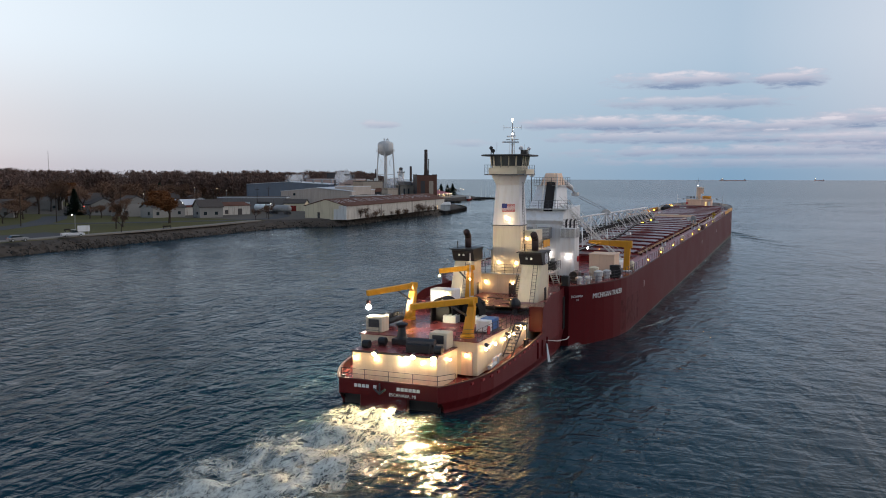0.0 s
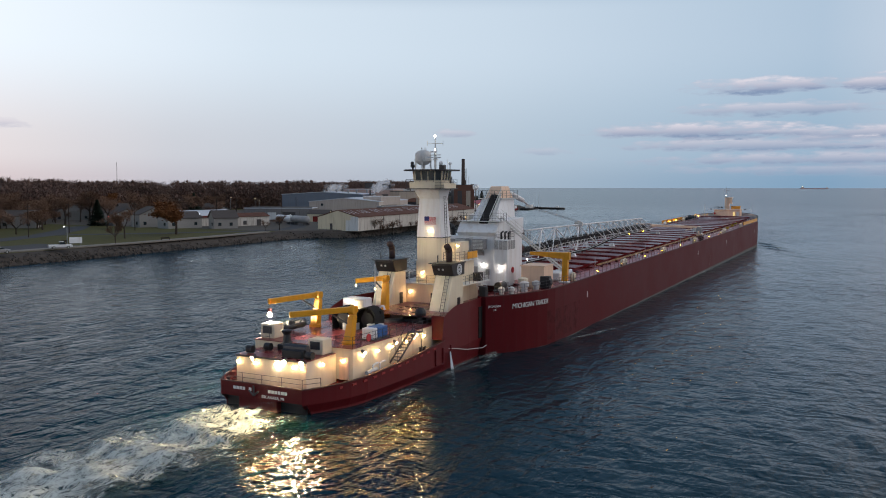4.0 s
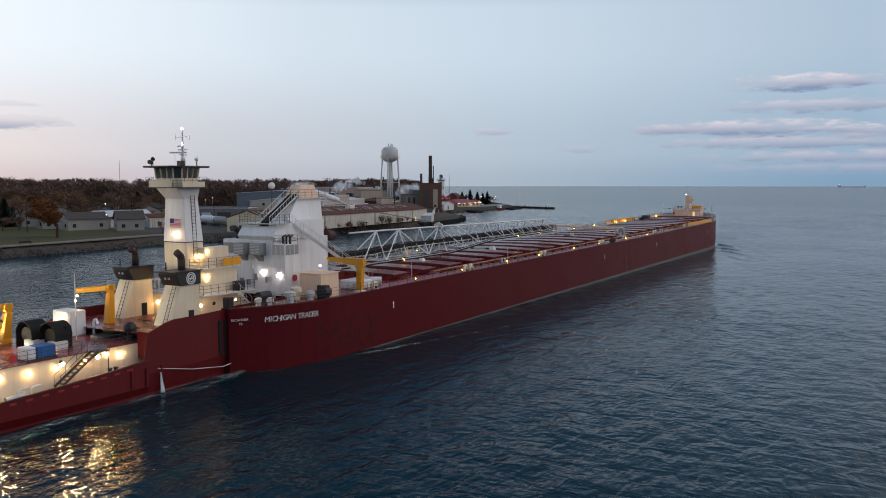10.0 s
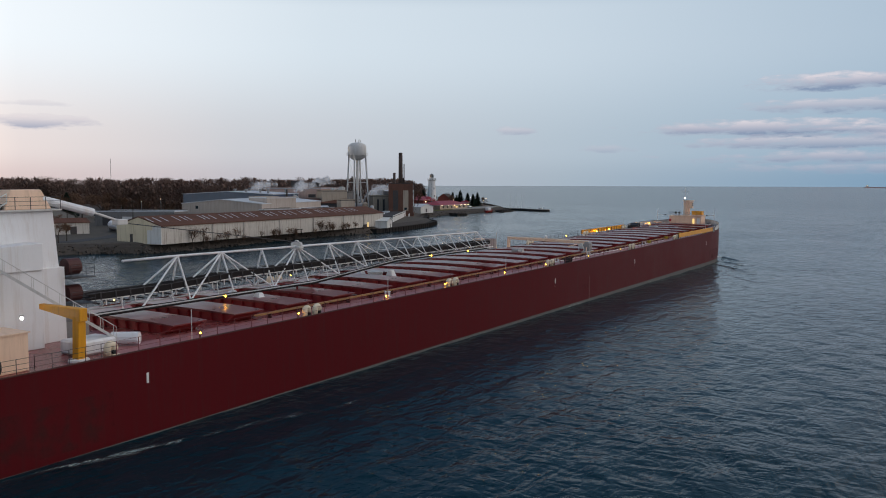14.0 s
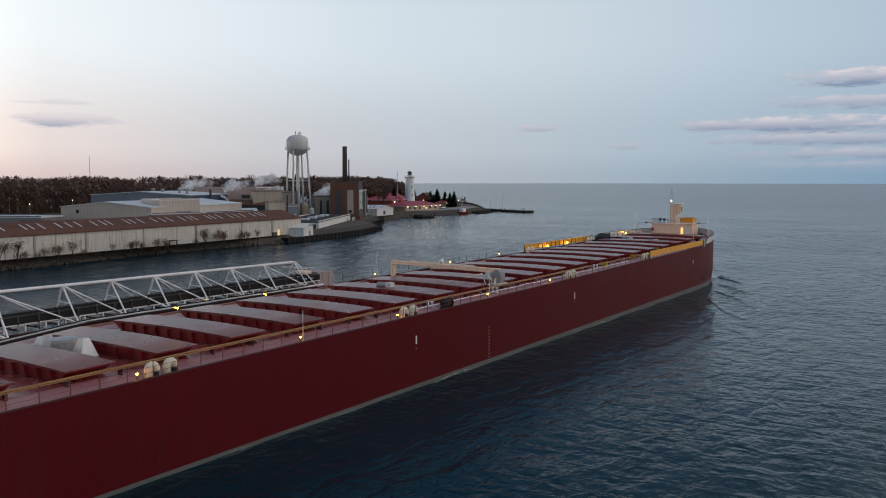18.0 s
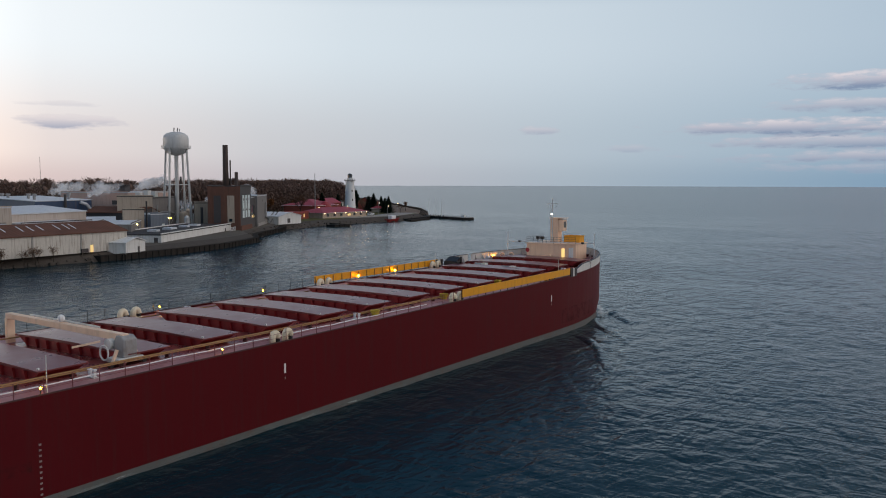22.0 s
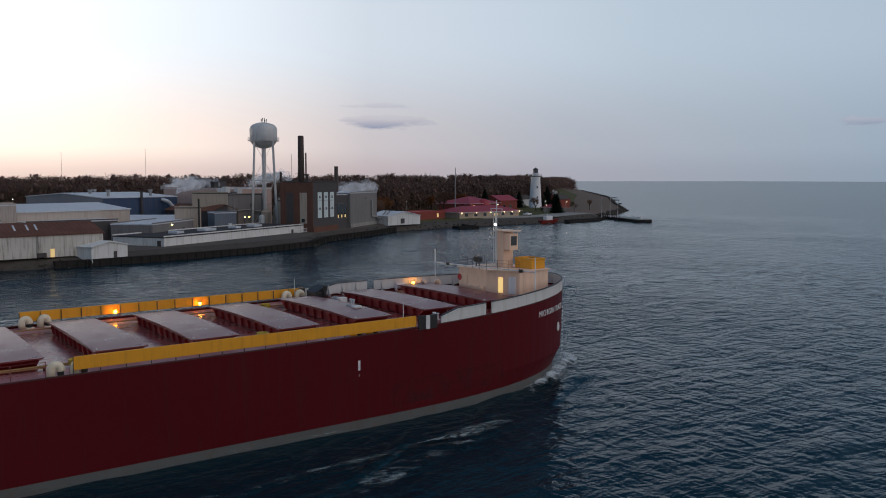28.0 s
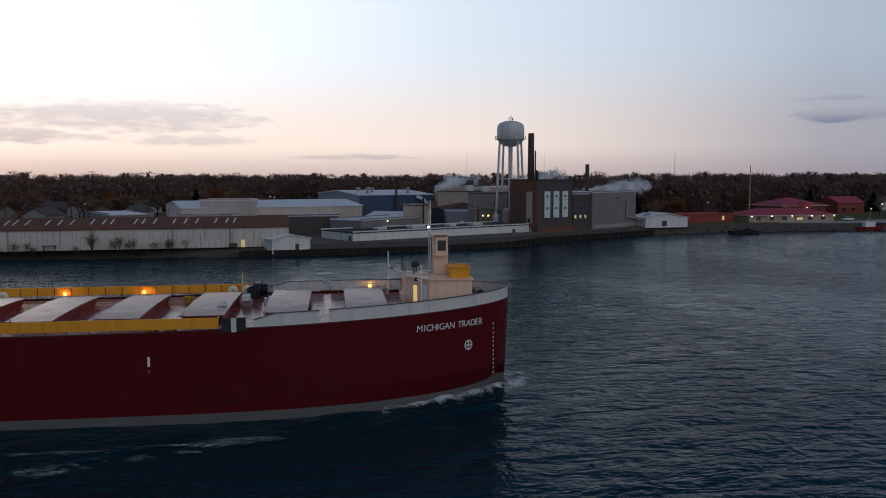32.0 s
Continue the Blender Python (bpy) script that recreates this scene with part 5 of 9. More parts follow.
def build_unloader():
    """White unloading house with its tall A-frame, inclined belt, stairs and louvred rooms."""
    z = DECKZ
    house = part("deckhouse", Shape().box(-4.5, 3.2, 11.2, 20.0, z, 12.5), WHITE, barge, "white steel unloading house with lamps", bevel=0.04)
    side = part("side_room", Shape().box(3.0, 4.9, 11.0, 13.4, z, 12.1), WHITE, house, bevel=0.04)
    # louvred band round the side room and air units on the aft wall
    part("louvre_panel", Shape().box(3.1, 4.96, 10.94, 11.0, 10.95, 12.05).box(4.9, 4.96, 11.0, 13.35, 10.95, 12.05), GREY, side, "grey ventilation louvres")
    g = Shape()
    for i in range(9):
        zz = 11.0 + i * 0.11
        g.box(3.1, 4.98, 10.9, 10.96, zz, zz + 0.06)
    part("slat", g, PALE, side)
    g = Shape()
    for i in range(4):
        g.box(4.95, 5.0, 11.05 + i * 0.75, 11.11 + i * 0.75, 10.95, 12.05)
    for i in range(4):
        g.box(3.12 + i * 0.6, 3.18 + i * 0.6, 10.88, 10.95, 10.95, 12.05)
    part("louvre_frame", g, WHITE, side)
    part("louvre_panel", Shape().box(-4.4, -2.0, 11.13, 11.2, 10.9, 12.1), GREY, house, "grey ventilation louvres")
    for x in (-1.1, 1.3):
        u = part("air_unit", Shape().box(x - 0.75, x + 0.75, 10.1, 11.2, 10.9, 12.2), GREY, house, "grey louvred air unit on the wall", bevel=0.03)
        for i in range(7):
            part("vane", Shape().box(x - 0.68, x + 0.68, 10.06, 10.12, 11.0 + i * 0.17, 11.08 + i * 0.17), PALE, u)
        part("bracket", Shape().add([(x - 0.4, 11.2, 10.1), (x - 0.4, 10.4, 10.9), (x - 0.4, 11.2, 10.9), (x + 0.4, 11.2, 10.1), (x + 0.4, 10.4, 10.9), (x + 0.4, 11.2, 10.9)], [(0, 1, 2), (3, 5, 4), (0, 3, 4, 1), (1, 4, 5, 2), (0, 2, 5, 3)]), GREY, u)
    part("pipe", Shape().rod((0.1, 11.1, z), (0.1, 11.1, 12.4), 0.08, n=6), PALE, house)
    for x, zz in ((-2.6, 7.8), (-1.6, 7.4), (0.6, 8.0), (2.2, 7.7), (-0.6, 7.3)):
        part("switch_box", Shape().box(x - 0.25, x + 0.25, 11.0, 11.2, zz, zz + 0.7), GREY, house, bevel=0.02)
    part("door", Shape().box(-4.2, -3.4, 11.13, 11.2, z, z + 1.9), WHITE, house, bevel=0.02)
    part("life_ring", Shape().rod((4.92, 12.6, 8.3), (5.02, 12.6, 8.3), 0.36, n=14), FLAGRED, side)
    # sloped upper roof, going up to the A-frame
    roof = part("upper_house", Shape().prism_x([(11.3, 12.5), (20.0, 12.5), (20.0, 14.6), (13.0, 14.3), (11.9, 14.2), (10.9, 13.0)], -2.0, 3.4), WHITE, house, "cream stained sloping roof", bevel=0.04)
    tower = part("a_frame", Shape().loft([[(-2.4, 13.8, 12.4), (1.6, 13.8, 12.4), (1.6, 23.0, z + 0.5), (-2.4, 23.0, z + 0.5)], [(-1.8, 18.2, 17.1), (0.9, 18.2, 17.1), (0.9, 22.6, 17.1), (-1.8, 22.6, 17.1)]]), WHITE, barge, "tall white plated A-frame tower", bevel=0.03)
    part("plate", Shape().box(-2.4, 1.62, 18.0, 23.0, z, 12.4), WHITE, tower, bevel=0.02)
    part("head_platform", Shape().box(-2.2, 1.3, 17.8, 23.2, 17.0, 17.12), PALE, tower)
    part("head_house", Shape().loft([[(-1.6, 18.6, 17.12), (0.8, 18.6, 17.12), (0.8, 22.6, 17.12), (-1.6, 22.6, 17.12)], [(-1.1, 19.4, 18.7), (0.4, 19.4, 18.7), (0.4, 22.0, 18.7), (-1.1, 22.0, 18.7)]]), BUFF, tower, "cream hood over the head pulley", bevel=0.06)
    railing(tower, [(-2.2, 22.9, 17.12), (-2.2, 17.9, 17.12), (1.25, 17.9, 17.12), (1.25, 23.1, 17.12)], 1.0, 1.3, STEEL, 3, 0.022, 0.03)
    # radome on its stalk
    part("radome_stalk", Shape().rod((-2.4, 17.4, 14.4), (-2.4, 17.4, 18.2), 0.06, n=6), STEEL, tower)
    part("radome", Shape().ball((-2.4, 17.4, 18.6), 0.42, 8), WHITE, tower, "white satellite dome", smooth=True)
    # inclined belt gallery up the aft side
    part("incline_belt", Shape().beam((1.4, 11.6, 14.2), (-0.2, 18.9, 17.5), 1.1, 0.25), BELT, house, "dark inclined conveyor")
    for s in (-0.85, 0.85):
        part("incline_rail", Shape().rod((1.4 + s, 11.6, 15.1), (-0.2 + s, 18.9, 18.4), 0.04, n=4).rod((1.4 + s, 11.6, 14.4), (-0.2 + s, 18.9, 17.7), 0.07, n=4), PALE, house)
    g = Shape()
    for i in range(12):
        k = i / 11
        for s in (-0.85, 0.85):
            g.rod((1.4 - 1.6 * k + s, 11.6 + 7.3 * k, 14.2 + 3.3 * k), (1.4 - 1.6 * k + s, 11.6 + 7.3 * k, 15.1 + 3.3 * k), 0.025, n=4)
    part("incline_post", g, PALE, house)
    part("aft_platform", Shape().box(-2.2, 3.9, 11.4, 13.2, 14.3, 14.4), PALE, house)
    railing(house, [(-2.1, 13.2, 14.4), (-2.1, 11.45, 14.4), (3.85, 11.45, 14.4), (3.85, 13.2, 14.4)], 1.0, 1.1, STEEL, 3, 0.02, 0.028)
    # long outside stair down the starboard side
    stairs(barge, (8.4, 22.5, z + 0.9), (2.6, 13.6, 14.9), 0.75, PALE, (0.93, -0.37, 0))
    railing(barge, [(3.2, 11.1, 12.1), (4.85, 11.1, 12.1), (4.85, 13.3, 12.1), (3.3, 13.3, 12.1)], 1.0, 1.1, STEEL, 3, 0.02, 0.025)
    for x in (3.5, 4.0, 4.5):
        part("exhaust", Shape().rod((x, 12.4, 12.1), (x, 12.4, 12.9), 0.12, n=8).rod((x, 12.4, 12.9), (x, 12.9, 13.05), 0.12, n=8), BLACK, side)
    part("black_pipe", Shape().tube([(-3.3, 12.5, 12.5), (-3.3, 12.5, 13.3), (-3.5, 12.2, 13.7), (-3.5, 11.6, 13.7)], 0.35, 8), BLACK, house)
    # forestay strut with its block
    part("strut", Shape().rod((0.3, 22.0, 17.9), (0.55, 26.6, 16.7), 0.34, n=10), WHITE, tower, "white tubular hoist strut")
    part("strut_tip", Shape().rod((0.55, 26.6, 16.7), (0.45, 29.0, 15.95), 0.12, n=6), PALE, tower)
    part("hoist_block", Shape().box(0.05, 0.9, 28.8, 29.9, 15.5, 16.0), PALE, tower, bevel=0.06)
    # dark hose reels and platforms forward of the tower
    for zz in (9.2, 11.4):
        p = part("platform", Shape().box(-2.2, 2.4, 23.0, 25.4, zz, zz + 0.08), STEEL, barge, "dark steel gallery at the boom's foot")
        railing(p, [(-2.1, 25.3, zz + 0.08), (2.3, 25.3, zz + 0.08), (2.3, 23.1, zz + 0.08)], 1.0, 1.1, STEEL, 3, 0.02, 0.025)
    for zz in (10.1, 12.3):
        part("reel", Shape().rod((1.0, 23.4, zz), (1.0, 24.6, zz), 0.7, n=14), DARKRED, barge, "rusty cable reel")
    part("pivot", Shape().lathe((-0.4, 24.6, z), [(1.6, 0), (1.6, 1.3), (1.0, 1.4), (1.0, 1.7)], 16), GREY, barge)
    # starboard quarter: cream locker, crane, tank, bins, fans
    box = part("cream_locker", Shape().box(6.6, 9.6, 11.4, 14.6, z, 9.0), BUFF, barge, "cream steel locker house", bevel=0.04)
    part("locker_roof", Shape().box(6.5, 9.7, 11.3, 14.7, 9.0, 9.08), BUFF, box)
    part("fan", Shape().rod((9.8, 11.2, z + 0.75), (9.8, 12.1, z + 0.75), 0.7, n=14), BLACK, barge, "black round ventilator fan")
    part("fan_box", Shape().box(9.1, 10.3, 11.25, 12.1, z, z + 1.5), BLACK, barge, bevel=0.08)
    for x, y, r, h, mat in ((7.6, 9.6, 0.6, 1.3, CREAM), (9.0, 10.3, 0.5, 0.9, PALE), (8.6, 7.5, 0.55, 1.1, PALE), (7.1, 4.2, 0.4, 0.7, PALE), (8.0, 5.0, 0.4, 0.7, PALE)):
        v = part("ventilator", Shape().lathe((x, y, z), [(r * 0.7, 0), (r * 0.7, h * 0.5), (r, h * 0.55), (r, h), (r * 0.4, h + 0.15)], 12), mat, barge, "pale drum ventilator")
    crane = part("crane_post", Shape().loft([[(9.45, 18.0, z), (10.15, 18.0, z), (10.15, 18.7, z), (9.45, 18.7, z)], [(9.55, 18.05, 9.6), (10.3, 18.05, 9.6), (10.3, 18.65, 9.6), (9.55, 18.65, 9.6)]]), YELLOW, barge, "yellow knuckle deck crane", bevel=0.04)
    part("jib", Shape().loft([[(10.5, 18.0, 10.25), (10.5, 18.65, 10.25), (10.5, 18.65, 9.3), (10.5, 18.0, 9.3)], [(4.9, 18.5, 10.15), (4.9, 18.9, 10.15), (4.9, 18.9, 9.75), (4.9, 18.5, 9.75)]]), YELLOW, crane, bevel=0.04)
    part("base_ring", Shape().lathe((9.8, 18.3, z), [(0.75, 0), (0.75, 0.15), (0.5, 0.2)], 12), WHITE, crane)
    part("tank", Shape().box(6.2, 8.8, 19.2, 22.4, z, z + 1.1), WHITE, barge, "white tank under the crane", bevel=0.15)
    part("tank", Shape().rod((6.8, 23.4, z + 0.6), (8.6, 24.6, z + 0.6), 0.5, n=12), WHITE, barge)
    # stern winches, rails and lamps
    for x, y in ((6.2, 6.0), (-6.4, 6.5), (3.0, 9.2), (-2.5, 9.4)):
        if abs(x) < 5.7 and y < 13:
            y += 0.0
        w = part("winch_bed", Shape().box(x - 0.6, x + 0.6, y - 0.9, y + 0.9, z, z + 0.25), STEEL, barge, "dark mooring winch with rope") if abs(x) > 5.7 else None
        if w:
            part("drum", Shape().rod((x, y - 0.8, z + 0.75), (x, y + 0.8, z + 0.75), 0.5, n=12), BLACK, w)
            part("motor", Shape().box(x - 0.4, x + 0.4, y + 0.85, y + 1.5, z + 0.3, z + 1.1), GREY, w, bevel=0.05)
    part("bitt_box", Shape().box(6.1, 6.9, 0.1, 0.9, z, z + 1.3), BLACK, barge, "black fairlead box on the wing", bevel=0.08)
    railing(barge, [(6.2, 0.2, EDGE)] + [(half_width(y) - 0.15, y, EDGE) for y in (0.2, 2, 5, 9, 14, 20.5)], 1.05, 1.3, STEEL, 3, 0.02, 0.028)
    railing(barge, [(-6.2, 0.2, EDGE)] + [(-half_width(y) + 0.15, y, EDGE) for y in (0.2, 2, 5, 9, 14)], 1.05, 1.6, STEEL, 3, 0.02, 0.028)
    lamp(barge, (1.6, 10.95, 8.9), LAMP_COOL, 0.17, "bright white house lamp")
    lamp(barge, (4.1, 10.75, 8.7), LAMP_COOL, 0.19, "bright white house lamp")
    lamp(barge, (5.2, 16.9, 9.3), LAMP_COOL, 0.13, "bright white house lamp")
    lamp(barge, (6.4, 1.6, z + 0.9), LAMP_WARM, 0.09)


build_unloader()


# ---------------------------------------------------------------- the tug (same local frame as the barge)
tug = thing("tugboat", "dark red pusher tugboat with a tall white pilot tower, lamps lit", "tugboat")


def tug_half(y, z):
    """Half width: rounded stern, full sides, drawn in where it enters the notch."""
    if y < -22:
        s = (y + 30.3) / 8.3
        w = 4.3 + 2.5 * max(0.0, 1 - (1 - s) ** 2.2)
    elif y < -4:
        w = 6.8 + 0.2 * math.sin(math.pi * (y + 22) / 18)
    else:
        w = 6.9 - 1.7 * min(1.0, (y + 4) / 16)
    if z < 0.6:
        w -= 0.35
    return w


def rim(y):
    """Height of the bulwark's top: low aft, stepping up amidships."""
    return 2.2 + 1.05 * ((y + 30.3) / 20.3) ** 1.4


def fore_top(y):
    """The high fore bulwark: a curved step up, then nearly level."""
    return 6.5 - 0.8 * (max(0.0, -7.0 - y) / 3.0) ** 1.4


def build_tug_hull():
    ys = [-30.3, -30.0, -29.4, -28.6, -27.5, -26, -24, -22, -19, -16, -13, -10]
    g = Shape()
    for side in (1, -1):
        g.loft([[(side * tug_half(y, z), y + (0.9 if (z < 0.5 and y < -29.9) else 0.0), z) for z in (-2.5, 0.2, 0.9, 1.6)] + [(side * tug_half(y, 2), y, rim(y))] for y in ys], closed=False, caps=False)
        fy = [-10, -9, -8, -7, -4, 0, 4, 8, 11.5]
        g.loft([[(side * tug_half(y, z), y, z) for z in (-2.5, 0.2, 2.0, 3.2, 5.0)] + [(side * tug_half(y, 6), y, fore_top(y))] for y in fy], closed=False, caps=False)
        g.add([(side * tug_half(-10, 5), -10, rim(-10)), (side * tug_half(-10, 5), -10, fore_top(-10)), (side * (tug_half(-10, 5) - 1.5), -10, fore_top(-10)), (side * (tug_half(-10, 5) - 1.5), -10, rim(-10))], [(0, 1, 2, 3)])
        g.prism_x([(-10.6, rim(-10) - 0.2), (-10, rim(-10) - 0.2), (-10, fore_top(-10)), (-10.15, fore_top(-10) - 0.4)], side * 6.9, side * 6.99)
    # transom: upper band across, a lower skeg plate between the two tunnels
    g.box(-4.3, 4.3, -30.32, -30.2, 1.0, 2.2)
    part("hull", g, TUGRED, tug, "dark red painted hull with a low stern bulwark", smooth=False)
    part("skeg_plate", Shape().box(-2.5, 1.6, -30.15, -28.0, -1.5, 1.02), TUGRED, tug, bevel=0.05)
    # flat black plates stand in for the shade inside both tunnels
    for x0, x1 in ((-4.2, -2.5), (1.6, 4.2)):
        part("tunnel", Shape().box(x0, x1, -29.6, -29.4, -1.5, 1.0), BLACK, tug, "black plate painting the dark of the opening under the stern")
    cap = Shape()
    for side in (1, -1):
        pts = [(side * tug_half(y, 2), y, rim(y)) for y in ys]
        for a, b in zip(pts, pts[1:]):
            cap.beam(a, b, 0.22, 0.07)
    cap.beam((-4.35, -30.25, 2.22), (4.35, -30.25, 2.22), 0.22, 0.07)
    part("cap_rail", cap, DARKRED, tug)
    deck = Shape().loft([[(-tug_half(y, 2) + 0.03, y, rim(y) - 0.75), (tug_half(y, 2) - 0.03, y, rim(y) - 0.75)] for y in ys], closed=False, caps=False)
    part("side_deck", deck, DECK, tug, "red painted side deck")
    step = None
    for i in range(12):
        y = -27.0 + i * 1.35
        p = Matrix.Translation((tug_half(y, 2) - 0.03, y, rim(y) - 0.35))
        if step is None:
            step = part("freeing_port", Shape().box(-0.02, 0.06, -0.3, 0.3, -0.09, 0.09), COAMING, tug)
            step.matrix_basis = p
        else:
            again(step, p, tug)
    # tall red forward bulwark deck
    part("fore_deck", Shape().loft([[(-tug_half(y, 6) + 0.05, y, 5.5), (tug_half(y, 6) - 0.05, y, 5.5)] for y in (-10, -4, 0, 4, 8, 11.5)], closed=False, caps=False), DECK, tug)
    fender = None
    for y in (-0.8, 0.0):
        part("rubber_fender", Shape().box(tug_half(y, 4) - 0.05, tug_half(y, 4) + 0.12, y - 0.25, y + 0.25, 2.0, 5.5), RUBBER, tug, bevel=0.04)
    for y in (-12.0, -10.4, -8.6):
        part("fender_bar", Shape().rod((tug_half(y, 2) + 0.05, y, 1.0), (tug_half(y, 2) + 0.05, y, 2.6), 0.1, n=6), TUGRED, tug)


build_tug_hull()
UP = 4.7     # the tug's upper deck


def build_tug_decks():
    house = part("lower_house", Shape().prism([(-5.4, -24.4), (5.4, -24.4), (5.55, -8.0), (5.3, 4.0), (-5.3, 4.0), (-5.55, -8.0)], 1.9, UP), CREAM, tug, "cream steel lower deckhouse lit by lamps", bevel=0.03)
    part("stern_house", Shape().box(-3.95, 3.6, -28.7, -24.3, 1.5, 4.15), CREAM, tug, "cream stern deckhouse with a row of lamps", bevel=0.05)
    deck = Shape().prism([(-5.5, -24.5), (5.5, -24.5), (5.65, -8.0), (5.4, 3.0), (-5.4, 3.0), (-5.65, -8.0)], UP, UP + 0.06)
    part("upper_deck", deck, DECK, tug, "reddish brown upper deck under lamplight")
    part("stern_roof", Shape().box(-4.0, 3.65, -28.75, -24.45, 4.15, 4.22), DECK, tug)
    part("doorway", Shape().box(4.0, 5.0, -24.5, -24.4, 1.9, 3.9), BUFF, tug, bevel=0.02)
    part("coaming_strip", Shape().box(-3.98, 3.63, -28.76, -28.68, 4.05, 4.2), STEEL, tug)
    # rails of the stern and of the upper deck
    railing(tug, [(-4.2, -30.1, 2.2), (4.2, -30.1, 2.2)], 0.8, 2.1, STEEL, 2, 0.022, 0.03)
    railing(tug, [(4.2, -30.1, 2.2), (5.2, -28.9, 2.25)], 0.8, 1.5, STEEL, 2, 0.022, 0.03)
    railing(tug, [(3.6, -24.5, UP + 0.06), (5.4, -24.4, UP + 0.06), (5.5, -15.8, UP + 0.06)], 1.0, 1.3, STEEL, 3, 0.02, 0.028)
    railing(tug, [(5.55, -14.0, UP + 0.06), (5.6, -8.2, UP + 0.06)], 1.0, 1.3, STEEL, 3, 0.02, 0.028)
    railing(tug, [(-3.6, -24.5, UP + 0.06), (-5.4, -24.4, UP + 0.06), (-5.6, -8.2, UP + 0.06)], 1.0, 1.5, STEEL, 3, 0.02, 0.028)
    stairs(tug, (6.1, -18.6, 2.45), (6.1, -15.0, UP + 0.1), 0.8, STEEL, (1, 0, 0))
    part("landing", Shape().box(5.5, 6.6, -15.0, -13.8, UP, UP + 0.08), STEEL, tug)
    railing(tug, [(6.55, -15.0, UP + 0.08), (6.55, -13.85, UP + 0.08)], 1.0, 1.0, STEEL, 3, 0.02, 0.025)
    part("landing_post", Shape().rod((6.45, -13.9, 2.6), (6.45, -13.9, UP), 0.05, n=5), STEEL, tug)
    for y in (-13.6, -13.0):
        part("bitt", Shape().lathe((6.25, y, 2.3), [(0.17, 0), (0.17, 0.7), (0.22, 0.74), (0.22, 0.82)], 10), BLACK, tug)
    for x, y in ((4.6, -29.0), (5.2, -28.2), (-4.6, -29.0)):
        part("bitt", Shape().lathe((x, y, 1.45), [(0.15, 0), (0.15, 0.6), (0.2, 0.64), (0.2, 0.7)], 10), BLACK, tug)
    for x, y, z in ((5.95, -22.0, 2.3), (6.0, -20.9, 2.3)):
        part("pipe_bend", Shape().tube([(x, y, z), (x, y, z + 0.5), (x, y + 0.3, z + 0.65), (x, y + 0.9, z + 0.65)], 0.09, 6), WHITE, tug)
    part("tarp_roll", Shape().rod((5.95, -23.0, 2.35), (5.95, -21.4, 2.45), 0.2, n=8), PALE, tug)
    # lamps along the stern face and the starboard side
    for x in (-3.6, -1.7, 2.4, 3.25):
        lamp(tug, (x, -28.92, 3.65), LAMP_WARM, 0.12)
    lamp(tug, (0.7, -28.95, 3.75), LAMP_FLOOD, 0.2, "bright stern floodlight")
    # six extra floods, added to throw gold light onto the water
    for x, k in ((-1.6, -0.12), (1.7, 0.12), (3.4, 0.35)):
        flood(tug, (x, -28.95, 4.35), (k, -1, -0.55), LENS_STERN)
    for y in (-23.5, -18.0, -14.6):
        flood(tug, (5.75, y, 4.45), (1, -0.25, -0.5), LENS_SIDE)
    lamp(tug, (3.82, -26.6, 3.6), LAMP_WARM, 0.12)
    lamp(tug, (4.5, -24.62, 3.6), LAMP_WARM, 0.12)
    for y in (-23.2, -20.7, -18.2, -15.5, -12.0):
        lamp(tug, (5.72, y, 3.95), LAMP_WARM, 0.12)
    lamp(tug, (5.7, -13.4, 4.3), LAMP_WARM, 0.12)
    for y in (-22.0, -17.0, -12.0):
        lamp(tug, (-5.72, y, 3.95), LAMP_WARM, 0.12)


build_tug_decks()


def knuckle_crane(x, y, base, elbow, tip, label):
    e, q = Vector(elbow), Vector(tip)
    z = UP + 0.06
    post = part("crane_post", Shape().loft([[(x + dx * 0.42, y + dy * 0.42, z) for dx, dy in ((-1, -1), (1, -1), (1, 1), (-1, 1))], [(e.x + dx * 0.3, e.y + dy * 0.3, e.z - 0.5) for dx, dy in ((-1, -1), (1, -1), (1, 1), (-1, 1))]]), YELLOW, tug, label, bevel=0.05)
    part("slew_ring", Shape().lathe((x, y, z), [(0.62, 0), (0.62, 0.22), (0.45, 0.3)], 14), YELLOW, post)
    back = (e - q).normalized() * 0.45
    part("jib", Shape().beam(e + back, q, 0.42, 0.5), YELLOW, post, bevel=0.04)
    part("knuckle", Shape().rod(e + Vector((-0.25, 0, -0.1)), e + Vector((0.25, 0, -0.1)), 0.42, n=12), YELLOW, post)
    part("ram", Shape().rod((e.x, e.y, e.z - 1.6), tuple(e.lerp(q, 0.35) - Vector((0, 0, 0.25))), 0.09, n=8), STEEL, post)
    return post


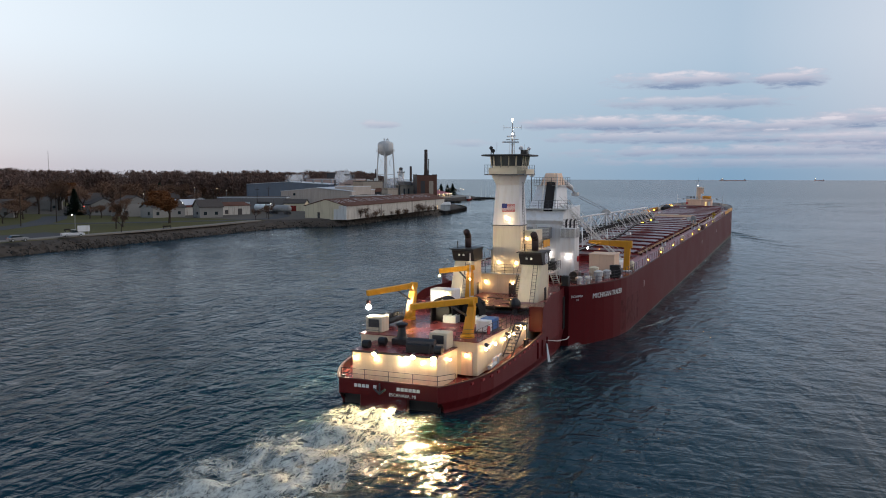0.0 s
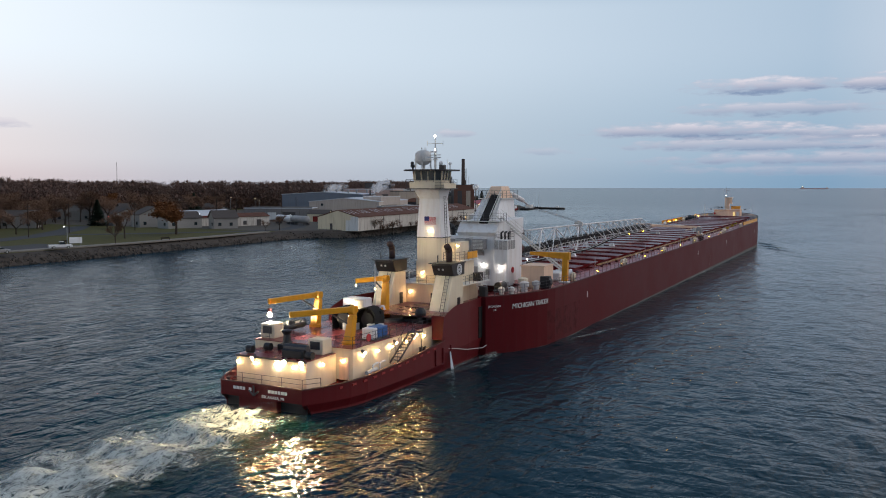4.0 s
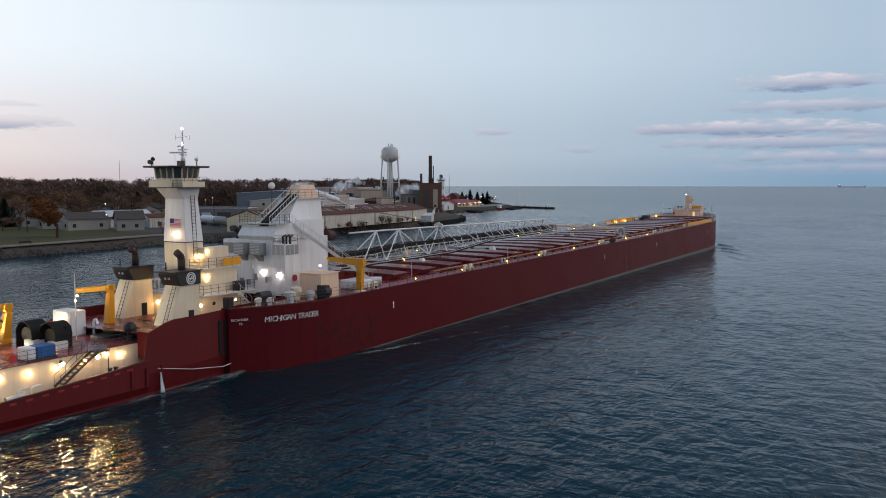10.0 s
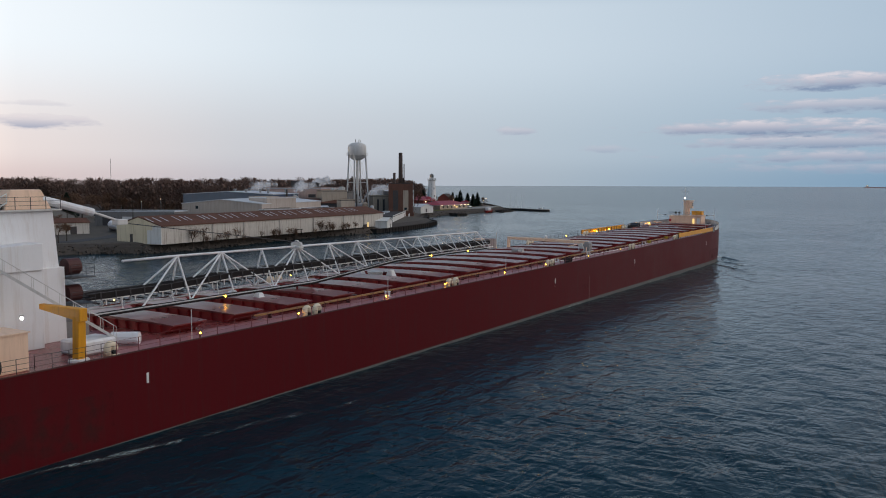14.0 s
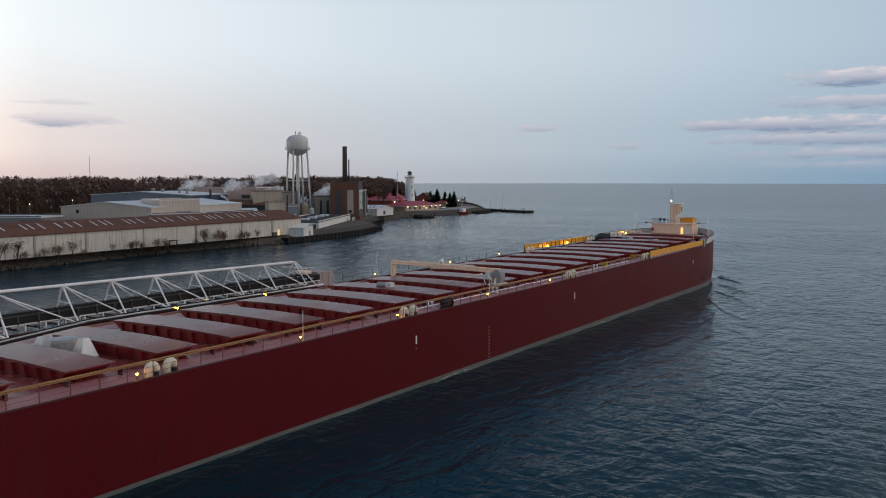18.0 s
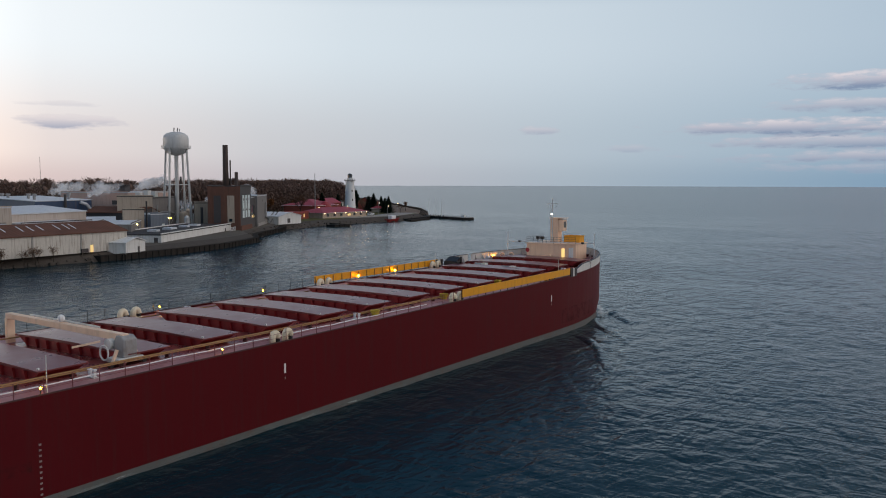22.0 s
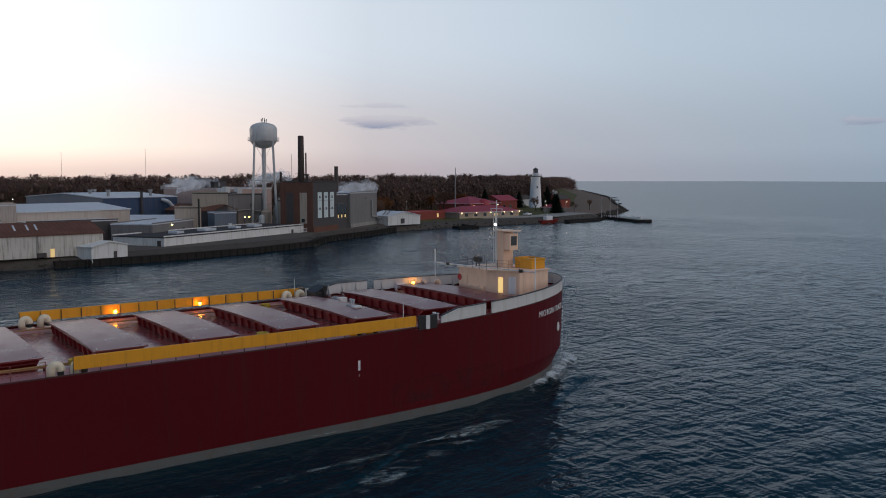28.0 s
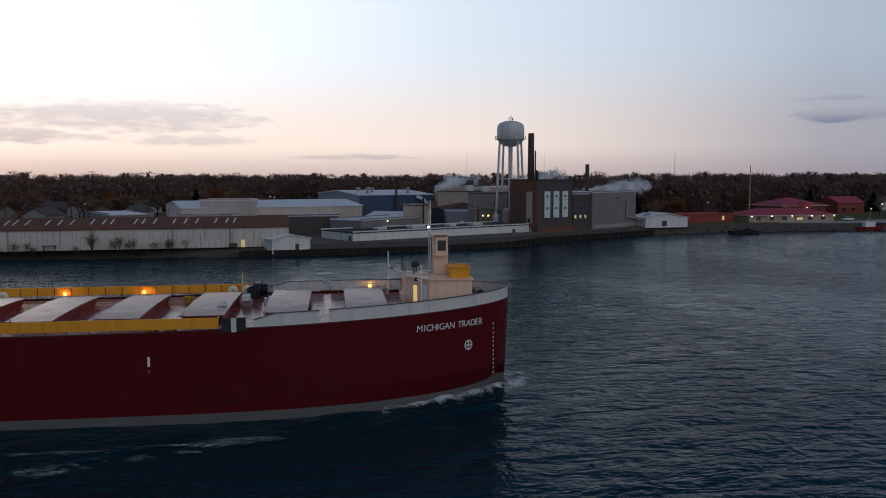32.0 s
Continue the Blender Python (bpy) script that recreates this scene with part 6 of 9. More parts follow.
def build_tug_gear():
    z = UP + 0.06
    c1 = knuckle_crane(-4.5, -16.2, z, (-4.2, -16.0, 8.0), (-6.5, -21.0, 7.75), "yellow knuckle crane on the upper deck")
    knuckle_crane(3.9, -22.8, z, (4.2, -22.5, 7.9), (0.2, -26.5, 7.65), "yellow knuckle crane on the upper deck")
    knuckle_crane(-1.8, -7.2, z, (-1.8, -6.9, 8.9), (-4.6, -8.6, 8.6), "yellow knuckle crane by the funnel")
    part("hook_line", Shape().rod((-6.45, -20.9, 7.5), (-6.45, -20.9, 6.7), 0.03, n=4), STEEL, c1)
    part("hook_block", Shape().box(-6.6, -6.3, -21.05, -20.75, 6.75, 7.1), DARKRED, c1)
    part("flood_globe", Shape().ball((-6.45, -20.9, 6.45), 0.22, 6), LAMP_CRANE, c1, "dazzling white floodlight hung from the crane")
    lamp(tug, (-4.6, -8.5, 8.1), LAMP_WARM, 0.1)
    # two black reel hoods
    for x, y in ((1.5, -15.4), (-1.0, -15.9)):
        arch = [(x + 1.15 * math.cos(a), z + 1.15 + 1.15 * math.sin(a)) for a in [i * math.pi / 12 for i in range(13)]]
        inner = [(x + (px_ - x) * 0.9, z + 1.15 + (pz_ - z - 1.15) * 0.9) for px_, pz_ in arch][::-1]
        r = part("reel_hood", Shape().loft([[(ax, yy, az) for ax, az in arch] + [(bx, yy, bz) for bx, bz in inner] for yy in (y - 0.8, y + 0.9)]), RUBBER, tug, "black arched hood over a hose reel")
        part("reel_box", Shape().box(x - 1.1, x + 1.1, y + 0.3, y + 0.85, z, z + 1.9), RUBBER, r)
        part("reel_cheek", Shape().box(x - 1.12, x - 1.02, y - 0.78, y + 0.88, z, z + 1.16).box(x + 1.02, x + 1.12, y - 0.78, y + 0.88, z, z + 1.16), RUBBER, r)
        part("reel_base", Shape().box(x + 0.2, x + 1.5, y - 0.9, y + 0.2, z, z + 0.7), PALE, r, bevel=0.03)
        part("drum", Shape().rod((x, y - 0.5, z + 1.05), (x, y + 0.3, z + 1.05), 0.7, n=14), RUBBER, r)
    cab = part("deck_locker", Shape().box(-4.4, -1.8, -11.4, -9.7, z, z + 2.35), WHITE, tug, "white deck locker box", bevel=0.08)
    part("vent_bend", Shape().tube([(-0.9, -9.6, z), (-0.9, -9.6, z + 1.2), (-0.75, -9.6, z + 1.45), (-0.45, -9.6, z + 1.5), (-0.3, -9.6, z + 1.1)], 0.12, 7), WHITE, tug)
    part("signal_pole", Shape().rod((0.2, -12.3, z), (0.2, -12.3, 10.9), 0.05, n=6), PALE, tug, "thin white signal pole")
    lamp(tug, (0.2, -12.3, 8.4), LAMP_WARM, 0.08)
    lamp(tug, (-2.7, -11.6, z + 1.9), LAMP_WARM, 0.11)
    # blue and white totes in a rack
    rack = part("tote_rack", Shape().box(3.7, 5.2, -20.6, -17.8, z, z + 0.12), STEEL, tug, "steel rack of blue and white totes")
    for y, mat in ((-20.1, WHITE), (-19.1, BLUE), (-18.3, BLUE)):
        part("tote", Shape().box(3.85, 5.05, y - 0.42, y + 0.42, z + 0.12, z + 1.1), mat, rack, bevel=0.05)
    # air-handling units and the towing winch
    for x, y in ((-4.5, -23.0), (2.5, -25.2)):
        zz = z if y > -24 else 4.22
        u = part("air_unit", Shape().box(x - 0.8, x + 0.8, y - 0.7, y + 0.7, zz, zz + 1.35), CREAM, tug, "cream air conditioning unit", bevel=0.06)
        part("grille", Shape().box(x - 0.5, x + 0.5, y - 0.75, y - 0.7, zz + 0.45, zz + 1.15), STEEL, u)
    zz = 4.22
    w = part("tow_winch", Shape().box(-1.9, -0.4, -25.6, -24.6, zz, zz + 0.5), BLACK, tug, "black towing capstan", bevel=0.05)
    part("capstan_head", Shape().lathe((-1.15, -25.1, zz + 0.5), [(0.5, 0), (0.4, 0.25), (0.3, 0.9), (0.5, 1.15), (0.55, 1.25), (0.2, 1.35)], 14), BLACK, w)
    m = part("deck_machine", Shape().box(0.6, 2.8, -28.2, -26.9, zz, zz + 0.75), BLACK, tug, "dark towing machinery on the stern roof", bevel=0.08)
    part("drum", Shape().rod((0.5, -27.5, zz + 0.8), (2.9, -27.5, zz + 0.8), 0.32, n=10), STEEL, m)
    for x, y in ((-3.3, -27.8), (3.2, -27.9), (-2.6, -26.2)):
        part("fairlead_roller", Shape().rod((x - 0.1, y, zz + 0.35), (x + 0.5, y, zz + 0.35), 0.34, n=12), BLACK, tug)
    # small dark inflatable boat
    boat = part("inflatable_boat", Shape().tube([(-4.3, -21.6, z + 0.55), (-4.3, -18.4, z + 0.55), (-4.9, -17.5, z + 0.75), (-5.5, -18.4, z + 0.55), (-5.5, -21.6, z + 0.55)], 0.27, 8), BLACK, tug, "dark grey inflatable boat on the deck", smooth=True)
    part("boat_floor", Shape().box(-5.4, -4.4, -21.5, -18.2, z + 0.35, z + 0.45), STEEL, boat)
    part("outboard", Shape().box(-5.1, -4.7, -22.1, -21.6, z + 0.4, z + 1.2), BLACK, boat, bevel=0.05)
    part("console", Shape().box(-5.1, -4.7, -20.2, -19.6, z + 0.4, z + 1.1), STEEL, boat)
    for x, y, s in ((1.0, -10.0, 1.3), (2.6, -8.4, 1.4), (0.2, -5.2, 1.5)):
        h = part("skylight", Shape().box(x - s * 0.7, x + s * 0.7, y - s * 0.6, y + s * 0.6, z, z + 0.25), STEEL, tug, "dark open engine skylight")
        part("lid", Shape().block((x, y + s * 0.5, z + 0.5), (s * 1.2, 0.06, 0.7), 0, 30), BLACK, h)
    part("vent_cowl", Shape().rod((3.9, -9.4, z), (3.9, -9.4, z + 0.7), 0.3, n=10).ball((3.9, -9.4, z + 1.0), 0.6, 8), BLACK, tug, "black ventilation cowl")
    part("life_ring", Shape().rod((5.5, -22.0, z + 0.6), (5.58, -22.0, z + 0.6), 0.35, n=14), FLAGRED, tug)


build_tug_gear()


def build_funnel(s):
    """A raked cream funnel with a black top and a bent exhaust."""
    x0, x1 = (2.9, 5.35) if s > 0 else (-5.05, -2.6)
    y = 0.0 if s > 0 else 1.2
    z = UP + 0.06
    f = part("funnel", Shape().prism_x([(-6.3 + y, z), (-1.9 + y, z), (-2.1 + y, 9.2), (-4.5 + y, 9.2)], x0 + 0.1, x1 - 0.1), CREAM, tug, "raked cream funnel with a black cap and curved exhaust", bevel=0.12)
    part("funnel_cap", Shape().prism_x([(-4.6 + y, 9.2), (-2.0 + y, 9.2), (-1.95 + y, 10.5), (-5.0 + y, 10.5), (-5.2 + y, 10.35)], x0, x1), BLACK, f, bevel=0.05)
    part("cap_lip", Shape().box(x0 - 0.12, x1 + 0.12, -5.6 + y, -1.85 + y, 10.5, 10.6), BLACK, f)
    xc = (x0 + x1) / 2
    part("exhaust", Shape().tube([(xc, -3.3 + y, 10.5), (xc, -3.3 + y, 11.7), (xc, -3.45 + y, 12.0), (xc, -3.9 + y, 12.35)], 0.36, 10), surface("sooty_exhaust", (0.035, 0.018, 0.016), 0.7), f, smooth=True)
    part("pipe", Shape().rod((x0 + 0.5, -4.6 + y, 10.5), (x0 + 0.5, -4.6 + y, 11.4), 0.07, n=6), BLACK, f)
    if s > 0:
        ring = Shape()
        for r in (0.55, 0.36):
            for i in range(18):
                a, b = (2 * math.pi * k / 18 for k in (i, i + 1))
                ring.beam((x1 + 0.02, -3.3 + r * math.cos(a), 9.85 + r * math.sin(a)), (x1 + 0.02, -3.3 + r * math.cos(b), 9.85 + r * math.sin(b)), 0.06, 0.09)
        ring.beam((x1 + 0.02, -3.5, 9.85), (x1 + 0.02, -3.1, 9.85), 0.06, 0.12).beam((x1 + 0.02, -3.4, 9.7), (x1 + 0.02, -3.2, 10.0), 0.06, 0.1)
        part("emblem", ring, WHITE, f, "white round emblem")
    for k in (-0.4, 0.1):
        part("port_light", Shape().box(xc + k - 0.09, xc + k + 0.09, -5.05 + y, -4.9 + y, 9.8, 10.0), PALE, f)
    ladder(f, (xc + 0.5, -6.4 + y, z), (xc + 0.5, -4.7 + y, 9.2), 0.45, STEEL)
    part("door", Shape().prism_x([(-3.6 + y, z + 0.3), (-2.9 + y, z + 0.3), (-2.9 + y, z + 2.0), (-3.6 + y, z + 2.0)], x1 - 0.12, x1 - 0.06), BLACK, f, bevel=0.02)


build_funnel(1)
build_funnel(-1)


def build_tower():
    z = UP + 0.06
    fore = part("fore_house", Shape().box(-3.2, 3.0, -0.6, 6.5, z, 7.6), CREAM, tug, "cream fore deckhouse with rails and lamps", bevel=0.04)
    part("boat_deck", Shape().box(-4.6, 4.4, -0.8, 6.8, 7.6, 7.72), PALE, tug)
    mid = part("mid_house", Shape().box(-2.0, 2.9, 0.2, 5.6, 7.72, 10.2), CREAM, tug, "cream middle deckhouse", bevel=0.04)
    part("bridge_deck", Shape().box(-2.3, 3.3, -0.1, 5.9, 10.2, 10.32), PALE, tug)
    part("upper_room", Shape().box(1.6, 2.7, 1.2, 4.6, 10.32, 12.4), CREAM, tug, bevel=0.04)
    railing(tug, [(-4.5, 6.7, 7.72), (-4.5, -0.7, 7.72), (4.3, -0.7, 7.72), (4.3, 6.7, 7.72)], 1.0, 1.1, STEEL, 3, 0.02, 0.028)
    railing(tug, [(1.7, 0.0, 10.32), (3.2, 0.0, 10.32), (3.2, 5.8, 10.32)], 1.0, 1.1, STEEL, 3, 0.02, 0.028)
    part("bulwark_panel", Shape().box(3.2, 3.26, 3.2, 5.8, 10.4, 11.2), YELLOW, tug)
    shaft = part("pilot_tower", Shape().loft([[(-1.75, -0.1, z), (1.65, -0.1, z), (1.65, 2.4, z), (-1.75, 2.4, z)], [(-1.6, -0.25, 13.0), (1.55, -0.25, 13.0), (1.55, 2.1, 13.0), (-1.6, 2.1, 13.0)]]), CREAM, tug, "tall tapering pilot tower, cream below and white above", bevel=0.05)
    part("upper_shaft", Shape().loft([[(-1.62, -0.27, 13.0), (1.57, -0.27, 13.0), (1.57, 2.12, 13.0), (-1.62, 2.12, 13.0)], [(-1.3, -0.2, 17.4), (1.35, -0.2, 17.4), (1.35, 1.7, 17.4), (-1.3, 1.7, 17.4)],
                                      [(-1.5, -1.2, 18.5), (1.7, -1.2, 18.5), (1.7, 1.7, 18.5), (-1.5, 1.7, 18.5)]]), WHITE, shaft, "white upper shaft", bevel=0.03)
    part("seam", Shape().box(-1.66, 1.61, -0.31, 2.15, 12.94, 13.04), STEEL, shaft)
    ladder(shaft, (1.62, 1.0, 11.0), (1.42, 0.9, 18.4), 0.5, STEEL, (0, 1, 0))
    # gallery, wheelhouse, windows
    part("gallery", Shape().box(-2.0, 2.5, -2.1, 2.0, 18.5, 18.6), STEEL, tug, "wheelhouse gallery deck")
    part("gallery_side", Shape().box(-1.5, 1.7, -2.1, -2.04, 18.6, 19.3).box(2.44, 2.5, -1.4, 1.6, 18.6, 19.15), CREAM, tug)
    railing(tug, [(2.46, 1.95, 18.6), (2.46, -2.06, 18.6), (-1.96, -2.06, 18.6), (-1.96, 1.95, 18.6)], 1.0, 0.9, STEEL, 3, 0.02, 0.025)
    oct_ = [(-1.05, -1.55), (1.4, -1.55), (1.95, -0.95), (1.95, 1.1), (1.4, 1.7), (-1.05, 1.7), (-1.55, 1.1), (-1.55, -0.95)]
    wh = part("wheelhouse", Shape().prism(oct_, 18.62, 19.5), CREAM, tug, "cream wheelhouse with dark raked windows", bevel=0.02)
    out = [(x * 1.06 + 0.0, y * 1.07) for x, y in oct_]
    part("window_band", Shape().loft([[(x * 0.985, y * 0.985, 19.5) for x, y in oct_], [(x * 0.985, y * 0.985, 20.55) for x, y in out]]), GLASS, wh, "dark wheelhouse windows")
    mul = Shape()
    for (xa, ya), (xb, yb), (xc, yc), (xd, yd) in zip(oct_, oct_[1:] + oct_[:1], out, out[1:] + out[:1]):
        n = 3 if math.hypot(xb - xa, yb - ya) > 1.2 else 1
        for i in range(n):
            k = i / n
            mul.beam((xa + (xb - xa) * k, ya + (yb - ya) * k, 19.5), (xc + (xd - xc) * k, yc + (yd - yc) * k, 20.55), 0.13, 0.13)
    part("mullion", mul, CREAM, wh)
    roof = part("wheelhouse_roof", Shape().prism([(-1.75, -2.6), (2.1, -2.6), (2.9, -1.7), (2.9, 1.9), (2.1, 2.7), (-1.75, 2.7), (-2.5, 1.9), (-2.5, -1.7)], 20.55, 20.72), BLACK, tug, "dark overhanging wheelhouse roof", bevel=0.03)
    mast = part("radar_mast", Shape().rod((0.2, 0.9, 20.7), (0.2, 0.9, 24.4), 0.11, 0.06, n=8), PALE, tug, "slender white radar mast with crosstrees")
    part("crosstree", Shape().rod((-0.8, 0.9, 23.7), (1.2, 0.9, 23.7), 0.035, n=4).rod((-0.5, 0.9, 22.4), (0.9, 0.9, 22.4), 0.05, n=5).rod((0.2, 0.4, 21.9), (0.2, 1.5, 21.9), 0.05, n=5), PALE, mast)
    for x in (-0.8, 1.2):
        part("aerial", Shape().rod((x, 0.9, 23.4), (x, 0.9, 24.0), 0.02, n=4), PALE, mast)
    part("radar_bar", Shape().block((0.2, 0.3, 22.1), (1.8, 0.18, 0.16), 25), WHITE, mast)
    part("radar_bar", Shape().block((0.2, 0.5, 22.75), (1.3, 0.16, 0.14), -30), WHITE, mast)
    ladder(mast, (0.35, 0.7, 20.8), (0.32, 0.75, 23.2), 0.3, PALE)
    part("mast_light", Shape().ball((0.2, 0.85, 24.55), 0.15, 5), LAMP_MAST, mast, "bright masthead light")
    part("mast_light", Shape().ball((0.28, 0.72, 23.0), 0.09, 5), LAMP_MAST, mast)
    for x, y, r in ((-1.4, -1.6, 0.22), (1.6, -0.4, 0.25), (2.1, 0.9, 0.2)):
        part("dome_stalk", Shape().rod((x, y, 20.7), (x, y, 21.2), 0.05, n=5), STEEL, roof)
        part("dome", Shape().ball((x, y, 21.3 + r * 0.5), r, 6), WHITE if x > 0 else BLACK, roof)
    part("searchlight", Shape().rod((-1.0, -2.1, 21.1), (-0.9, -2.5, 21.1), 0.22, n=10).rod((-0.95, -2.2, 20.7), (-0.95, -2.2, 21.0), 0.06, n=5), BLACK, roof)
    part("speaker_box", Shape().box(2.0, 2.6, -1.6, -1.1, 20.72, 21.2), BLACK, roof)
    for x, h in ((-1.9, 1.5), (-0.4, 1.9), (1.3, 1.2)):
        part("whip_aerial", Shape().rod((x, 1.8, 20.7), (x, 1.8, 20.7 + h), 0.018, n=4), PALE, roof)
    # flag painted on the tower, and the lamp below it
    flag = part("flag", Shape().box(-0.55, 0.95, -0.34, -0.3, 14.5, 15.4), MARK, shaft, "painted striped flag on the tower")
    stripe = Shape()
    for i in range(7):
        stripe.box(-0.55, 0.95, -0.355, -0.34, 14.5 + i * 0.1295, 14.5 + i * 0.1295 + 0.065)
    part("stripe", stripe, FLAGRED, flag)
    part("canton", Shape().box(-0.55, 0.05, -0.365, -0.355, 14.9, 15.4), FLAGBLUE, flag)
    lamp(tug, (0.15, -0.5, 13.75), LAMP_WARM, 0.13, "bright tower lamp")
    for p in ((-0.9, -0.35, 8.9), (1.1, -0.35, 8.9), (1.75, 0.9, 8.9), (3.1, 1.2, 9.4), (2.85, 1.4, 12.0), (1.9, 1.0, 11.5), (3.2, 0.0, 6.6), (-2.2, -0.8, 6.7), (0.9, -0.8, 6.7)):
        lamp(tug, p, LAMP_WARM, 0.11)
    part("door", Shape().box(0.4, 1.2, -0.66, -0.6, z, z + 1.9), BLACK, fore)
    part("port_light", Shape().rod((3.0, 2.0, 6.6), (3.06, 2.0, 6.6), 0.2, n=12), BLACK, fore)
    stairs(tug, (1.9, -3.2, z), (1.9, -0.8, 7.65), 0.7, STEEL, (1, 0, 0))
    stairs(tug, (4.0, 6.2, 5.95), (4.0, 4.2, 7.65), 0.7, PALE, (1, 0, 0))
    part("bin", Shape().box(3.3, 4.2, 4.4, 5.4, 7.72, 8.7), BLACK, tug, "black storage bin", bevel=0.05)
    for x in (-4.0, -3.4, -2.8):
        part("pipe_rack", Shape().tube([(x, 0.0, 7.72), (x, 0.0, 8.9), (x, 2.5, 8.9)], 0.05, 5), WHITE, tug)
    part("fire_monitor", Shape().rod((-4.3, -0.3, 7.72), (-4.3, -0.3, 8.6), 0.09, n=6).rod((-4.3, -0.3, 8.6), (-4.6, -1.3, 9.0), 0.09, n=6), YELLOW, tug, "yellow fire monitor")
    part("mooring_line", Shape().tube([(6.2, -13.2, 2.9), (6.9, -9.5, 2.4), (7.1, -5.0, 1.5), (7.1, -1.0, 1.0), (7.05, 0.1, 1.1)], 0.04, 5), PALE, tug, "slack mooring line to the barge")


build_tower()


def build_transom_marks():
    """The tug's name is a person's: plain bars; the port is lettered."""
    y = -30.36
    for i in range(17):
        x = -2.9 + i * 0.34
        if i in (4, 6, 7, 8, 9, 10):
            continue
        part("name_bar", Shape().box(x, x + 0.26, y, y + 0.03, 1.6, 1.86), MARK, tug)
    anchor = part("stern_anchor", Shape().rod((-0.6, y - 0.1, 1.2), (-0.6, y - 0.1, 2.1), 0.07, n=6), STEEL, tug, "dark stern anchor")
    part("fluke", Shape().rod((-1.1, y - 0.1, 1.65), (-0.6, y - 0.12, 1.25), 0.08, n=5).rod((-0.1, y - 0.1, 1.65), (-0.6, y - 0.12, 1.25), 0.08, n=5), STEEL, anchor)
    lettering("port_name", "ESCANABA, MI", 0.36, pose(0.15, y + 0.02, 1.12, 90, 0, 0), MARK, tug, 0.01)


build_transom_marks()

# a thin jet of cooling water falls from the tug's side
jet = part("water_jet", Shape().loft([[(6.95 + 0.06 * k, -8.7 + d, 1.9 - 0.45 * k) for d in (-0.05 - 0.05 * k, 0.05 + 0.05 * k)] + [(7.05 + 0.09 * k, -8.7, 1.9 - 0.45 * k)] for k in range(5)]), surface("falling_water", (0.7, 0.74, 0.76), 0.3), tug, "thin white jet of cooling water")


# ---------------------------------------------------------------- foam that travels with the tow
def foam_sheet(name, mat, centre, width, rows, cols, label, rise=0.08, parent=None):
    """A low sheet of broken water along a centre line; its thickness fades towards the rim."""
    verts, faces, thick = [], [], []
    for i in range(rows + 1):
        s = i / rows
        cx, cy = centre(s)
        ax, ay = centre(max(0, s - 0.01))
        bx, by = centre(min(1, s + 0.01))
        d = Vector((bx - ax, by - ay)).normalized()
        for j in range(cols + 1):
            u = 2 * j / cols - 1
            w = width(s) * u
            x, y = cx + d.y * w, cy - d.x * w
            h = rise * (1 - u * u) * (0.6 + 0.8 * noise.noise(Vector((x * 0.35, y * 0.35, 3.1))) + 0.5 * noise.noise(Vector((x * 1.1, y * 0.9, 7.7))))
            verts.append((x, y, 0.2 + max(h, 0.0)))
            thick.append(max(0.0, 1 - abs(u) ** 1.5) * min(1.0, s * 12, (1 - s) * 3.0))
    n = cols + 1
    for i in range(rows):
        for j in range(cols):
            faces.append((i * n + j, i * n + j + 1, (i + 1) * n + j + 1, (i + 1) * n + j))
    me = bpy.data.meshes.new(name)
    me.from_pydata(verts, [], faces)
    at = me.attributes.new("thick", "FLOAT", "POINT")
    at.data.foreach_set("value", thick)
    me.materials.append(mat)
    me.polygons.foreach_set("use_smooth", [True] * len(me.polygons))
    return tagged(new(name, me), label, "foam", kind="stuff")


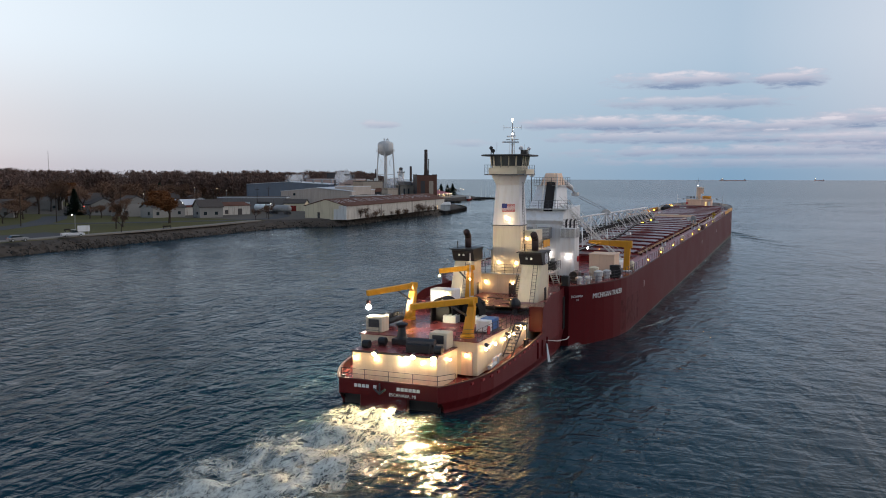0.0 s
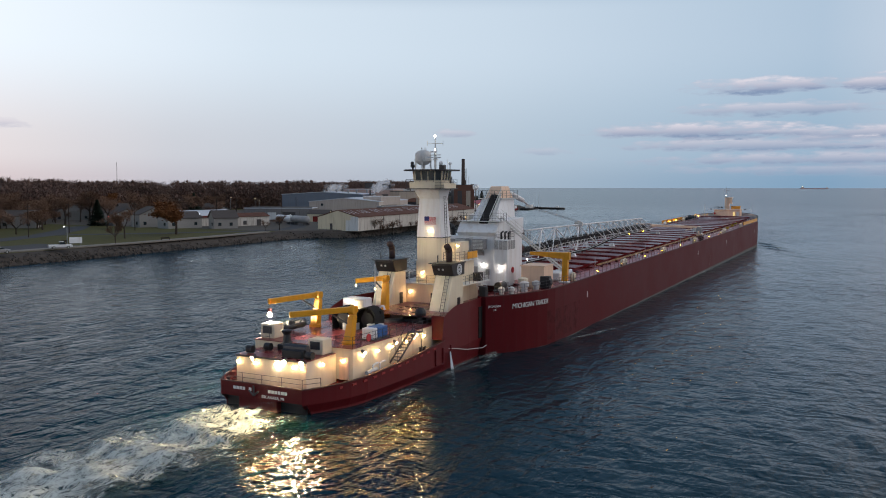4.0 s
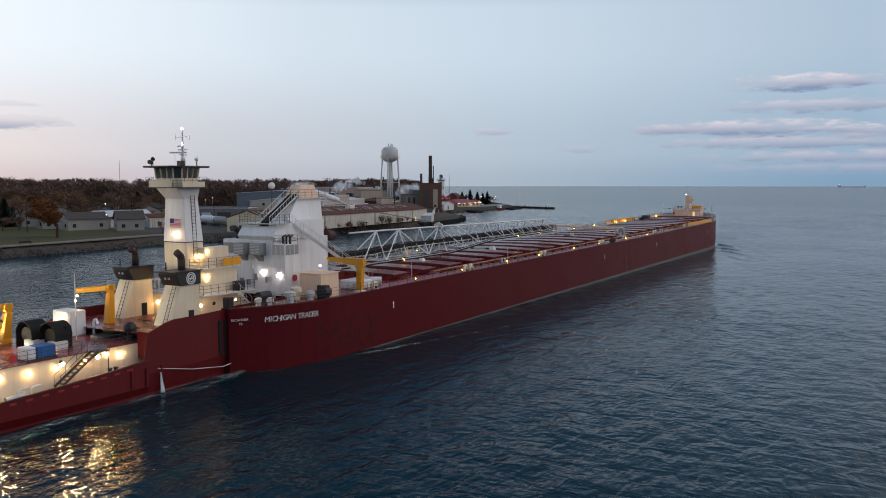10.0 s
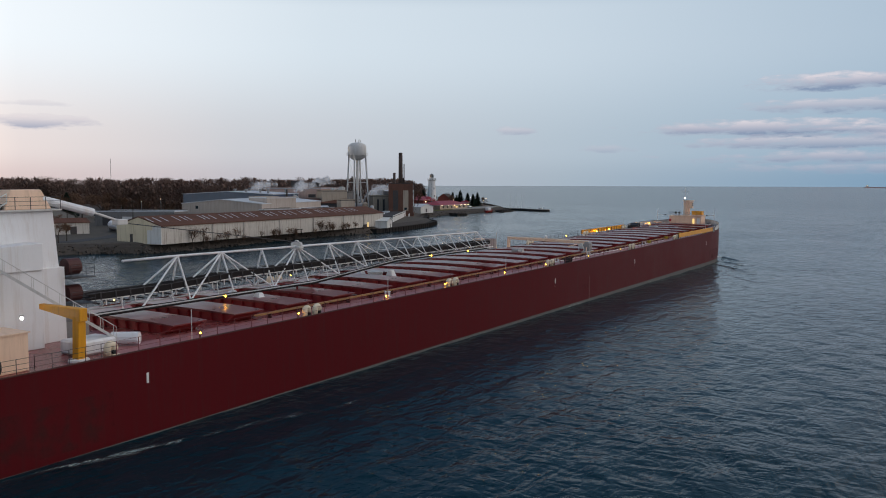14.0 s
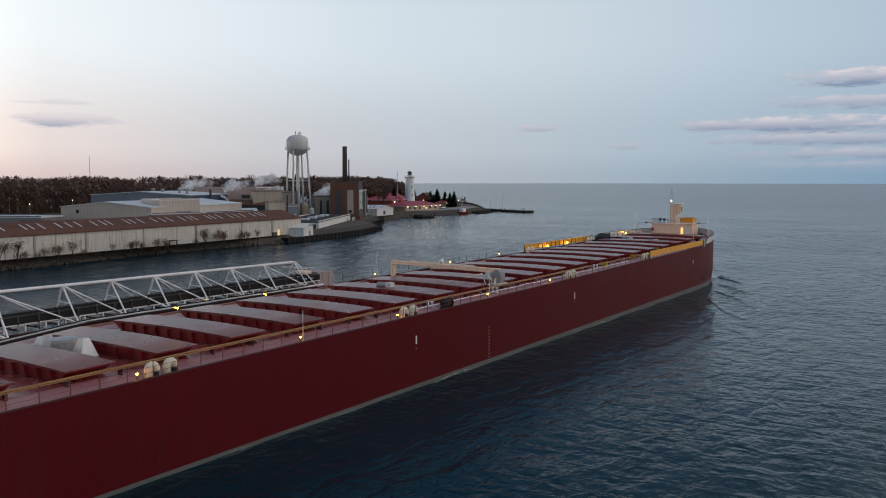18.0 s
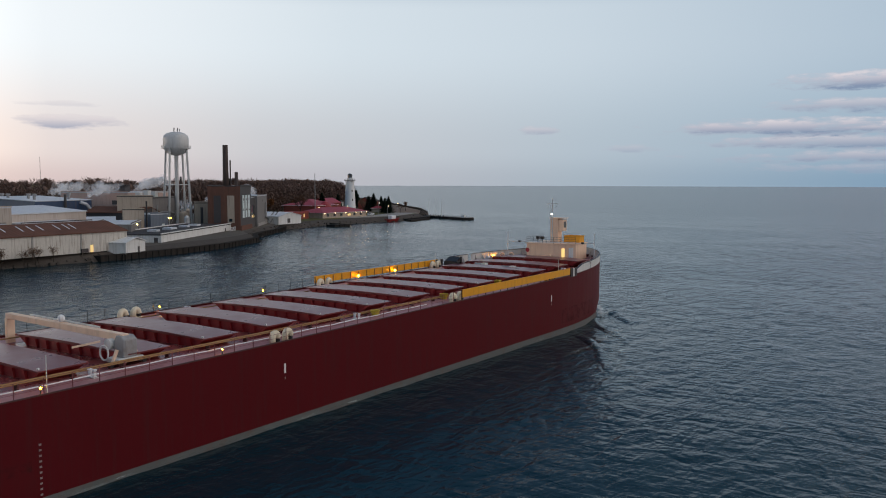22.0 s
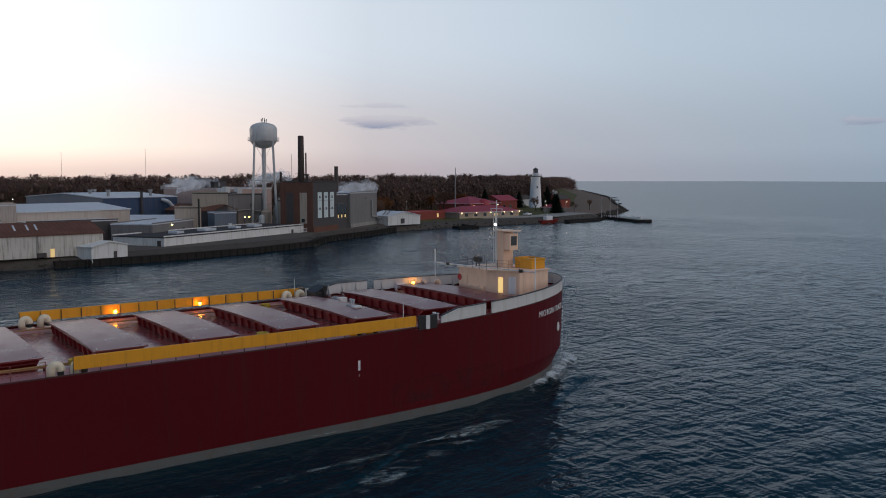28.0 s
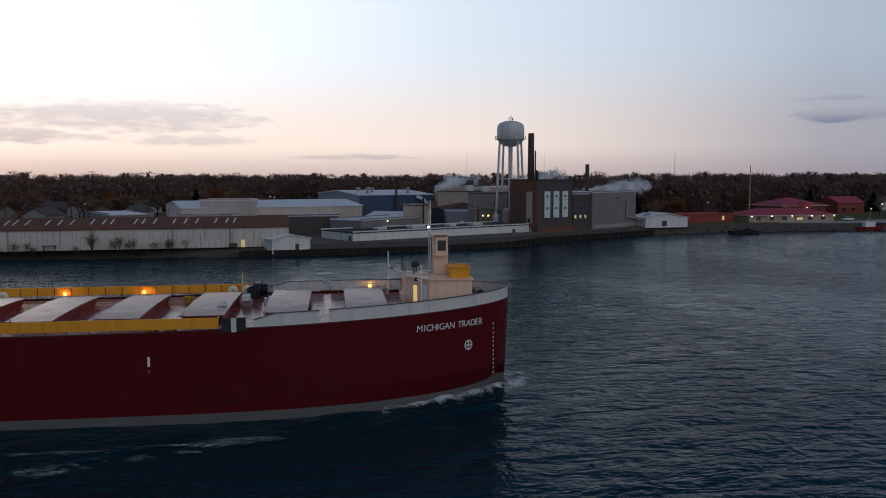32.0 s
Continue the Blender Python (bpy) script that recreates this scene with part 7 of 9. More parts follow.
FOAM = [
    foam_sheet("churned_water", TURBID, lambda s: (1.0 + 6 * s, -30 - 62 * s), lambda s: 5 + 9 * s, 60, 24, "dark green churned water behind the tug", 0.12),
    foam_sheet("propeller_wash", WASH, lambda s: (0.4 + 1.5 * s, -29.6 - 60 * s), lambda s: 5.2 + 8.0 * s ** 0.8, 130, 60, "white propeller wash behind the tug", 0.75),
    foam_sheet("side_wash", WAKE, lambda s: (7.6 + 2.6 * s * s, 4 - 38 * s), lambda s: 0.6 + 1.6 * s, 60, 10, "thin foam along the tug's side", 0.2),
    foam_sheet("side_wash", WAKE, lambda s: (-7.6 - 3.0 * s * s, 0 - 40 * s), lambda s: 0.6 + 2.2 * s, 60, 10, "thin foam along the tug's side", 0.2),
    foam_sheet("notch_foam", WAKE, lambda s: (7.9 + 2.2 * s, 2 - 14 * s), lambda s: 0.7 + 1.2 * s, 30, 12, "white foam at the notch", 0.12),
    foam_sheet("bow_wave", CURL, lambda s: (-1.8 + 13.6 * s ** 0.62, 217.4 - 19 * s), lambda s: 1.5 - 0.8 * s, 60, 16, "white curling bow wave", 0.5),
    foam_sheet("bow_wave", CURL, lambda s: (1.8 - 13.6 * s ** 0.62, 217.4 - 19 * s), lambda s: 1.5 - 0.8 * s, 60, 16, "white curling bow wave", 0.5),
    foam_sheet("bow_wake", WAKE, lambda s: (15.0 + 15 * s, 196 - 40 * s), lambda s: 1.4 + 3.0 * s, 50, 12, "broken streaks of foam off the bow", 0.12),
    foam_sheet("bow_wake", WAKE, lambda s: (17.4 + 2.4 * s, 192 - 30 * s), lambda s: 0.5 + 0.6 * s, 40, 8, "broken streaks of foam off the bow", 0.12),
    foam_sheet("hull_foam", WAKE, lambda s: (11.3 + 0.5 * s, 195 - 150 * s), lambda s: 0.3 + 0.3 * s, 120, 6, "thin foam line along the barge's side", 0.06),
    foam_sheet("hull_foam", WAKE, lambda s: (11.6 + 8 * s, 8 + 34 * s), lambda s: 0.4 + 0.5 * s, 60, 8, "drifting foam streaks beside the barge", 0.06),
]


def ship_waves(name, label, x0, y0, side, reach, high, wide=46):
    """Echelon of short crests that fans out from a shoulder of the tow at (x0, y0); only the crests rise over the water's face."""
    step = 0.6
    n, m = int(reach / step), int(wide / step)
    d, u = np.meshgrid(np.arange(n) * step, np.arange(m) * step, indexing="ij")
    env = np.exp(-((u - 1.2 - 0.3 * d) / (2.4 + 0.07 * d)) ** 2) * np.minimum(1, d / 7) * np.exp(-d / (0.55 * reach)) * np.clip((reach - d) / 12, 0, 1)
    crest = np.cos(2 * math.pi / 5.2 * (0.82 * u - 0.57 * d) + 0.9 * np.sin(d * 0.13) + 0.5 * np.sin(u * 0.3 + d * 0.07))
    shoulder = np.exp(-((u - 0.9 - 0.11 * d) / 0.9) ** 2) * np.exp(-d / 15) * np.minimum(1, d / 2)
    z = -0.13 + high * (env * crest + 0.9 * shoulder)
    x = side * (x0 + u)
    verts = np.stack([x, y0 - d, z], -1).reshape(-1, 3)
    idx = np.arange(n * m).reshape(n, m)
    faces = np.stack([idx[:-1, :-1], idx[:-1, 1:], idx[1:, 1:], idx[1:, :-1]], -1).reshape(-1, 4)
    if side > 0:
        faces = faces[:, ::-1]
    keep = z.reshape(-1)[faces].max(1) > -0.11
    me = bpy.data.meshes.new(name)
    me.from_pydata(verts.tolist(), [], faces[keep].tolist())
    me.materials.append(WATER)
    me.polygons.foreach_set("use_smooth", [True] * len(me.polygons))
    return tagged(new(name, me), label, "wave", kind="stuff")


FOAM += [
    ship_waves("ship_wave", "fan of smooth dark waves off the barge's bow", 7.5, 213.0, 1, 110, 0.5),
    ship_waves("ship_wave", "fan of smooth dark waves off the barge's bow", 7.5, 213.0, -1, 80, 0.5),
    ship_waves("ship_wave", "fan of smooth dark waves off the tug's side", 6.6, 1.0, 1, 80, 0.3),
    ship_waves("ship_wave", "fan of smooth dark waves off the tug's side", 6.6, 1.0, -1, 80, 0.3),
]


# ---------------------------------------------------------------- the land
GROUND = 2.8
SHORE = [(-172, -4400), (-174, -900), (-178, -200), (-178, 60), (-179, 111), (-180, 144), (-182, 178), (-183, 205), (-178, 214), (-168, 221), (-167, 232), (-170, 255), (-174, 280), (-175, 305), (-174, 322), (-173, 334),
         (-174, 345), (-177, 362), (-182, 382), (-189, 398), (-194, 407), (-205, 416), (-213, 427), (-226, 450), (-239, 466), (-240, 480), (-244, 492), (-246, 506), (-248, 528), (-246, 552), (-249, 575), (-256, 598),
         (-268, 616), (-292, 652), (-322, 694), (-350, 723), (-421, 795), (-546, 928), (-878, 1235), (-1500, 1830), (-2700, 2850), (-4500, 4400)]


def build_ground():
    pts = []
    for (xa, ya), (xb, yb) in zip(SHORE, SHORE[1:]):
        n = max(1, int(math.hypot(xb - xa, yb - ya) / 14)) if -300 < ya < 1300 else 1
        pts += [(xa + (xb - xa) * i / n, ya + (yb - ya) * i / n) for i in range(n)]
    pts.append(SHORE[-1])
    offs = [(0, -1.5), (0.8, 0.2), (3.2, 1.7), (6.0, 2.55), (9, GROUND), (22, GROUND), (45, GROUND), (90, GROUND), (180, GROUND + 0.5), (420, GROUND + 2), (1200, GROUND + 3), (None, GROUND + 3)]
    rows = []
    for x, y in pts:
        row = []
        for d, z in offs:
            beach = y > 600
            if beach and d is not None and d < 60:
                z = {0: -0.6, 0.8: 0.2, 3.2: 0.6, 6.0: 1.0, 9: 1.4, 22: 2.1, 45: 2.6}.get(d, z)
            wob = 0.5 * noise.noise(Vector((x * 0.15, y * 0.15, 0))) if d is not None and 0.5 < d < 8 else 0.0
            row.append((x - d + wob if d is not None else -4700, y - (0.0 if d is None else d * 0.02), z + (wob * 0.5 if d is not None and d > 0.9 else 0)))
        rows.append(row)
    g = Shape().loft(rows, closed=False, caps=False)
    land = part("ground", g, GRASS)
    land.data.materials.append(YARD)
    land.data.materials.append(ROCK)
    land.data.materials.append(SAND)
    for f in land.data.polygons:
        x, y, z = f.center
        if y >= 590 and z < 2.65:
            f.material_index = 3
        elif z < 2.3 and y < 600:
            f.material_index = 2
        elif 206 < y < 480 and x > -330:
            f.material_index = 1
    return tagged(land, "flat autumn shore land of lawn and earth", "ground", kind="structure")


build_ground()


def strip(name, pts, wide, z, mat, label, category, th=0.05):
    """A road or track: a flat band that follows points, a hand above the ground."""
    g = Shape()
    rows = []
    for i, p in enumerate(pts):
        a, b = Vector(pts[max(0, i - 1)]), Vector(pts[min(len(pts) - 1, i + 1)])
        d = (b - a).normalized()
        rows.append([(p[0] - d.y * wide / 2, p[1] + d.x * wide / 2, z), (p[0] + d.y * wide / 2, p[1] - d.x * wide / 2, z), (p[0] + d.y * wide / 2, p[1] - d.x * wide / 2, z - 0.3), (p[0] - d.y * wide / 2, p[1] + d.x * wide / 2, z - 0.3)])
    return tagged(part(name, g.loft(rows), mat), label, category, kind="structure")


strip("road", [(-225, -300), (-226, 60), (-228, 124), (-240, 150), (-262, 178), (-300, 215), (-360, 270), (-430, 330)], 9, GROUND + 0.04, ASPHALT, "grey asphalt street running inland", "road")
strip("road", [(-240, 150), (-214, 176), (-200, 194), (-192, 212), (-200, 232), (-225, 262)], 6, GROUND + 0.045, ASPHALT, "narrow asphalt lane by the lawn", "road")
strip("pavement", [(-187, 40), (-188, 90), (-187.5, 112), (-186, 140), (-187, 170), (-190, 200)], 4.0, GROUND + 0.05, GRAVEL, "pale gravel shore path", "path")
strip("pavement", [(-196, 70), (-196, 122)], 17, GROUND + 0.035, ASPHALT, "asphalt parking strip by the river", "parking lot")
strip("pavement", [(-296, 290), (-262, 306)], 40, GROUND + 0.035, ASPHALT, "asphalt yard with parked cars", "parking lot")
strip("pavement", [(-262, 524), (-257, 560), (-272, 600)], 14, GROUND + 0.035, CONCRETE, "concrete apron by the station", "pavement")


def build_riprap():
    rng = random.Random(5)
    g = Shape()
    spans = [(p, q) for p, q in zip(SHORE, SHORE[1:]) if -60 < p[1] < 330 or 405 < p[1] < 1000]
    for (xa, ya), (xb, yb) in spans:
        n = int(math.hypot(xb - xa, yb - ya) * (9.0 if ya < 240 else 3.0))
        for _ in range(n):
            k, d = rng.random(), rng.random() ** 0.8 * 5.0
            r = rng.uniform(0.25, 0.62)
            x, y = xa + (xb - xa) * k - d + rng.uniform(-0.5, 0.8), ya + (yb - ya) * k
            z = -0.25 + 2.5 * min(1, d / 6)
            m = pose(x, y, z, rng.uniform(0, 360), rng.uniform(0, 360), rng.uniform(0, 360))
            q = [Vector((sx * r * rng.uniform(0.6, 1.1), sy * r * rng.uniform(0.5, 0.9), sz * r * rng.uniform(0.4, 0.8))) for sz in (-1, 1) for sy in (-1, 1) for sx in (-1, 1)]
            g.add([m @ v for v in q], [(0, 2, 3, 1), (4, 5, 7, 6), (0, 1, 5, 4), (2, 6, 7, 3), (0, 4, 6, 2), (1, 3, 7, 5)])
    tagged(part("riprap", g, ROCK), "bank of dark broken shore stones", "rocks", kind="stuff")


build_riprap()


def quay(pts, back, top, label):
    """A vertical dark timber and concrete quay along points, drawn back inland."""
    q = thing("quay", label, "quay", kind="structure")
    n = len(pts)
    rings = [[(x, y, -2), (x, y, top), (x - back, y + 1, top), (x - back, y + 1, -2)] for x, y in pts]
    part("wall", Shape().loft(rings), QUAY, q)
    g = Shape()
    for (xa, ya), (xb, yb) in zip(pts, pts[1:]):
        g.beam((xa - 0.3, ya, top + 0.05), (xb - 0.3, yb, top + 0.05), 0.7, 0.22)
    part("coping", g, QUAY, q)
    post = None
    for (xa, ya), (xb, yb) in zip(pts, pts[1:]):
        k = int(math.hypot(xb - xa, yb - ya) / 2.4)
        for i in range(k):
            m = Matrix.Translation((xa + (xb - xa) * i / k + 0.12, ya + (yb - ya) * i / k, 0))
            if post is None:
                post = part("pile", Shape().rod((0, 0, -2), (0, 0, top + 0.1), 0.2, n=6), QUAY, q)
                post.matrix_basis = m
            else:
                again(post, m, q)
    return q


quay([(-172.5, 330), (-174, 345), (-177, 362), (-182, 382), (-189, 398), (-193.5, 406)], 12, 1.5, "low dark timber quay below the mill wall")
quay([(-193.5, 406), (-205, 416.5), (-213.2, 427), (-226.5, 450), (-238, 466)], 10, 1.6, "dark quay under the power house")
quay([(-235, 494), (-233.5, 502.5), (-247, 505)], 6, 1.0, "short dark dock block")
quay([(-246, 566), (-250, 590), (-262, 611)], 6, 1.0, "dark concrete harbour wall")


def frame_at(a, b):
    d = Vector((b[0] - a[0], b[1] - a[1]))
    return Matrix.Translation((a[0], a[1], 0)) @ Matrix.Rotation(math.atan2(d.y, d.x), 4, "Z"), d.length


def building(name, label, a, b, depth, high, wall, roof_mat, roof="flat", ridge=0.0, base=GROUND, category="building", windows=(), doors=(), overhang=0.3, gable_mat=None):
    """A block whose front runs from a to b (ground points), drawn back to its left. windows: (front|left|right, start, low, wide, tall, material)."""
    m, w = frame_at(a, b)
    ob = thing(name, label, category, m)
    z0, z1 = base - 0.4, base + high
    part("wall", Shape().box(0, w, 0, depth, z0, z1), wall, ob)
    o = overhang
    if roof == "flat":
        part("roof", Shape().box(-o * 0.3, w + o * 0.3, -o * 0.3, depth + o * 0.3, z1, z1 + 0.3), roof_mat, ob)
        for y in (-0.12, depth - 0.15):
            part("parapet", Shape().box(-0.1, w + 0.1, y, y + 0.27, z1 + 0.3, z1 + 0.6), wall, ob)
    elif roof in ("gable", "gable_y"):
        if roof == "gable":        # ridge along the front
            prof = [(-o, z1 - 0.05), (depth / 2, z1 + ridge), (depth + o, z1 - 0.05), (depth + o, z1 + 0.18), (depth / 2, z1 + ridge + 0.25), (-o, z1 + 0.18)]
            part("roof", Shape().prism_x(prof, -o, w + o), roof_mat, ob)
            part("gable", Shape().prism_x([(0.02, z1 - 0.05), (depth - 0.02, z1 - 0.05), (depth / 2, z1 + ridge - 0.05)], 0.03, w - 0.03), gable_mat or wall, ob)
        else:
            prof = [(-o, z1 - 0.05), (w / 2, z1 + ridge), (w + o, z1 - 0.05), (w + o, z1 + 0.18), (w / 2, z1 + ridge + 0.25), (-o, z1 + 0.18)]
            part("roof", Shape().prism_y(prof, -o, depth + o), roof_mat, ob)
            part("gable", Shape().prism_y([(0.02, z1 - 0.05), (w - 0.02, z1 - 0.05), (w / 2, z1 + ridge - 0.05)], 0.03, depth - 0.03), gable_mat or wall, ob)
    elif roof == "hip":
        i = min(w, depth) / 2
        p = [(-o, -o), (w + o, -o), (w + o, depth + o), (-o, depth + o)]
        r = [(i, depth / 2), (w - i, depth / 2)] if w > depth else [(w / 2, i), (w / 2, depth - i)]
        v = [(x, y, z1) for x, y in p] + [(x, y, z1 + ridge) for x, y in r]
        f = [(0, 1, 5, 4), (1, 2, 5), (2, 3, 4, 5), (3, 0, 4), (3, 2, 1, 0)] if w > depth else [(0, 1, 4), (1, 2, 5, 4), (2, 3, 5), (3, 0, 4, 5), (3, 2, 1, 0)]
        part("roof", Shape().add(v, f), roof_mat, ob)
        part("eave", Shape().box(-o, w + o, -o, depth + o, z1 - 0.15, z1 - 0.02), WHITE, ob)
    for face, s, low, ww, hh, wm in windows:
        z = base + low
        if face == "front":
            q, trims = Shape().box(s, s + ww, -0.05, 0.04, z, z + hh), [Shape().box(s - 0.08, s + ww + 0.08, -0.09, 0.02, za, zb) for za, zb in ((z - 0.1, z), (z + hh, z + hh + 0.08))]
        elif face == "right":
            q, trims = Shape().box(w - 0.04, w + 0.05, s, s + ww, z, z + hh), [Shape().box(w - 0.02, w + 0.09, s - 0.08, s + ww + 0.08, za, zb) for za, zb in ((z - 0.1, z), (z + hh, z + hh + 0.08))]
        else:
            q, trims = Shape().box(-0.05, 0.04, s, s + ww, z, z + hh), [Shape().box(-0.09, 0.02, s - 0.08, s + ww + 0.08, za, zb) for za, zb in ((z - 0.1, z), (z + hh, z + hh + 0.08))]
        pane = part("window", q, wm, ob)
        for piece, g in zip(("sill", "lintel"), trims):
            part(piece, g, CONCRETE, pane)
    return ob


def roof_box(ob, x, y, z, sx, sy, sz, mat, name="roof_unit"):
    return part(name, Shape().box(x - sx / 2, x + sx / 2, y - sy / 2, y + sy / 2, z, z + sz), mat, ob, bevel=0.04)


def build_mill():
    # long rust-roofed shed on the shore
    shed = building("long_shed", "long whitewashed shore shed with a rusty brown roof", (-166.8, 223.5), (-178.0, 342.0), 16.8, 4.6, WHITEWALL, RUSTROOF, "gable", 2.4, base=2.7, gable_mat=CREAMWALL)
    w = 119.0
    part("south_face", Shape().box(-0.12, 0.0, 0.1, 16.7, 2.3, 7.25), CREAMWALL, shed, "cream painted gable end")
    part("south_gable", Shape().prism_x([(0.0, 7.2), (16.8, 7.2), (8.4, 9.65)], -0.14, -0.02), CREAMWALL, shed)
    part("parapet_step", Shape().box(-0.3, 0.0, -0.1, 3.0, 2.4, 7.5).box(-0.3, 0.0, 3.0, 5.0, 2.4, 6.2), LIMEWALL, shed)
    part("side_door", Shape().box(-0.2, -0.1, 10.6, 11.6, 2.8, 5.0), BRICKDARK, shed)
    strip_light = None
    for i in range(44):
        x = 6 + i * 2.5 + (i % 3) * 0.3
        k = 0.6 + 0.3 * ((i * 7) % 5) / 5
        m = Matrix.Translation((x, 0, 0))
        g = Shape().add([(0, 4.2 - k * 2, 7.62 + (4.2 - k * 2) * 0.286), (0.42, 4.2 - k * 2, 7.62 + (4.2 - k * 2) * 0.286), (1.0, 4.2 + 2.6, 7.62 + 6.8 * 0.286), (0.58, 6.8, 7.62 + 6.8 * 0.286)], [(0, 1, 2, 3)])
        if strip_light is None:
            strip_light = part("roof_strip", g, PALEROOF, shed, "pale translucent roof strip")
        elif i % 4 != 3:
            again(strip_light, m @ Matrix.Translation((-6, 0, 0)), shed)
    for x in (20, 34, 52, 71, 90, 104):
        part("pilaster", Shape().box(x, x + 0.5, -0.12, 0.0, 2.3, 7.2), CONCRETE, shed)
    part("lit_door", Shape().box(107.0, 107.9, -0.1, 0.02, 2.3, 4.2), LIT_SHORE, shed, "lit doorway in the white wall")
    part("pallet", Shape().box(104.0, 106.0, -0.6, -0.1, 2.4, 3.4), BRICKDARK, shed)
    for x in (60.0,):
        part("table", Shape().box(x, x + 3.2, -1.6, -0.4, 3.5, 3.65), QUAY, shed)
        for dx in (0.3, 2.9):
            part("table_leg", Shape().box(x + dx - 0.1, x + dx + 0.1, -1.1, -0.9, 1.8, 3.5), QUAY, shed)
    # small white hut on piles at the quay
    hut = building("quay_hut", "small white hut on the quay with a lean-to roof", (-173.2, 338.0), (-177.6, 347.5), 7.5, 3.2, LIMEWALL, LIMEWALL, "gable_y", 1.1, base=1.1, windows=(("front", 6.3, 0.3, 1.0, 1.6, BRICKDARK),))
    part("pile", Shape().box(-1.4, -1.0, 0.0, 0.4, -1, 1.4).box(-0.5, -0.1, -0.3, 0.1, -1, 1.4), QUAY, hut)
    # low white building along the quay
    low = building("quay_warehouse", "long low white quay building with a dark flat roof", (-185.3, 359.0), (-218.2, 416.5), 17, 2.7, LIMEWALL, TARROOF, "flat", base=2.2, windows=(("front", 58.5, 0.0, 1.2, 1.7, BRICKDARK), ("left", 1.0, 0.0, 1.2, 2.0, BRICKDARK)))
    for x, s in ((14, 3), (27, 5), (40, 2.5), (50, 4)):
        roof_box(low, x, 8, 5.2, s, 3, 0.6, PALEROOF)
    for i in range(6):
        part("gate_post", Shape().rod((59 + i * 1.1, -2.0, 1.6), (59 + i * 1.1, -2.0, 4.2), 0.08, n=5), WHITE, low)
    part("gate_bar", Shape().rod((59, -2.0, 4.1), (64.5, -2.0, 4.1), 0.07, n=5).rod((59, -2.0, 3.0), (64.5, -2.0, 3.0), 0.06, n=5), WHITE, low)
    mid = building("yard_office", "low grey yard building with a lit corner lamp", (-203.0, 362.0), (-224.0, 381.5), 12, 4.6, GREYWALL, PALEROOF, "flat", windows=(("front", 20.0, 1.2, 2.0, 1.6, GLASS), ("front", 10, 1.2, 2.0, 1.6, GLASS)))
    part("lamp_globe", Shape().ball((12.0, -0.4, 6.9), 0.22, 6), LAMP_PALE, mid, "glowing yellow wall lamp")
    box = building("roof_tower", "cream block tower above the yard", (-227.0, 376.8), (-223.4, 382.4), 6.5, 8.2, TANWALL, TARROOF, "flat")
    part("flue", Shape().rod((7.4, -0.4, 2.6), (7.4, -0.4, 14.0), 0.28, n=10), BLACK, box, "black flue pipe")
    building("blue_hut", "small slate blue shed in the mill yard", (-231.8, 391.5), (-231.6, 398.8), 6, 6.1, SLATEWALL, PALEROOF, "flat", windows=(("front", 4.6, 1.0, 1.2, 1.8, FROSTED),))
    # beige warehouse, its side block, the big blue shed
    wh = building("beige_warehouse", "large beige sheet-metal warehouse with a pale low roof", (-246.0, 300.2), (-212.5, 310.0), 56, 8.2, BEIGE, PALEROOF, "gable_y", 1.6, windows=(("front", 6.0, 6.2, 1.1, 1.1, GLASS),))
    roof_box(wh, 30.5, -1.0, GROUND, 3.0, 2.0, 2.6, PALEROOF, "porch")
    part("duct", Shape().tube([(24, -0.4, 2.8), (24, -0.4, 6.2), (27, -0.6, 6.6)], 0.15, 6), BRICKDARK, wh)
    building("beige_annex", "square beige block beside the warehouse", (-214.6, 315.0), (-212.8, 330.0), 11, 10.3, BEIGE, PALEROOF, "flat")
    building("dark_link_shed", "dark low link shed behind the shore wall", (-211.5, 332.0), (-214.0, 356.0), 16, 5.6, BRICKDARK, PALEROOF, "flat")
    building("grey_lean_to", "grey sheet lean-to in front of the warehouse", (-210.5, 309.0), (-207.0, 325.0), 6, 6.0, GREYWALL, PALEROOF, "flat")
    blue = building("blue_shed", "big dark blue industrial shed with a pale roof", (-302.0, 350.0), (-257.6, 364.2), 29, 10.9, SLATEWALL, PALEROOF, "gable_y", 1.3, windows=())
    part("east_face", Shape().box(46.55, 46.75, 0.05, 28.95, GROUND, 13.6), BLUEWALL, blue, "deep blue sheet wall")
    part("duct", Shape().tube([(47.4, 14, 5.5), (47.4, 14, 13.4), (47.4, 14, 16.0)], 0.45, 8), BRICKDARK, blue)
    part("white_duct", Shape().tube([(47.3, 22, 13.0), (48.4, 24, 12.2), (48.6, 26, 10.2)], 0.6, 8), PALEROOF, blue)
    for x, y in ((30, 6), (36, 9), (42, 5), (44, 20), (20, 14)):
        part("roof_vent", Shape().lathe((x, y, 14.2), [(0.5, 0), (0.5, 1.4), (0.8, 1.5), (0.8, 2.1)], 10), GREY, blue)
    # paper mill heart
    building("pink_mill_hall", "long pinkish block mill hall", (-292.0, 396.0), (-262.0, 404.5), 26, 13.4, PINKWALL, PALEROOF, "flat", windows=(("front", 24.0, 9.0, 4.0, 1.5, BRICKDARK),))
    for x, y, s, h in ((-282, 404, 5, 3.2), (-272, 408, 3, 2.4), (-266, 404, 2, 2.0)):
        u = building("roof_machine_house", "dark roof machinery block on the mill", (x, y), (x + s * 0.9, y + s * 0.4), s, h, BRICKDARK, TARROOF, "flat", base=16.4)
    brown = building("brown_low_hall", "low brown-roofed mill hall", (-262.0, 386.0), (-240.0, 393.5), 12, 6.4, BRICKDARK, RUSTROOF, "gable", 2.0)
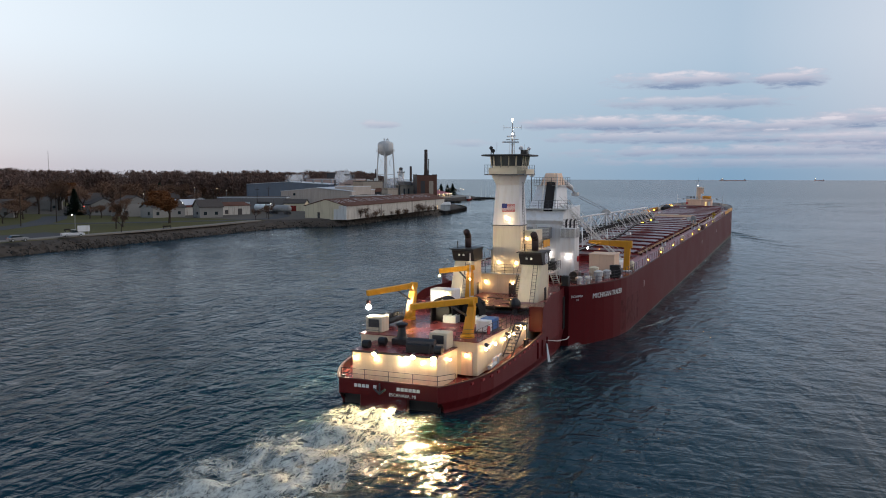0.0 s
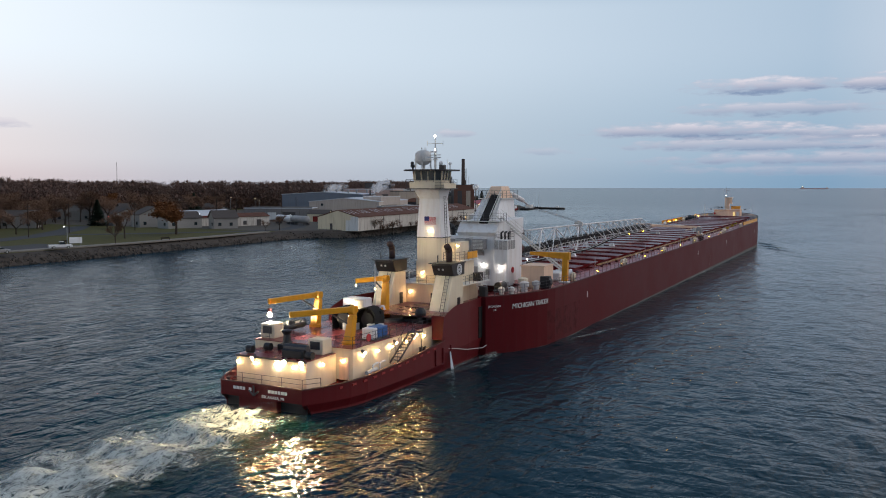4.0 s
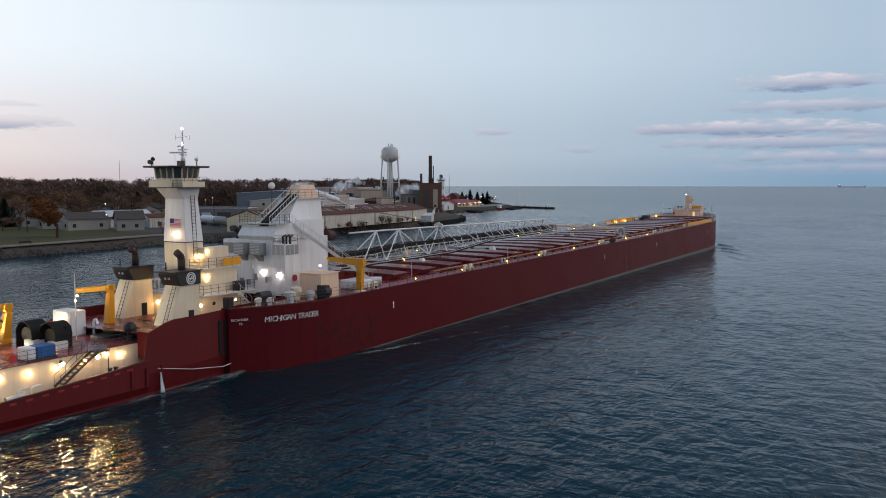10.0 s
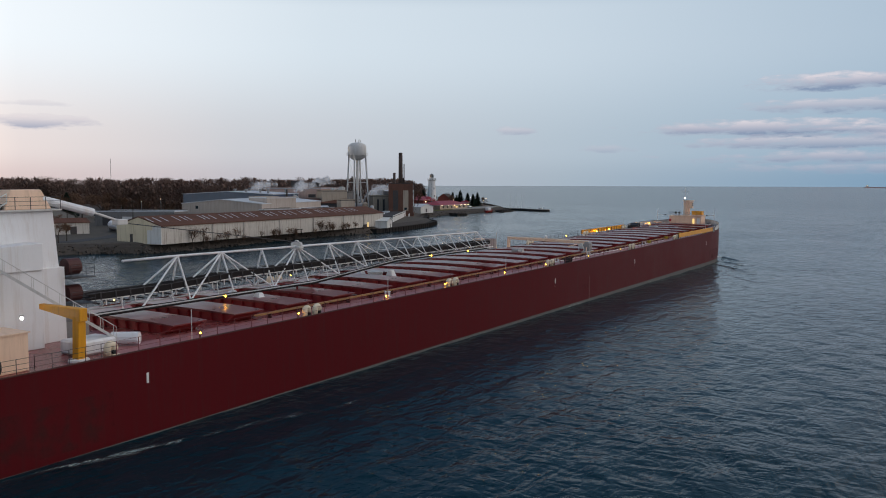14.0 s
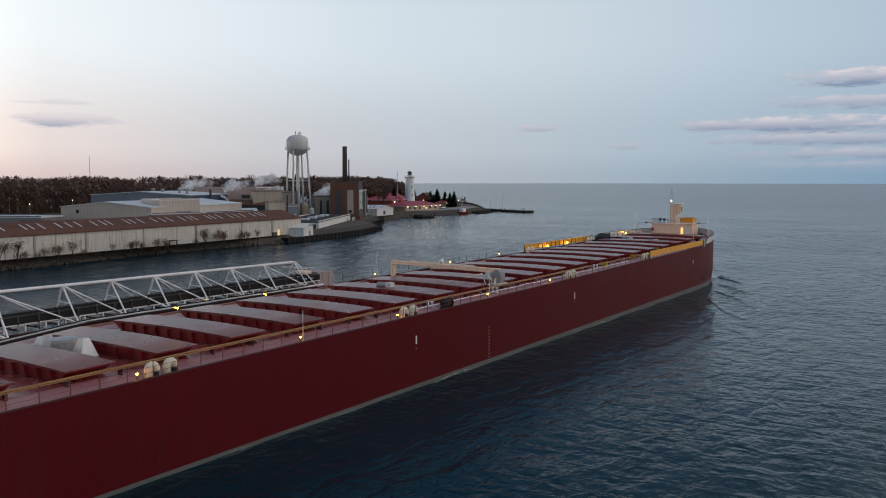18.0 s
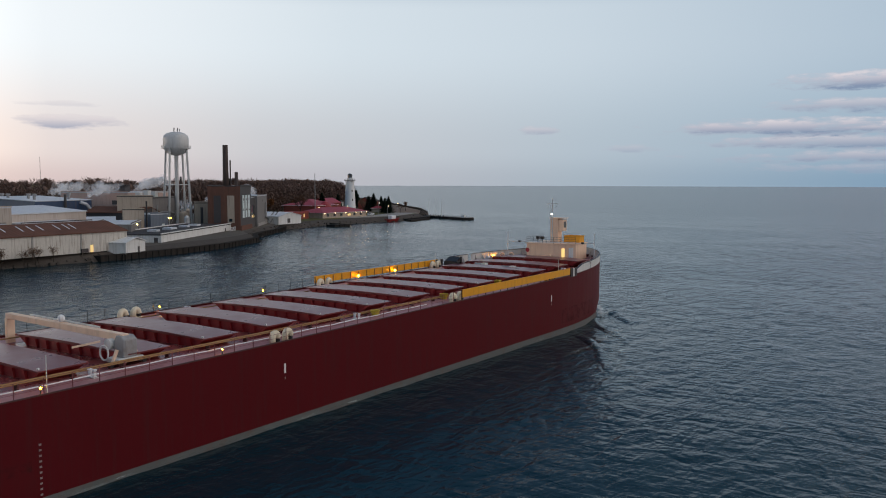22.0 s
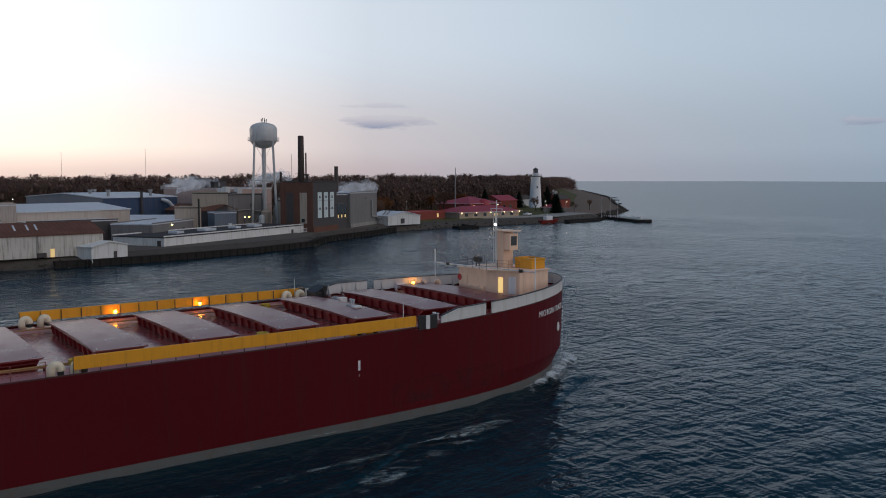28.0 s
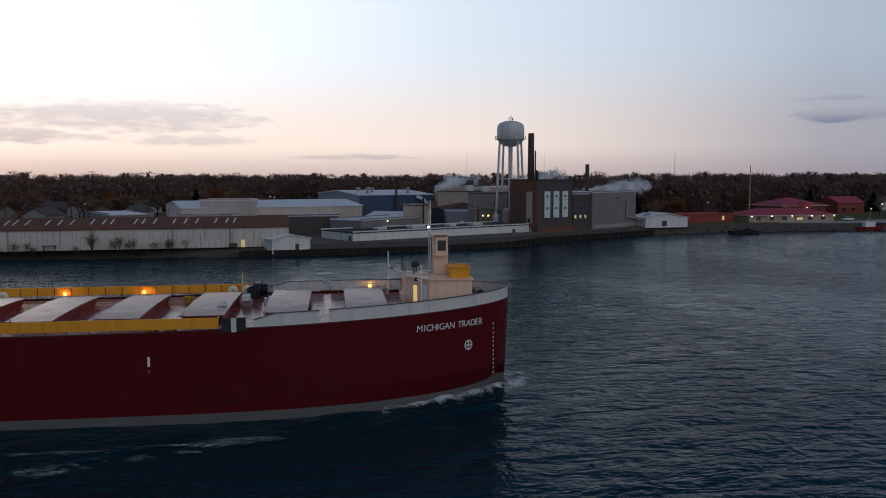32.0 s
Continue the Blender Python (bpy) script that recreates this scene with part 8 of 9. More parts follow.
    building("pale_roof_shed", "low shed with a pale sloping roof", (-246.0, 366.0), (-236.0, 380.0), 12, 4.0, GREYWALL, PALEROOF, "gable", 1.4)
    tan = building("tan_mill_block", "tall tan block mill building", (-250.2, 391.2), (-242.3, 400.6), 16, 12.2, TANWALL, TARROOF, "flat", windows=(("front", 9.0, 6.0, 1.2, 1.4, BRICKDARK),))
    grey = building("grey_mill_block", "tall grey concrete mill block", (-242.2, 400.8), (-249.0, 416.6), 14, 11.6, GREYWALL, TARROOF, "flat", windows=(("front", 10.5, 7.5, 1.6, 1.2, BRICKDARK),))
    for x, y, h in ((3, 4, 2.6), (6, 9, 1.8), (10, 5, 2.2), (13, 8, 1.4)):
        roof_box(grey, x, y, 14.7, 2.2, 1.8, h, PALE)
    part("pipe_run", Shape().tube([(0, -0.5, 9.0), (8, -0.5, 9.4), (16, -0.5, 8.6)], 0.2, 6).tube([(2, -0.5, 4), (2, -0.5, 12)], 0.16, 6), GREY, grey)
    for k, (x, y, r, h) in enumerate(((-252.0, 424.0, 2.0, 6.5), (-246.5, 424.5, 1.4, 5.0), (-241.5, 414.0, 1.7, 6.0), (-233.0, 408.5, 1.1, 4.6))):
        tagged(part("silo", Shape().lathe((x, y, GROUND - 0.2), [(r, 0), (r, h), (r * 0.6, h + 0.7), (0.1, h + 0.9)], 16), TANK if k % 2 else TANWALL), "upright storage silo in the mill yard", "silo")
    yard = building("boiler_house", "buff boiler house with narrow slots", (-238.5, 417.0), (-233.0, 424.0), 9, 9.5, TANWALL, TARROOF, "flat", windows=(("front", 2, 1.5, 1.0, 6.5, BRICKDARK), ("front", 5, 1.5, 1.0, 6.5, BRICKDARK)))
    part("lamp_globe", Shape().ball((-9.0, -4.0, 7.0), 0.3, 6), LAMP_ORANGE, yard, "glowing orange yard lamp")
    part("lamp_post", Shape().rod((-9.0, -4.0, 2.5), (-9.0, -4.0, 6.7), 0.1, n=6), STEEL, yard)
    lampy = thing("yard_lamp", "yellow-green mill yard lamp on a wall", "lamp")
    part("post", Shape().rod((-239.6, 405.3, 2.5), (-239.6, 405.3, 7.0), 0.1, n=6), STEEL, lampy)
    part("globe", Shape().ball((-239.4, 405.3, 7.1), 0.22, 6), LAMP_PALE, lampy)
    # power house with its three tall milky windows
    ph = building("power_house", "brown brick power house with three tall milky windows", (-215.0, 418.1), (-224.0, 432.0), 12, 16.0, BRICKDARK, TARROOF, "flat")
    part("brick_side", Shape().box(-0.15, 0.0, 0.0, 12.0, 1.2, 18.75), BRICK, ph)
    part("pilaster", Shape().box(-0.3, -0.1, 0.0, 1.5, 1.2, 18.9).box(-0.3, -0.1, 10.6, 12.0, 1.2, 18.9).box(-0.3, -0.1, 5.6, 6.4, 1.2, 18.9), BRICK, ph)
    for y0 in (2.2, 7.2):
        part("panel", Shape().box(-0.22, -0.1, y0, y0 + 2.6, 5.5, 15.5), TANWALL if y0 < 5 else BRICKDARK, ph, "blanked tall window")
    part("small_window", Shape().box(-0.3, -0.15, 3.0, 4.2, 5.9, 7.0), GLASS, ph)
    for i in range(3):
        x = 3.0 + i * 4.3
        win = part("tall_window", Shape().box(x, x + 2.7, -0.12, 0.02, 7.2, 15.6), FROSTED, ph, "tall milky window")
        for j in (1, 2):
            part("bar", Shape().box(x, x + 2.7, -0.18, -0.1, 7.2 + j * 2.8, 7.32 + j * 2.8), GREY, win)
        for zz in (9.8, 13.6):
            part("opening", Shape().box(x + 0.9, x + 1.7, -0.16, -0.1, zz, zz + 0.8), BRICKDARK, win)
    part("plinth", Shape().box(-0.4, 16.8, -0.4, 0.0, 0.5, 4.4), BRICK, ph)
    part("roof_stack", Shape().lathe((5.0, 5.0, 19.2), [(0.5, 0), (0.5, 1.8), (0.8, 1.9), (0.8, 2.4)], 10), BLACK, ph)
    rec = building("recessed_bay", "dark recessed bay with narrow lit windows", (-225.2, 432.6), (-229.8, 439.6), 11, 11.6, BRICKDARK, PALEROOF, "flat", windows=tuple(("front", 0.6 + i * 2.6, 3.6, 1.6, 5.0, GLASS) for i in range(3)))
    for i in range(3):
        part("lit_strip", Shape().box(0.8 + i * 2.6, 1.6 + i * 2.6, -0.1, -0.06, 6.6, 7.6), LIT_SHORE, rec)
    gb = building("grey_power_annex", "big blank grey concrete annex", (-229.4, 440.6), (-245.6, 462.0), 16, 12.0, GREYWALL, PALEROOF, "flat", windows=(("front", 14.5, 9.6, 1.2, 0.8, BRICKDARK),))
    part("pipe_run", Shape().tube([(20.5, -0.4, 12.0), (20.5, -0.4, 6.0), (25.5, -0.4, 5.6), (29.5, -0.4, 3.4)], 0.3, 7), GREY, gb)
    part("plinth", Shape().box(-0.2, 27.0, -0.35, 0.0, 0.6, 4.0), CONCRETE, gb)
    ws = building("conveyor_shed", "low white shed with a sloping roof by the water", (-240.5, 463.8), (-243.0, 480.5), 12, 3.0, LIMEWALL, PALEROOF, "gable_y", 1.6, base=2.6, windows=(("front", 6.5, 0.2, 2.0, 1.8, BRICKDARK),))
    part("gantry", Shape().beam((-2, 3, 3), (3.5, 3, 7.5), 0.4, 0.4).beam((-2, 5, 3), (3.5, 5, 7.5), 0.4, 0.4).rod((1, 3, 2.6), (1, 3, 5.4), 0.15, n=5), GREY, ws)
    # stacks, tower
    big = tagged(part("chimney", Shape().lathe((-221.9, 417.5, 14.0), [(1.25, 0), (1.05, 10), (0.95, 20.0), (0.8, 20.1), (0.75, 19.0)], 16), CHIMNEY, smooth=True), "tall dark rusty mill chimney", "chimney")
    part("side_pipe", Shape().rod((-220.6, 418.6, 14), (-220.6, 418.6, 28.5), 0.25, n=8), CHIMNEY, big)
    tagged(part("chimney", Shape().lathe((-244.0, 443.4, 2.6), [(0.9, 0), (0.7, 21.9), (0.5, 21.95), (0.5, 21.0)], 12), CHIMNEY, smooth=True), "thinner dark mill stack", "chimney")
    tagged(part("chimney", Shape().lathe((-262.0, 430.0, 2.6), [(0.45, 0), (0.4, 20.0)], 10), CHIMNEY), "thin black vent stack", "chimney")
    mast = tagged(part("radio_mast", Shape().lathe((-267.2, 516.8, 2.6), [(0.28, 0), (0.14, 22.2)], 6), GREY), "thin grey radio mast", "mast")


build_mill()


def build_water_tower():
    cx, cy = -248.4, 416.8
    t = thing("water_tower", "grey steel water tower on four splayed legs", "water tower")
    n = 24
    part("tank", Shape().lathe((cx, cy, 0), [(0.8, 30.6), (2.6, 31.1), (4.0, 32.1), (4.75, 33.4), (4.8, 37.2), (4.5, 38.2), (3.6, 39.0), (2.0, 39.55), (0.3, 39.75)], n), TANK, t, "round riveted tank", smooth=True)
    part("balcony", Shape().lathe((cx, cy, 33.2), [(4.8, 0), (5.5, 0), (5.5, 0.12), (4.8, 0.12)], n), TANK, t)
    g = Shape()
    for i in range(n):
        a, b = (2 * math.pi * k / n for k in (i, i + 1))
        p, q = (cx + 5.4 * math.cos(a), cy + 5.4 * math.sin(a)), (cx + 5.4 * math.cos(b), cy + 5.4 * math.sin(b))
        g.rod((*p, 33.3), (*p, 34.4), 0.05, n=4).rod((*p, 34.4), (*q, 34.4), 0.05, n=4).rod((*p, 33.9), (*q, 33.9), 0.04, n=4)
    part("balcony_rail", g, TANK, t)
    feet = []
    for i in range(4):
        a = radians(20 + 90 * i)
        top, foot = Vector((cx + 4.4 * math.cos(a), cy + 4.4 * math.sin(a), 33.4)), Vector((cx + 6.2 * math.cos(a), cy + 6.2 * math.sin(a), 2.4))
        feet.append((top, foot))
        part("leg", Shape().rod(foot, top, 0.42, 0.38, n=10), TANK, t)
        part("footing", Shape().box(foot.x - 0.9, foot.x + 0.9, foot.y - 0.9, foot.y + 0.9, 2.3, 3.3), CONCRETE, t)
    ring = Shape()
    for i in range(4):
        (ta, fa), (tb, fb) = feet[i], feet[(i + 1) % 4]
        ring.rod(fa.lerp(ta, 0.55), fb.lerp(tb, 0.55), 0.17, n=6)
        for a, b in ((fa.lerp(ta, 0.02), fb.lerp(tb, 0.55)), (fb.lerp(tb, 0.02), fa.lerp(ta, 0.55)), (fa.lerp(ta, 0.55), fb.lerp(tb, 0.97)), (fb.lerp(tb, 0.55), fa.lerp(ta, 0.97))):
            part("tie_rod", Shape().rod(a, b, 0.04, n=4), TANK, t)
    part("ring_beam", ring, TANK, t)
    part("riser", Shape().rod((cx, cy, 2.4), (cx, cy, 31), 0.75, n=12), TANK, t)
    for x, y, h in ((-1.2, 0.3, 2.0), (-0.5, -0.5, 1.6), (0.3, 0.5, 1.2), (1.4, -0.2, 1.8), (1.7, 0.4, 1.4)):
        part("aerial", Shape().rod((cx + x, cy + y, 39.2), (cx + x, cy + y, 39.4 + h), 0.09, n=5).box(cx + x - 0.15, cx + x + 0.15, cy + y - 0.1, cy + y + 0.1, 39.2 + h * 0.6, 39.4 + h), GREY, t)
    ladder(t, (feet[0][1].x + 0.4, feet[0][1].y, 3), (feet[0][0].x + 0.4, feet[0][0].y, 33), 0.5, TANK)


build_water_tower()


def build_lighthouse():
    cx, cy, z = -344.8, 637.5, GROUND
    t = thing("lighthouse", "tapering white brick lighthouse with a black lantern", "lighthouse")
    part("tower", Shape().lathe((cx, cy, z - 0.3), [(3.9, 0), (3.8, 0.6), (2.75, 17.6), (2.9, 18.0), (2.95, 18.5)], 24), surface("white_lighthouse_paint", (0.8, 0.8, 0.8), 0.6, var=0.06, stain_amount=0.15, stain=(0.55, 0.52, 0.48), streaks=True), t, smooth=True)
    part("gallery", Shape().lathe((cx, cy, z + 18.2), [(2.9, 0), (3.7, 0.3), (3.7, 0.55), (2.0, 0.55)], 24), BLACK, t)
    part("watch_room", Shape().lathe((cx, cy, z + 18.75), [(2.0, 0), (2.0, 1.7)], 16), WHITE, t)
    part("lantern", Shape().lathe((cx, cy, z + 20.45), [(1.55, 0), (1.55, 1.7)], 12), GLASS, t, "glazed lantern")
    part("dome", Shape().lathe((cx, cy, z + 22.15), [(1.8, 0), (1.5, 0.5), (0.8, 0.95), (0.2, 1.15), (0.15, 1.5), (0.02, 1.6)], 14), BLACK, t)
    g = Shape()
    for i in range(16):
        a, b = (2 * math.pi * k / 16 for k in (i, i + 1))
        p, q = (cx + 3.55 * math.cos(a), cy + 3.55 * math.sin(a)), (cx + 3.55 * math.cos(b), cy + 3.55 * math.sin(b))
        g.rod((*p, z + 18.7), (*p, z + 19.8), 0.05, n=4).rod((*p, z + 19.8), (*q, z + 19.8), 0.05, n=4)
    part("gallery_rail", g, BLACK, t)
    for h in (6.0, 12.0):
        part("window", Shape().block((cx + 3.3 - h * 0.045, cy - 1.2, z + h), (0.5, 0.7, 1.3), -20), BRICKDARK, t)
    part("beacon", Shape().ball((cx, cy, z + 21.2), 0.28, 6), glowing("green_beacon", (0.35, 1.0, 0.8), 6.0), t, "pale green beacon light")


build_lighthouse()


def build_station():
    """Red-roofed buildings, piers, lamps and flagpoles round the lighthouse."""
    low = building("red_roof_station", "long low station with a red hipped roof and lit eaves", (-258.0, 512.0), (-260.0, 548.0), 15, 2.7, TANWALL, REDROOF, "hip", 2.4, overhang=1.2, windows=tuple(("front", 3 + i * 5.5, 0.8, 1.8, 1.3, GLASS) for i in range(6)))
    for x in (0.5, 9.0, 17.5, 26.0, 31.0, 35.5):
        part("lamp_globe", Shape().ball((x, -0.9, 5.2), 0.26, 5), LAMP_STREET, low, "glowing eave lamp")
    part("lit_window", Shape().box(20.0, 22.6, -0.08, -0.02, 3.6, 4.6), LIT_SHORE, low)
    up = building("red_roof_hall", "two-storey brick hall with a red hipped roof", (-292.0, 545.0), (-297.0, 568.0), 20, 5.0, REDWALL, REDROOF, "hip", 3.2, overhang=1.0, windows=tuple(("front", 2 + i * 4.2, 2.4, 1.6, 1.4, GLASS) for i in range(5)))
    part("lamp_globe", Shape().ball((2.0, -0.8, 6.6), 0.34, 5), LAMP_STREET, up)
    part("wing_arch", Shape().lathe((12, 1, 7.0), [(3.5, 0), (3.0, 1.4), (1.5, 2.6), (0.2, 3.0)], 14), REDROOF, up)
    building("red_roof_house", "small brick house with a red roof", (-322.0, 590.0), (-326.0, 606.0), 12, 5.0, REDWALL, REDROOF, "gable", 2.8, windows=(("front", 3, 1.2, 2.0, 1.5, GLASS), ("front", 9, 1.2, 2.0, 1.5, GLASS)))
    s = building("red_kiosk", "small red-roofed kiosk with lamps", (-287.0, 596.0), (-289.0, 604.0), 6, 2.4, TANWALL, REDROOF, "hip", 1.6, overhang=0.8)
    for x in (1.0, 6.0):
        part("lamp_globe", Shape().ball((x, -0.6, 5.0), 0.24, 5), LAMP_STREET, s)
    building("red_flat_shed", "long low brick shed with a red roof edge", (-254.5, 481.5), (-264.5, 509.0), 9, 3.0, REDWALL, REDROOF, "flat", windows=(("front", 23, 0.8, 1.2, 1.6, LIT_SHORE),))
    building("white_boathouse", "white boathouse among the trees", (-362.0, 640.0), (-366.0, 656.0), 12, 4.2, LIMEWALL, SHINGLE, "gable", 2.4)
    building("beach_house", "long white beach house below the woods", (-585.0, 893.0), (-606.0, 905.0), 9, 3.6, LIMEWALL, SHINGLE, "gable", 2.2, windows=(("front", 4, 1.0, 1.8, 1.2, GLASS), ("front", 11, 1.0, 1.8, 1.2, GLASS), ("front", 18, 1.0, 1.8, 1.2, GLASS)))
    building("white_house", "white house with a grey roof among trees", (-352.0, 514.0), (-355.0, 526.0), 10, 4.0, LIMEWALL, SHINGLE, "hip", 2.0)
    building("keeper_house", "brick keeper's house beside the lighthouse", (-334.0, 646.0), (-338.0, 660.0), 9, 4.6, REDWALL, SHINGLE, "gable", 3.0)
    for i, (x, y) in enumerate(((-420, 794), (-497, 876), (-560, 941), (-640, 1015), (-740, 1107))):
        g = Shape()
        for k in range(4 + i % 3):
            r = 0.7 + 0.45 * noise.noise(Vector((i * 3.1, k * 1.7, 0)))
            g.block((x - 4 + k * 2.0, y - 3 + k * 1.5, 0.2 - 0.06 * k), (2.5 * r, 2.7 * r, 1.7 * r), 20 * k + 13 * i)
        tagged(part("groyne", g, ROCK), "low groyne of dark stones on the beach", "groyne", group="groynes along the beach")
    pier = thing("pier", "low concrete pier reaching into the lake", "pier", kind="structure")
    a, b = Vector((-264.0, 612.0)), Vector((-225.5, 594.0))
    d = (b - a).normalized()
    nrm = Vector((-d.y, d.x))
    poly = [tuple(a - nrm * 3.6), tuple(b - nrm * 3.6), tuple(b + d * 1.2), tuple(b + nrm * 3.6), tuple(a + nrm * 3.6)]
    part("pier_wall", Shape().prism(poly, -2.0, 1.15), QUAY, pier)
    part("pier_top", Shape().prism(poly, 1.15, 1.35), CONCRETE, pier)
    part("light_box", Shape().block((b.x - d.x * 5, b.y - d.y * 5, 1.9), (2.0, 1.4, 1.1)), LIMEWALL, pier)
    g = None
    for i in range(16):
        p = a.lerp(b, i / 15) - nrm * 3.8
        if g is None:
            g = part("pile", Shape().rod((0, 0, -2), (0, 0, 2.0), 0.22, n=6), QUAY, pier)
            g.matrix_basis = Matrix.Translation((p.x, p.y, 0))
        elif i < 9:
            again(g, Matrix.Translation((p.x, p.y, 0)), pier)
    boom = tagged(part("floating_dock", Shape().block((-244.0, 573.0, 0.35), (3.0, 26.0, 0.9), 12), QUAY), "low dark floating dock", "dock")
    for x, y, h in ((-276, 579.5, 6.2), (-267.5, 585.5, 6.0), (-266, 540, 5.5), (-255, 560, 5.2)):
        post = thing("street_lamp", "street lamp with a small glowing head", "lamp", Matrix.Translation((x, y, GROUND)), "lamps on the point")
        part("post", Shape().rod((0, 0, -0.3), (0, 0, h), 0.1, 0.06, n=6), GREY, post)
        part("head", Shape().box(-0.1, 0.7, -0.15, 0.15, h, h + 0.12), GREY, post)
        part("globe", Shape().ball((0.5, 0, h - 0.12), 0.2, 5), LAMP_FAR if h > 6.1 else LAMP_STREET, post)
    for x, y in ((-253.2, 595.6), (-250, 598), (-247, 600)):
        f = thing("flag_pole", "slim pale bare flag pole", "flag pole", Matrix.Translation((x, y, 1.1)), "poles on the pier root")
        part("pole", Shape().rod((0, 0, 0), (0, 0, 9.5), 0.09, 0.05, n=6), PALE, f)
        part("finial", Shape().ball((0, 0, 9.6), 0.16, 5), PALE, f)
    boat = thing("moored_boat", "white and red motor boat at the dock", "boat", pose(-248.0, 555.0, 0, 0, 0, 95))
    part("hull", Shape().loft([[(-6, -1.7, 1.3), (-6, 1.7, 1.3), (-6, 1.2, -0.3), (-6, -1.2, -0.3)], [(3, -1.8, 1.4), (3, 1.8, 1.4), (3, 1.0, -0.3), (3, -1.0, -0.3)], [(7, -0.1, 1.9), (7, 0.1, 1.9), (6.4, 0.05, -0.2), (6.4, -0.05, -0.2)]]), BARNRED, boat)
    part("cabin", Shape().box(-2.5, 1.8, -1.1, 1.1, 1.35, 3.2), WHITE, boat, bevel=0.1)
    part("windshield", Shape().box(1.8, 1.86, -0.9, 0.9, 2.2, 2.9), GLASS, boat)
    part("mast", Shape().rod((-0.5, 0, 3.2), (-0.5, 0, 5.0), 0.06, n=5), PALE, boat)


build_station()


# ---------------------------------------------------------------- trees
def bare_tree(seed, high, spread, leaves, leaf_mat, leaf_size=0.34):
    """A leafless or russet broad tree: trunk, forking limbs, and a loose crown of many small tufts."""
    rng = random.Random(seed)
    wood, tuft = Shape(), Shape()
    tips = []

    def limb(p, d, length, r, level):
        q = p + d * length
        wood.rod(p, q, r, r * 0.62, n=6 if level < 2 else 4, caps=False)
        if level >= 4:
            tips.append((p, q))
            return
        if level >= 2:
            tips.append((p, q))
        for k in range(3 if level < 2 else 2 + (rng.random() < 0.4)):
            turn = Vector((rng.gauss(0, 1), rng.gauss(0, 1), rng.gauss(0.25, 0.5))).normalized()
            nd = (d + turn * (0.62 if level else 0.75) * spread).normalized()
            limb(p.lerp(q, rng.uniform(0.7, 1.0)), nd, length * rng.uniform(0.62, 0.82), r * 0.58, level + 1)

    limb(Vector((0, 0, -0.3)), Vector((0.03, 0.02, 1)), high * 0.3, high * 0.022, 0)
    for _ in range(leaves):
        p, q = rng.choice(tips)
        c = p.lerp(q, rng.random()) + Vector((rng.gauss(0, 0.5), rng.gauss(0, 0.5), rng.gauss(0, 0.4)))
        u = Vector((rng.gauss(0, 1), rng.gauss(0, 1), rng.gauss(0, 1))).normalized()
        w = u.orthogonal().normalized()
        s = leaf_size * rng.uniform(0.5, 1.4)
        tuft.add([c + u * s, c - u * s * 0.5 + w * s * 0.4, c - u * s * 0.5 - w * s * 0.4], [(0, 1, 2)])
    return wood, tuft


def plant(name, label, wood, tuft, mats, m, group):
    t = thing(name, label, "tree", m, group)
    part("trunk", wood, mats[0], t)
    part("crown", tuft, mats[1], t)
    return t


def fir_tree(seed, high):
    rng = random.Random(seed)
    wood, needles = Shape().rod((0, 0, -0.3), (0, 0, high * 0.95), high * 0.018, 0.03, n=6), Shape()
    for k in range(int(high * 170)):
        h = high * (0.06 + 0.94 * rng.random() ** 1.1)
        reach = (high - h) * 0.34 * rng.uniform(0.55, 1.05) + 0.1
        a = rng.uniform(0, 2 * math.pi)
        d = Vector((math.cos(a), math.sin(a), -0.18))
        p = Vector((0, 0, h)) + d * reach * rng.uniform(0.2, 1.0)
        w = Vector((-math.sin(a), math.cos(a), rng.uniform(-0.3, 0.3)))
        s = 0.32 + 0.35 * (high - h) / high
        needles.add([p + d * s * 1.3, p + w * s * 0.6 - d * s * 0.3, p - w * s * 0.6 - d * s * 0.3], [(0, 1, 2)])
        needles.add([p + d * s * 1.1 + Vector((0, 0, s * 0.5)), p + w * s * 0.5, p - w * s * 0.5 - Vector((0, 0, s * 0.3))], [(0, 1, 2)])
    return wood, needles


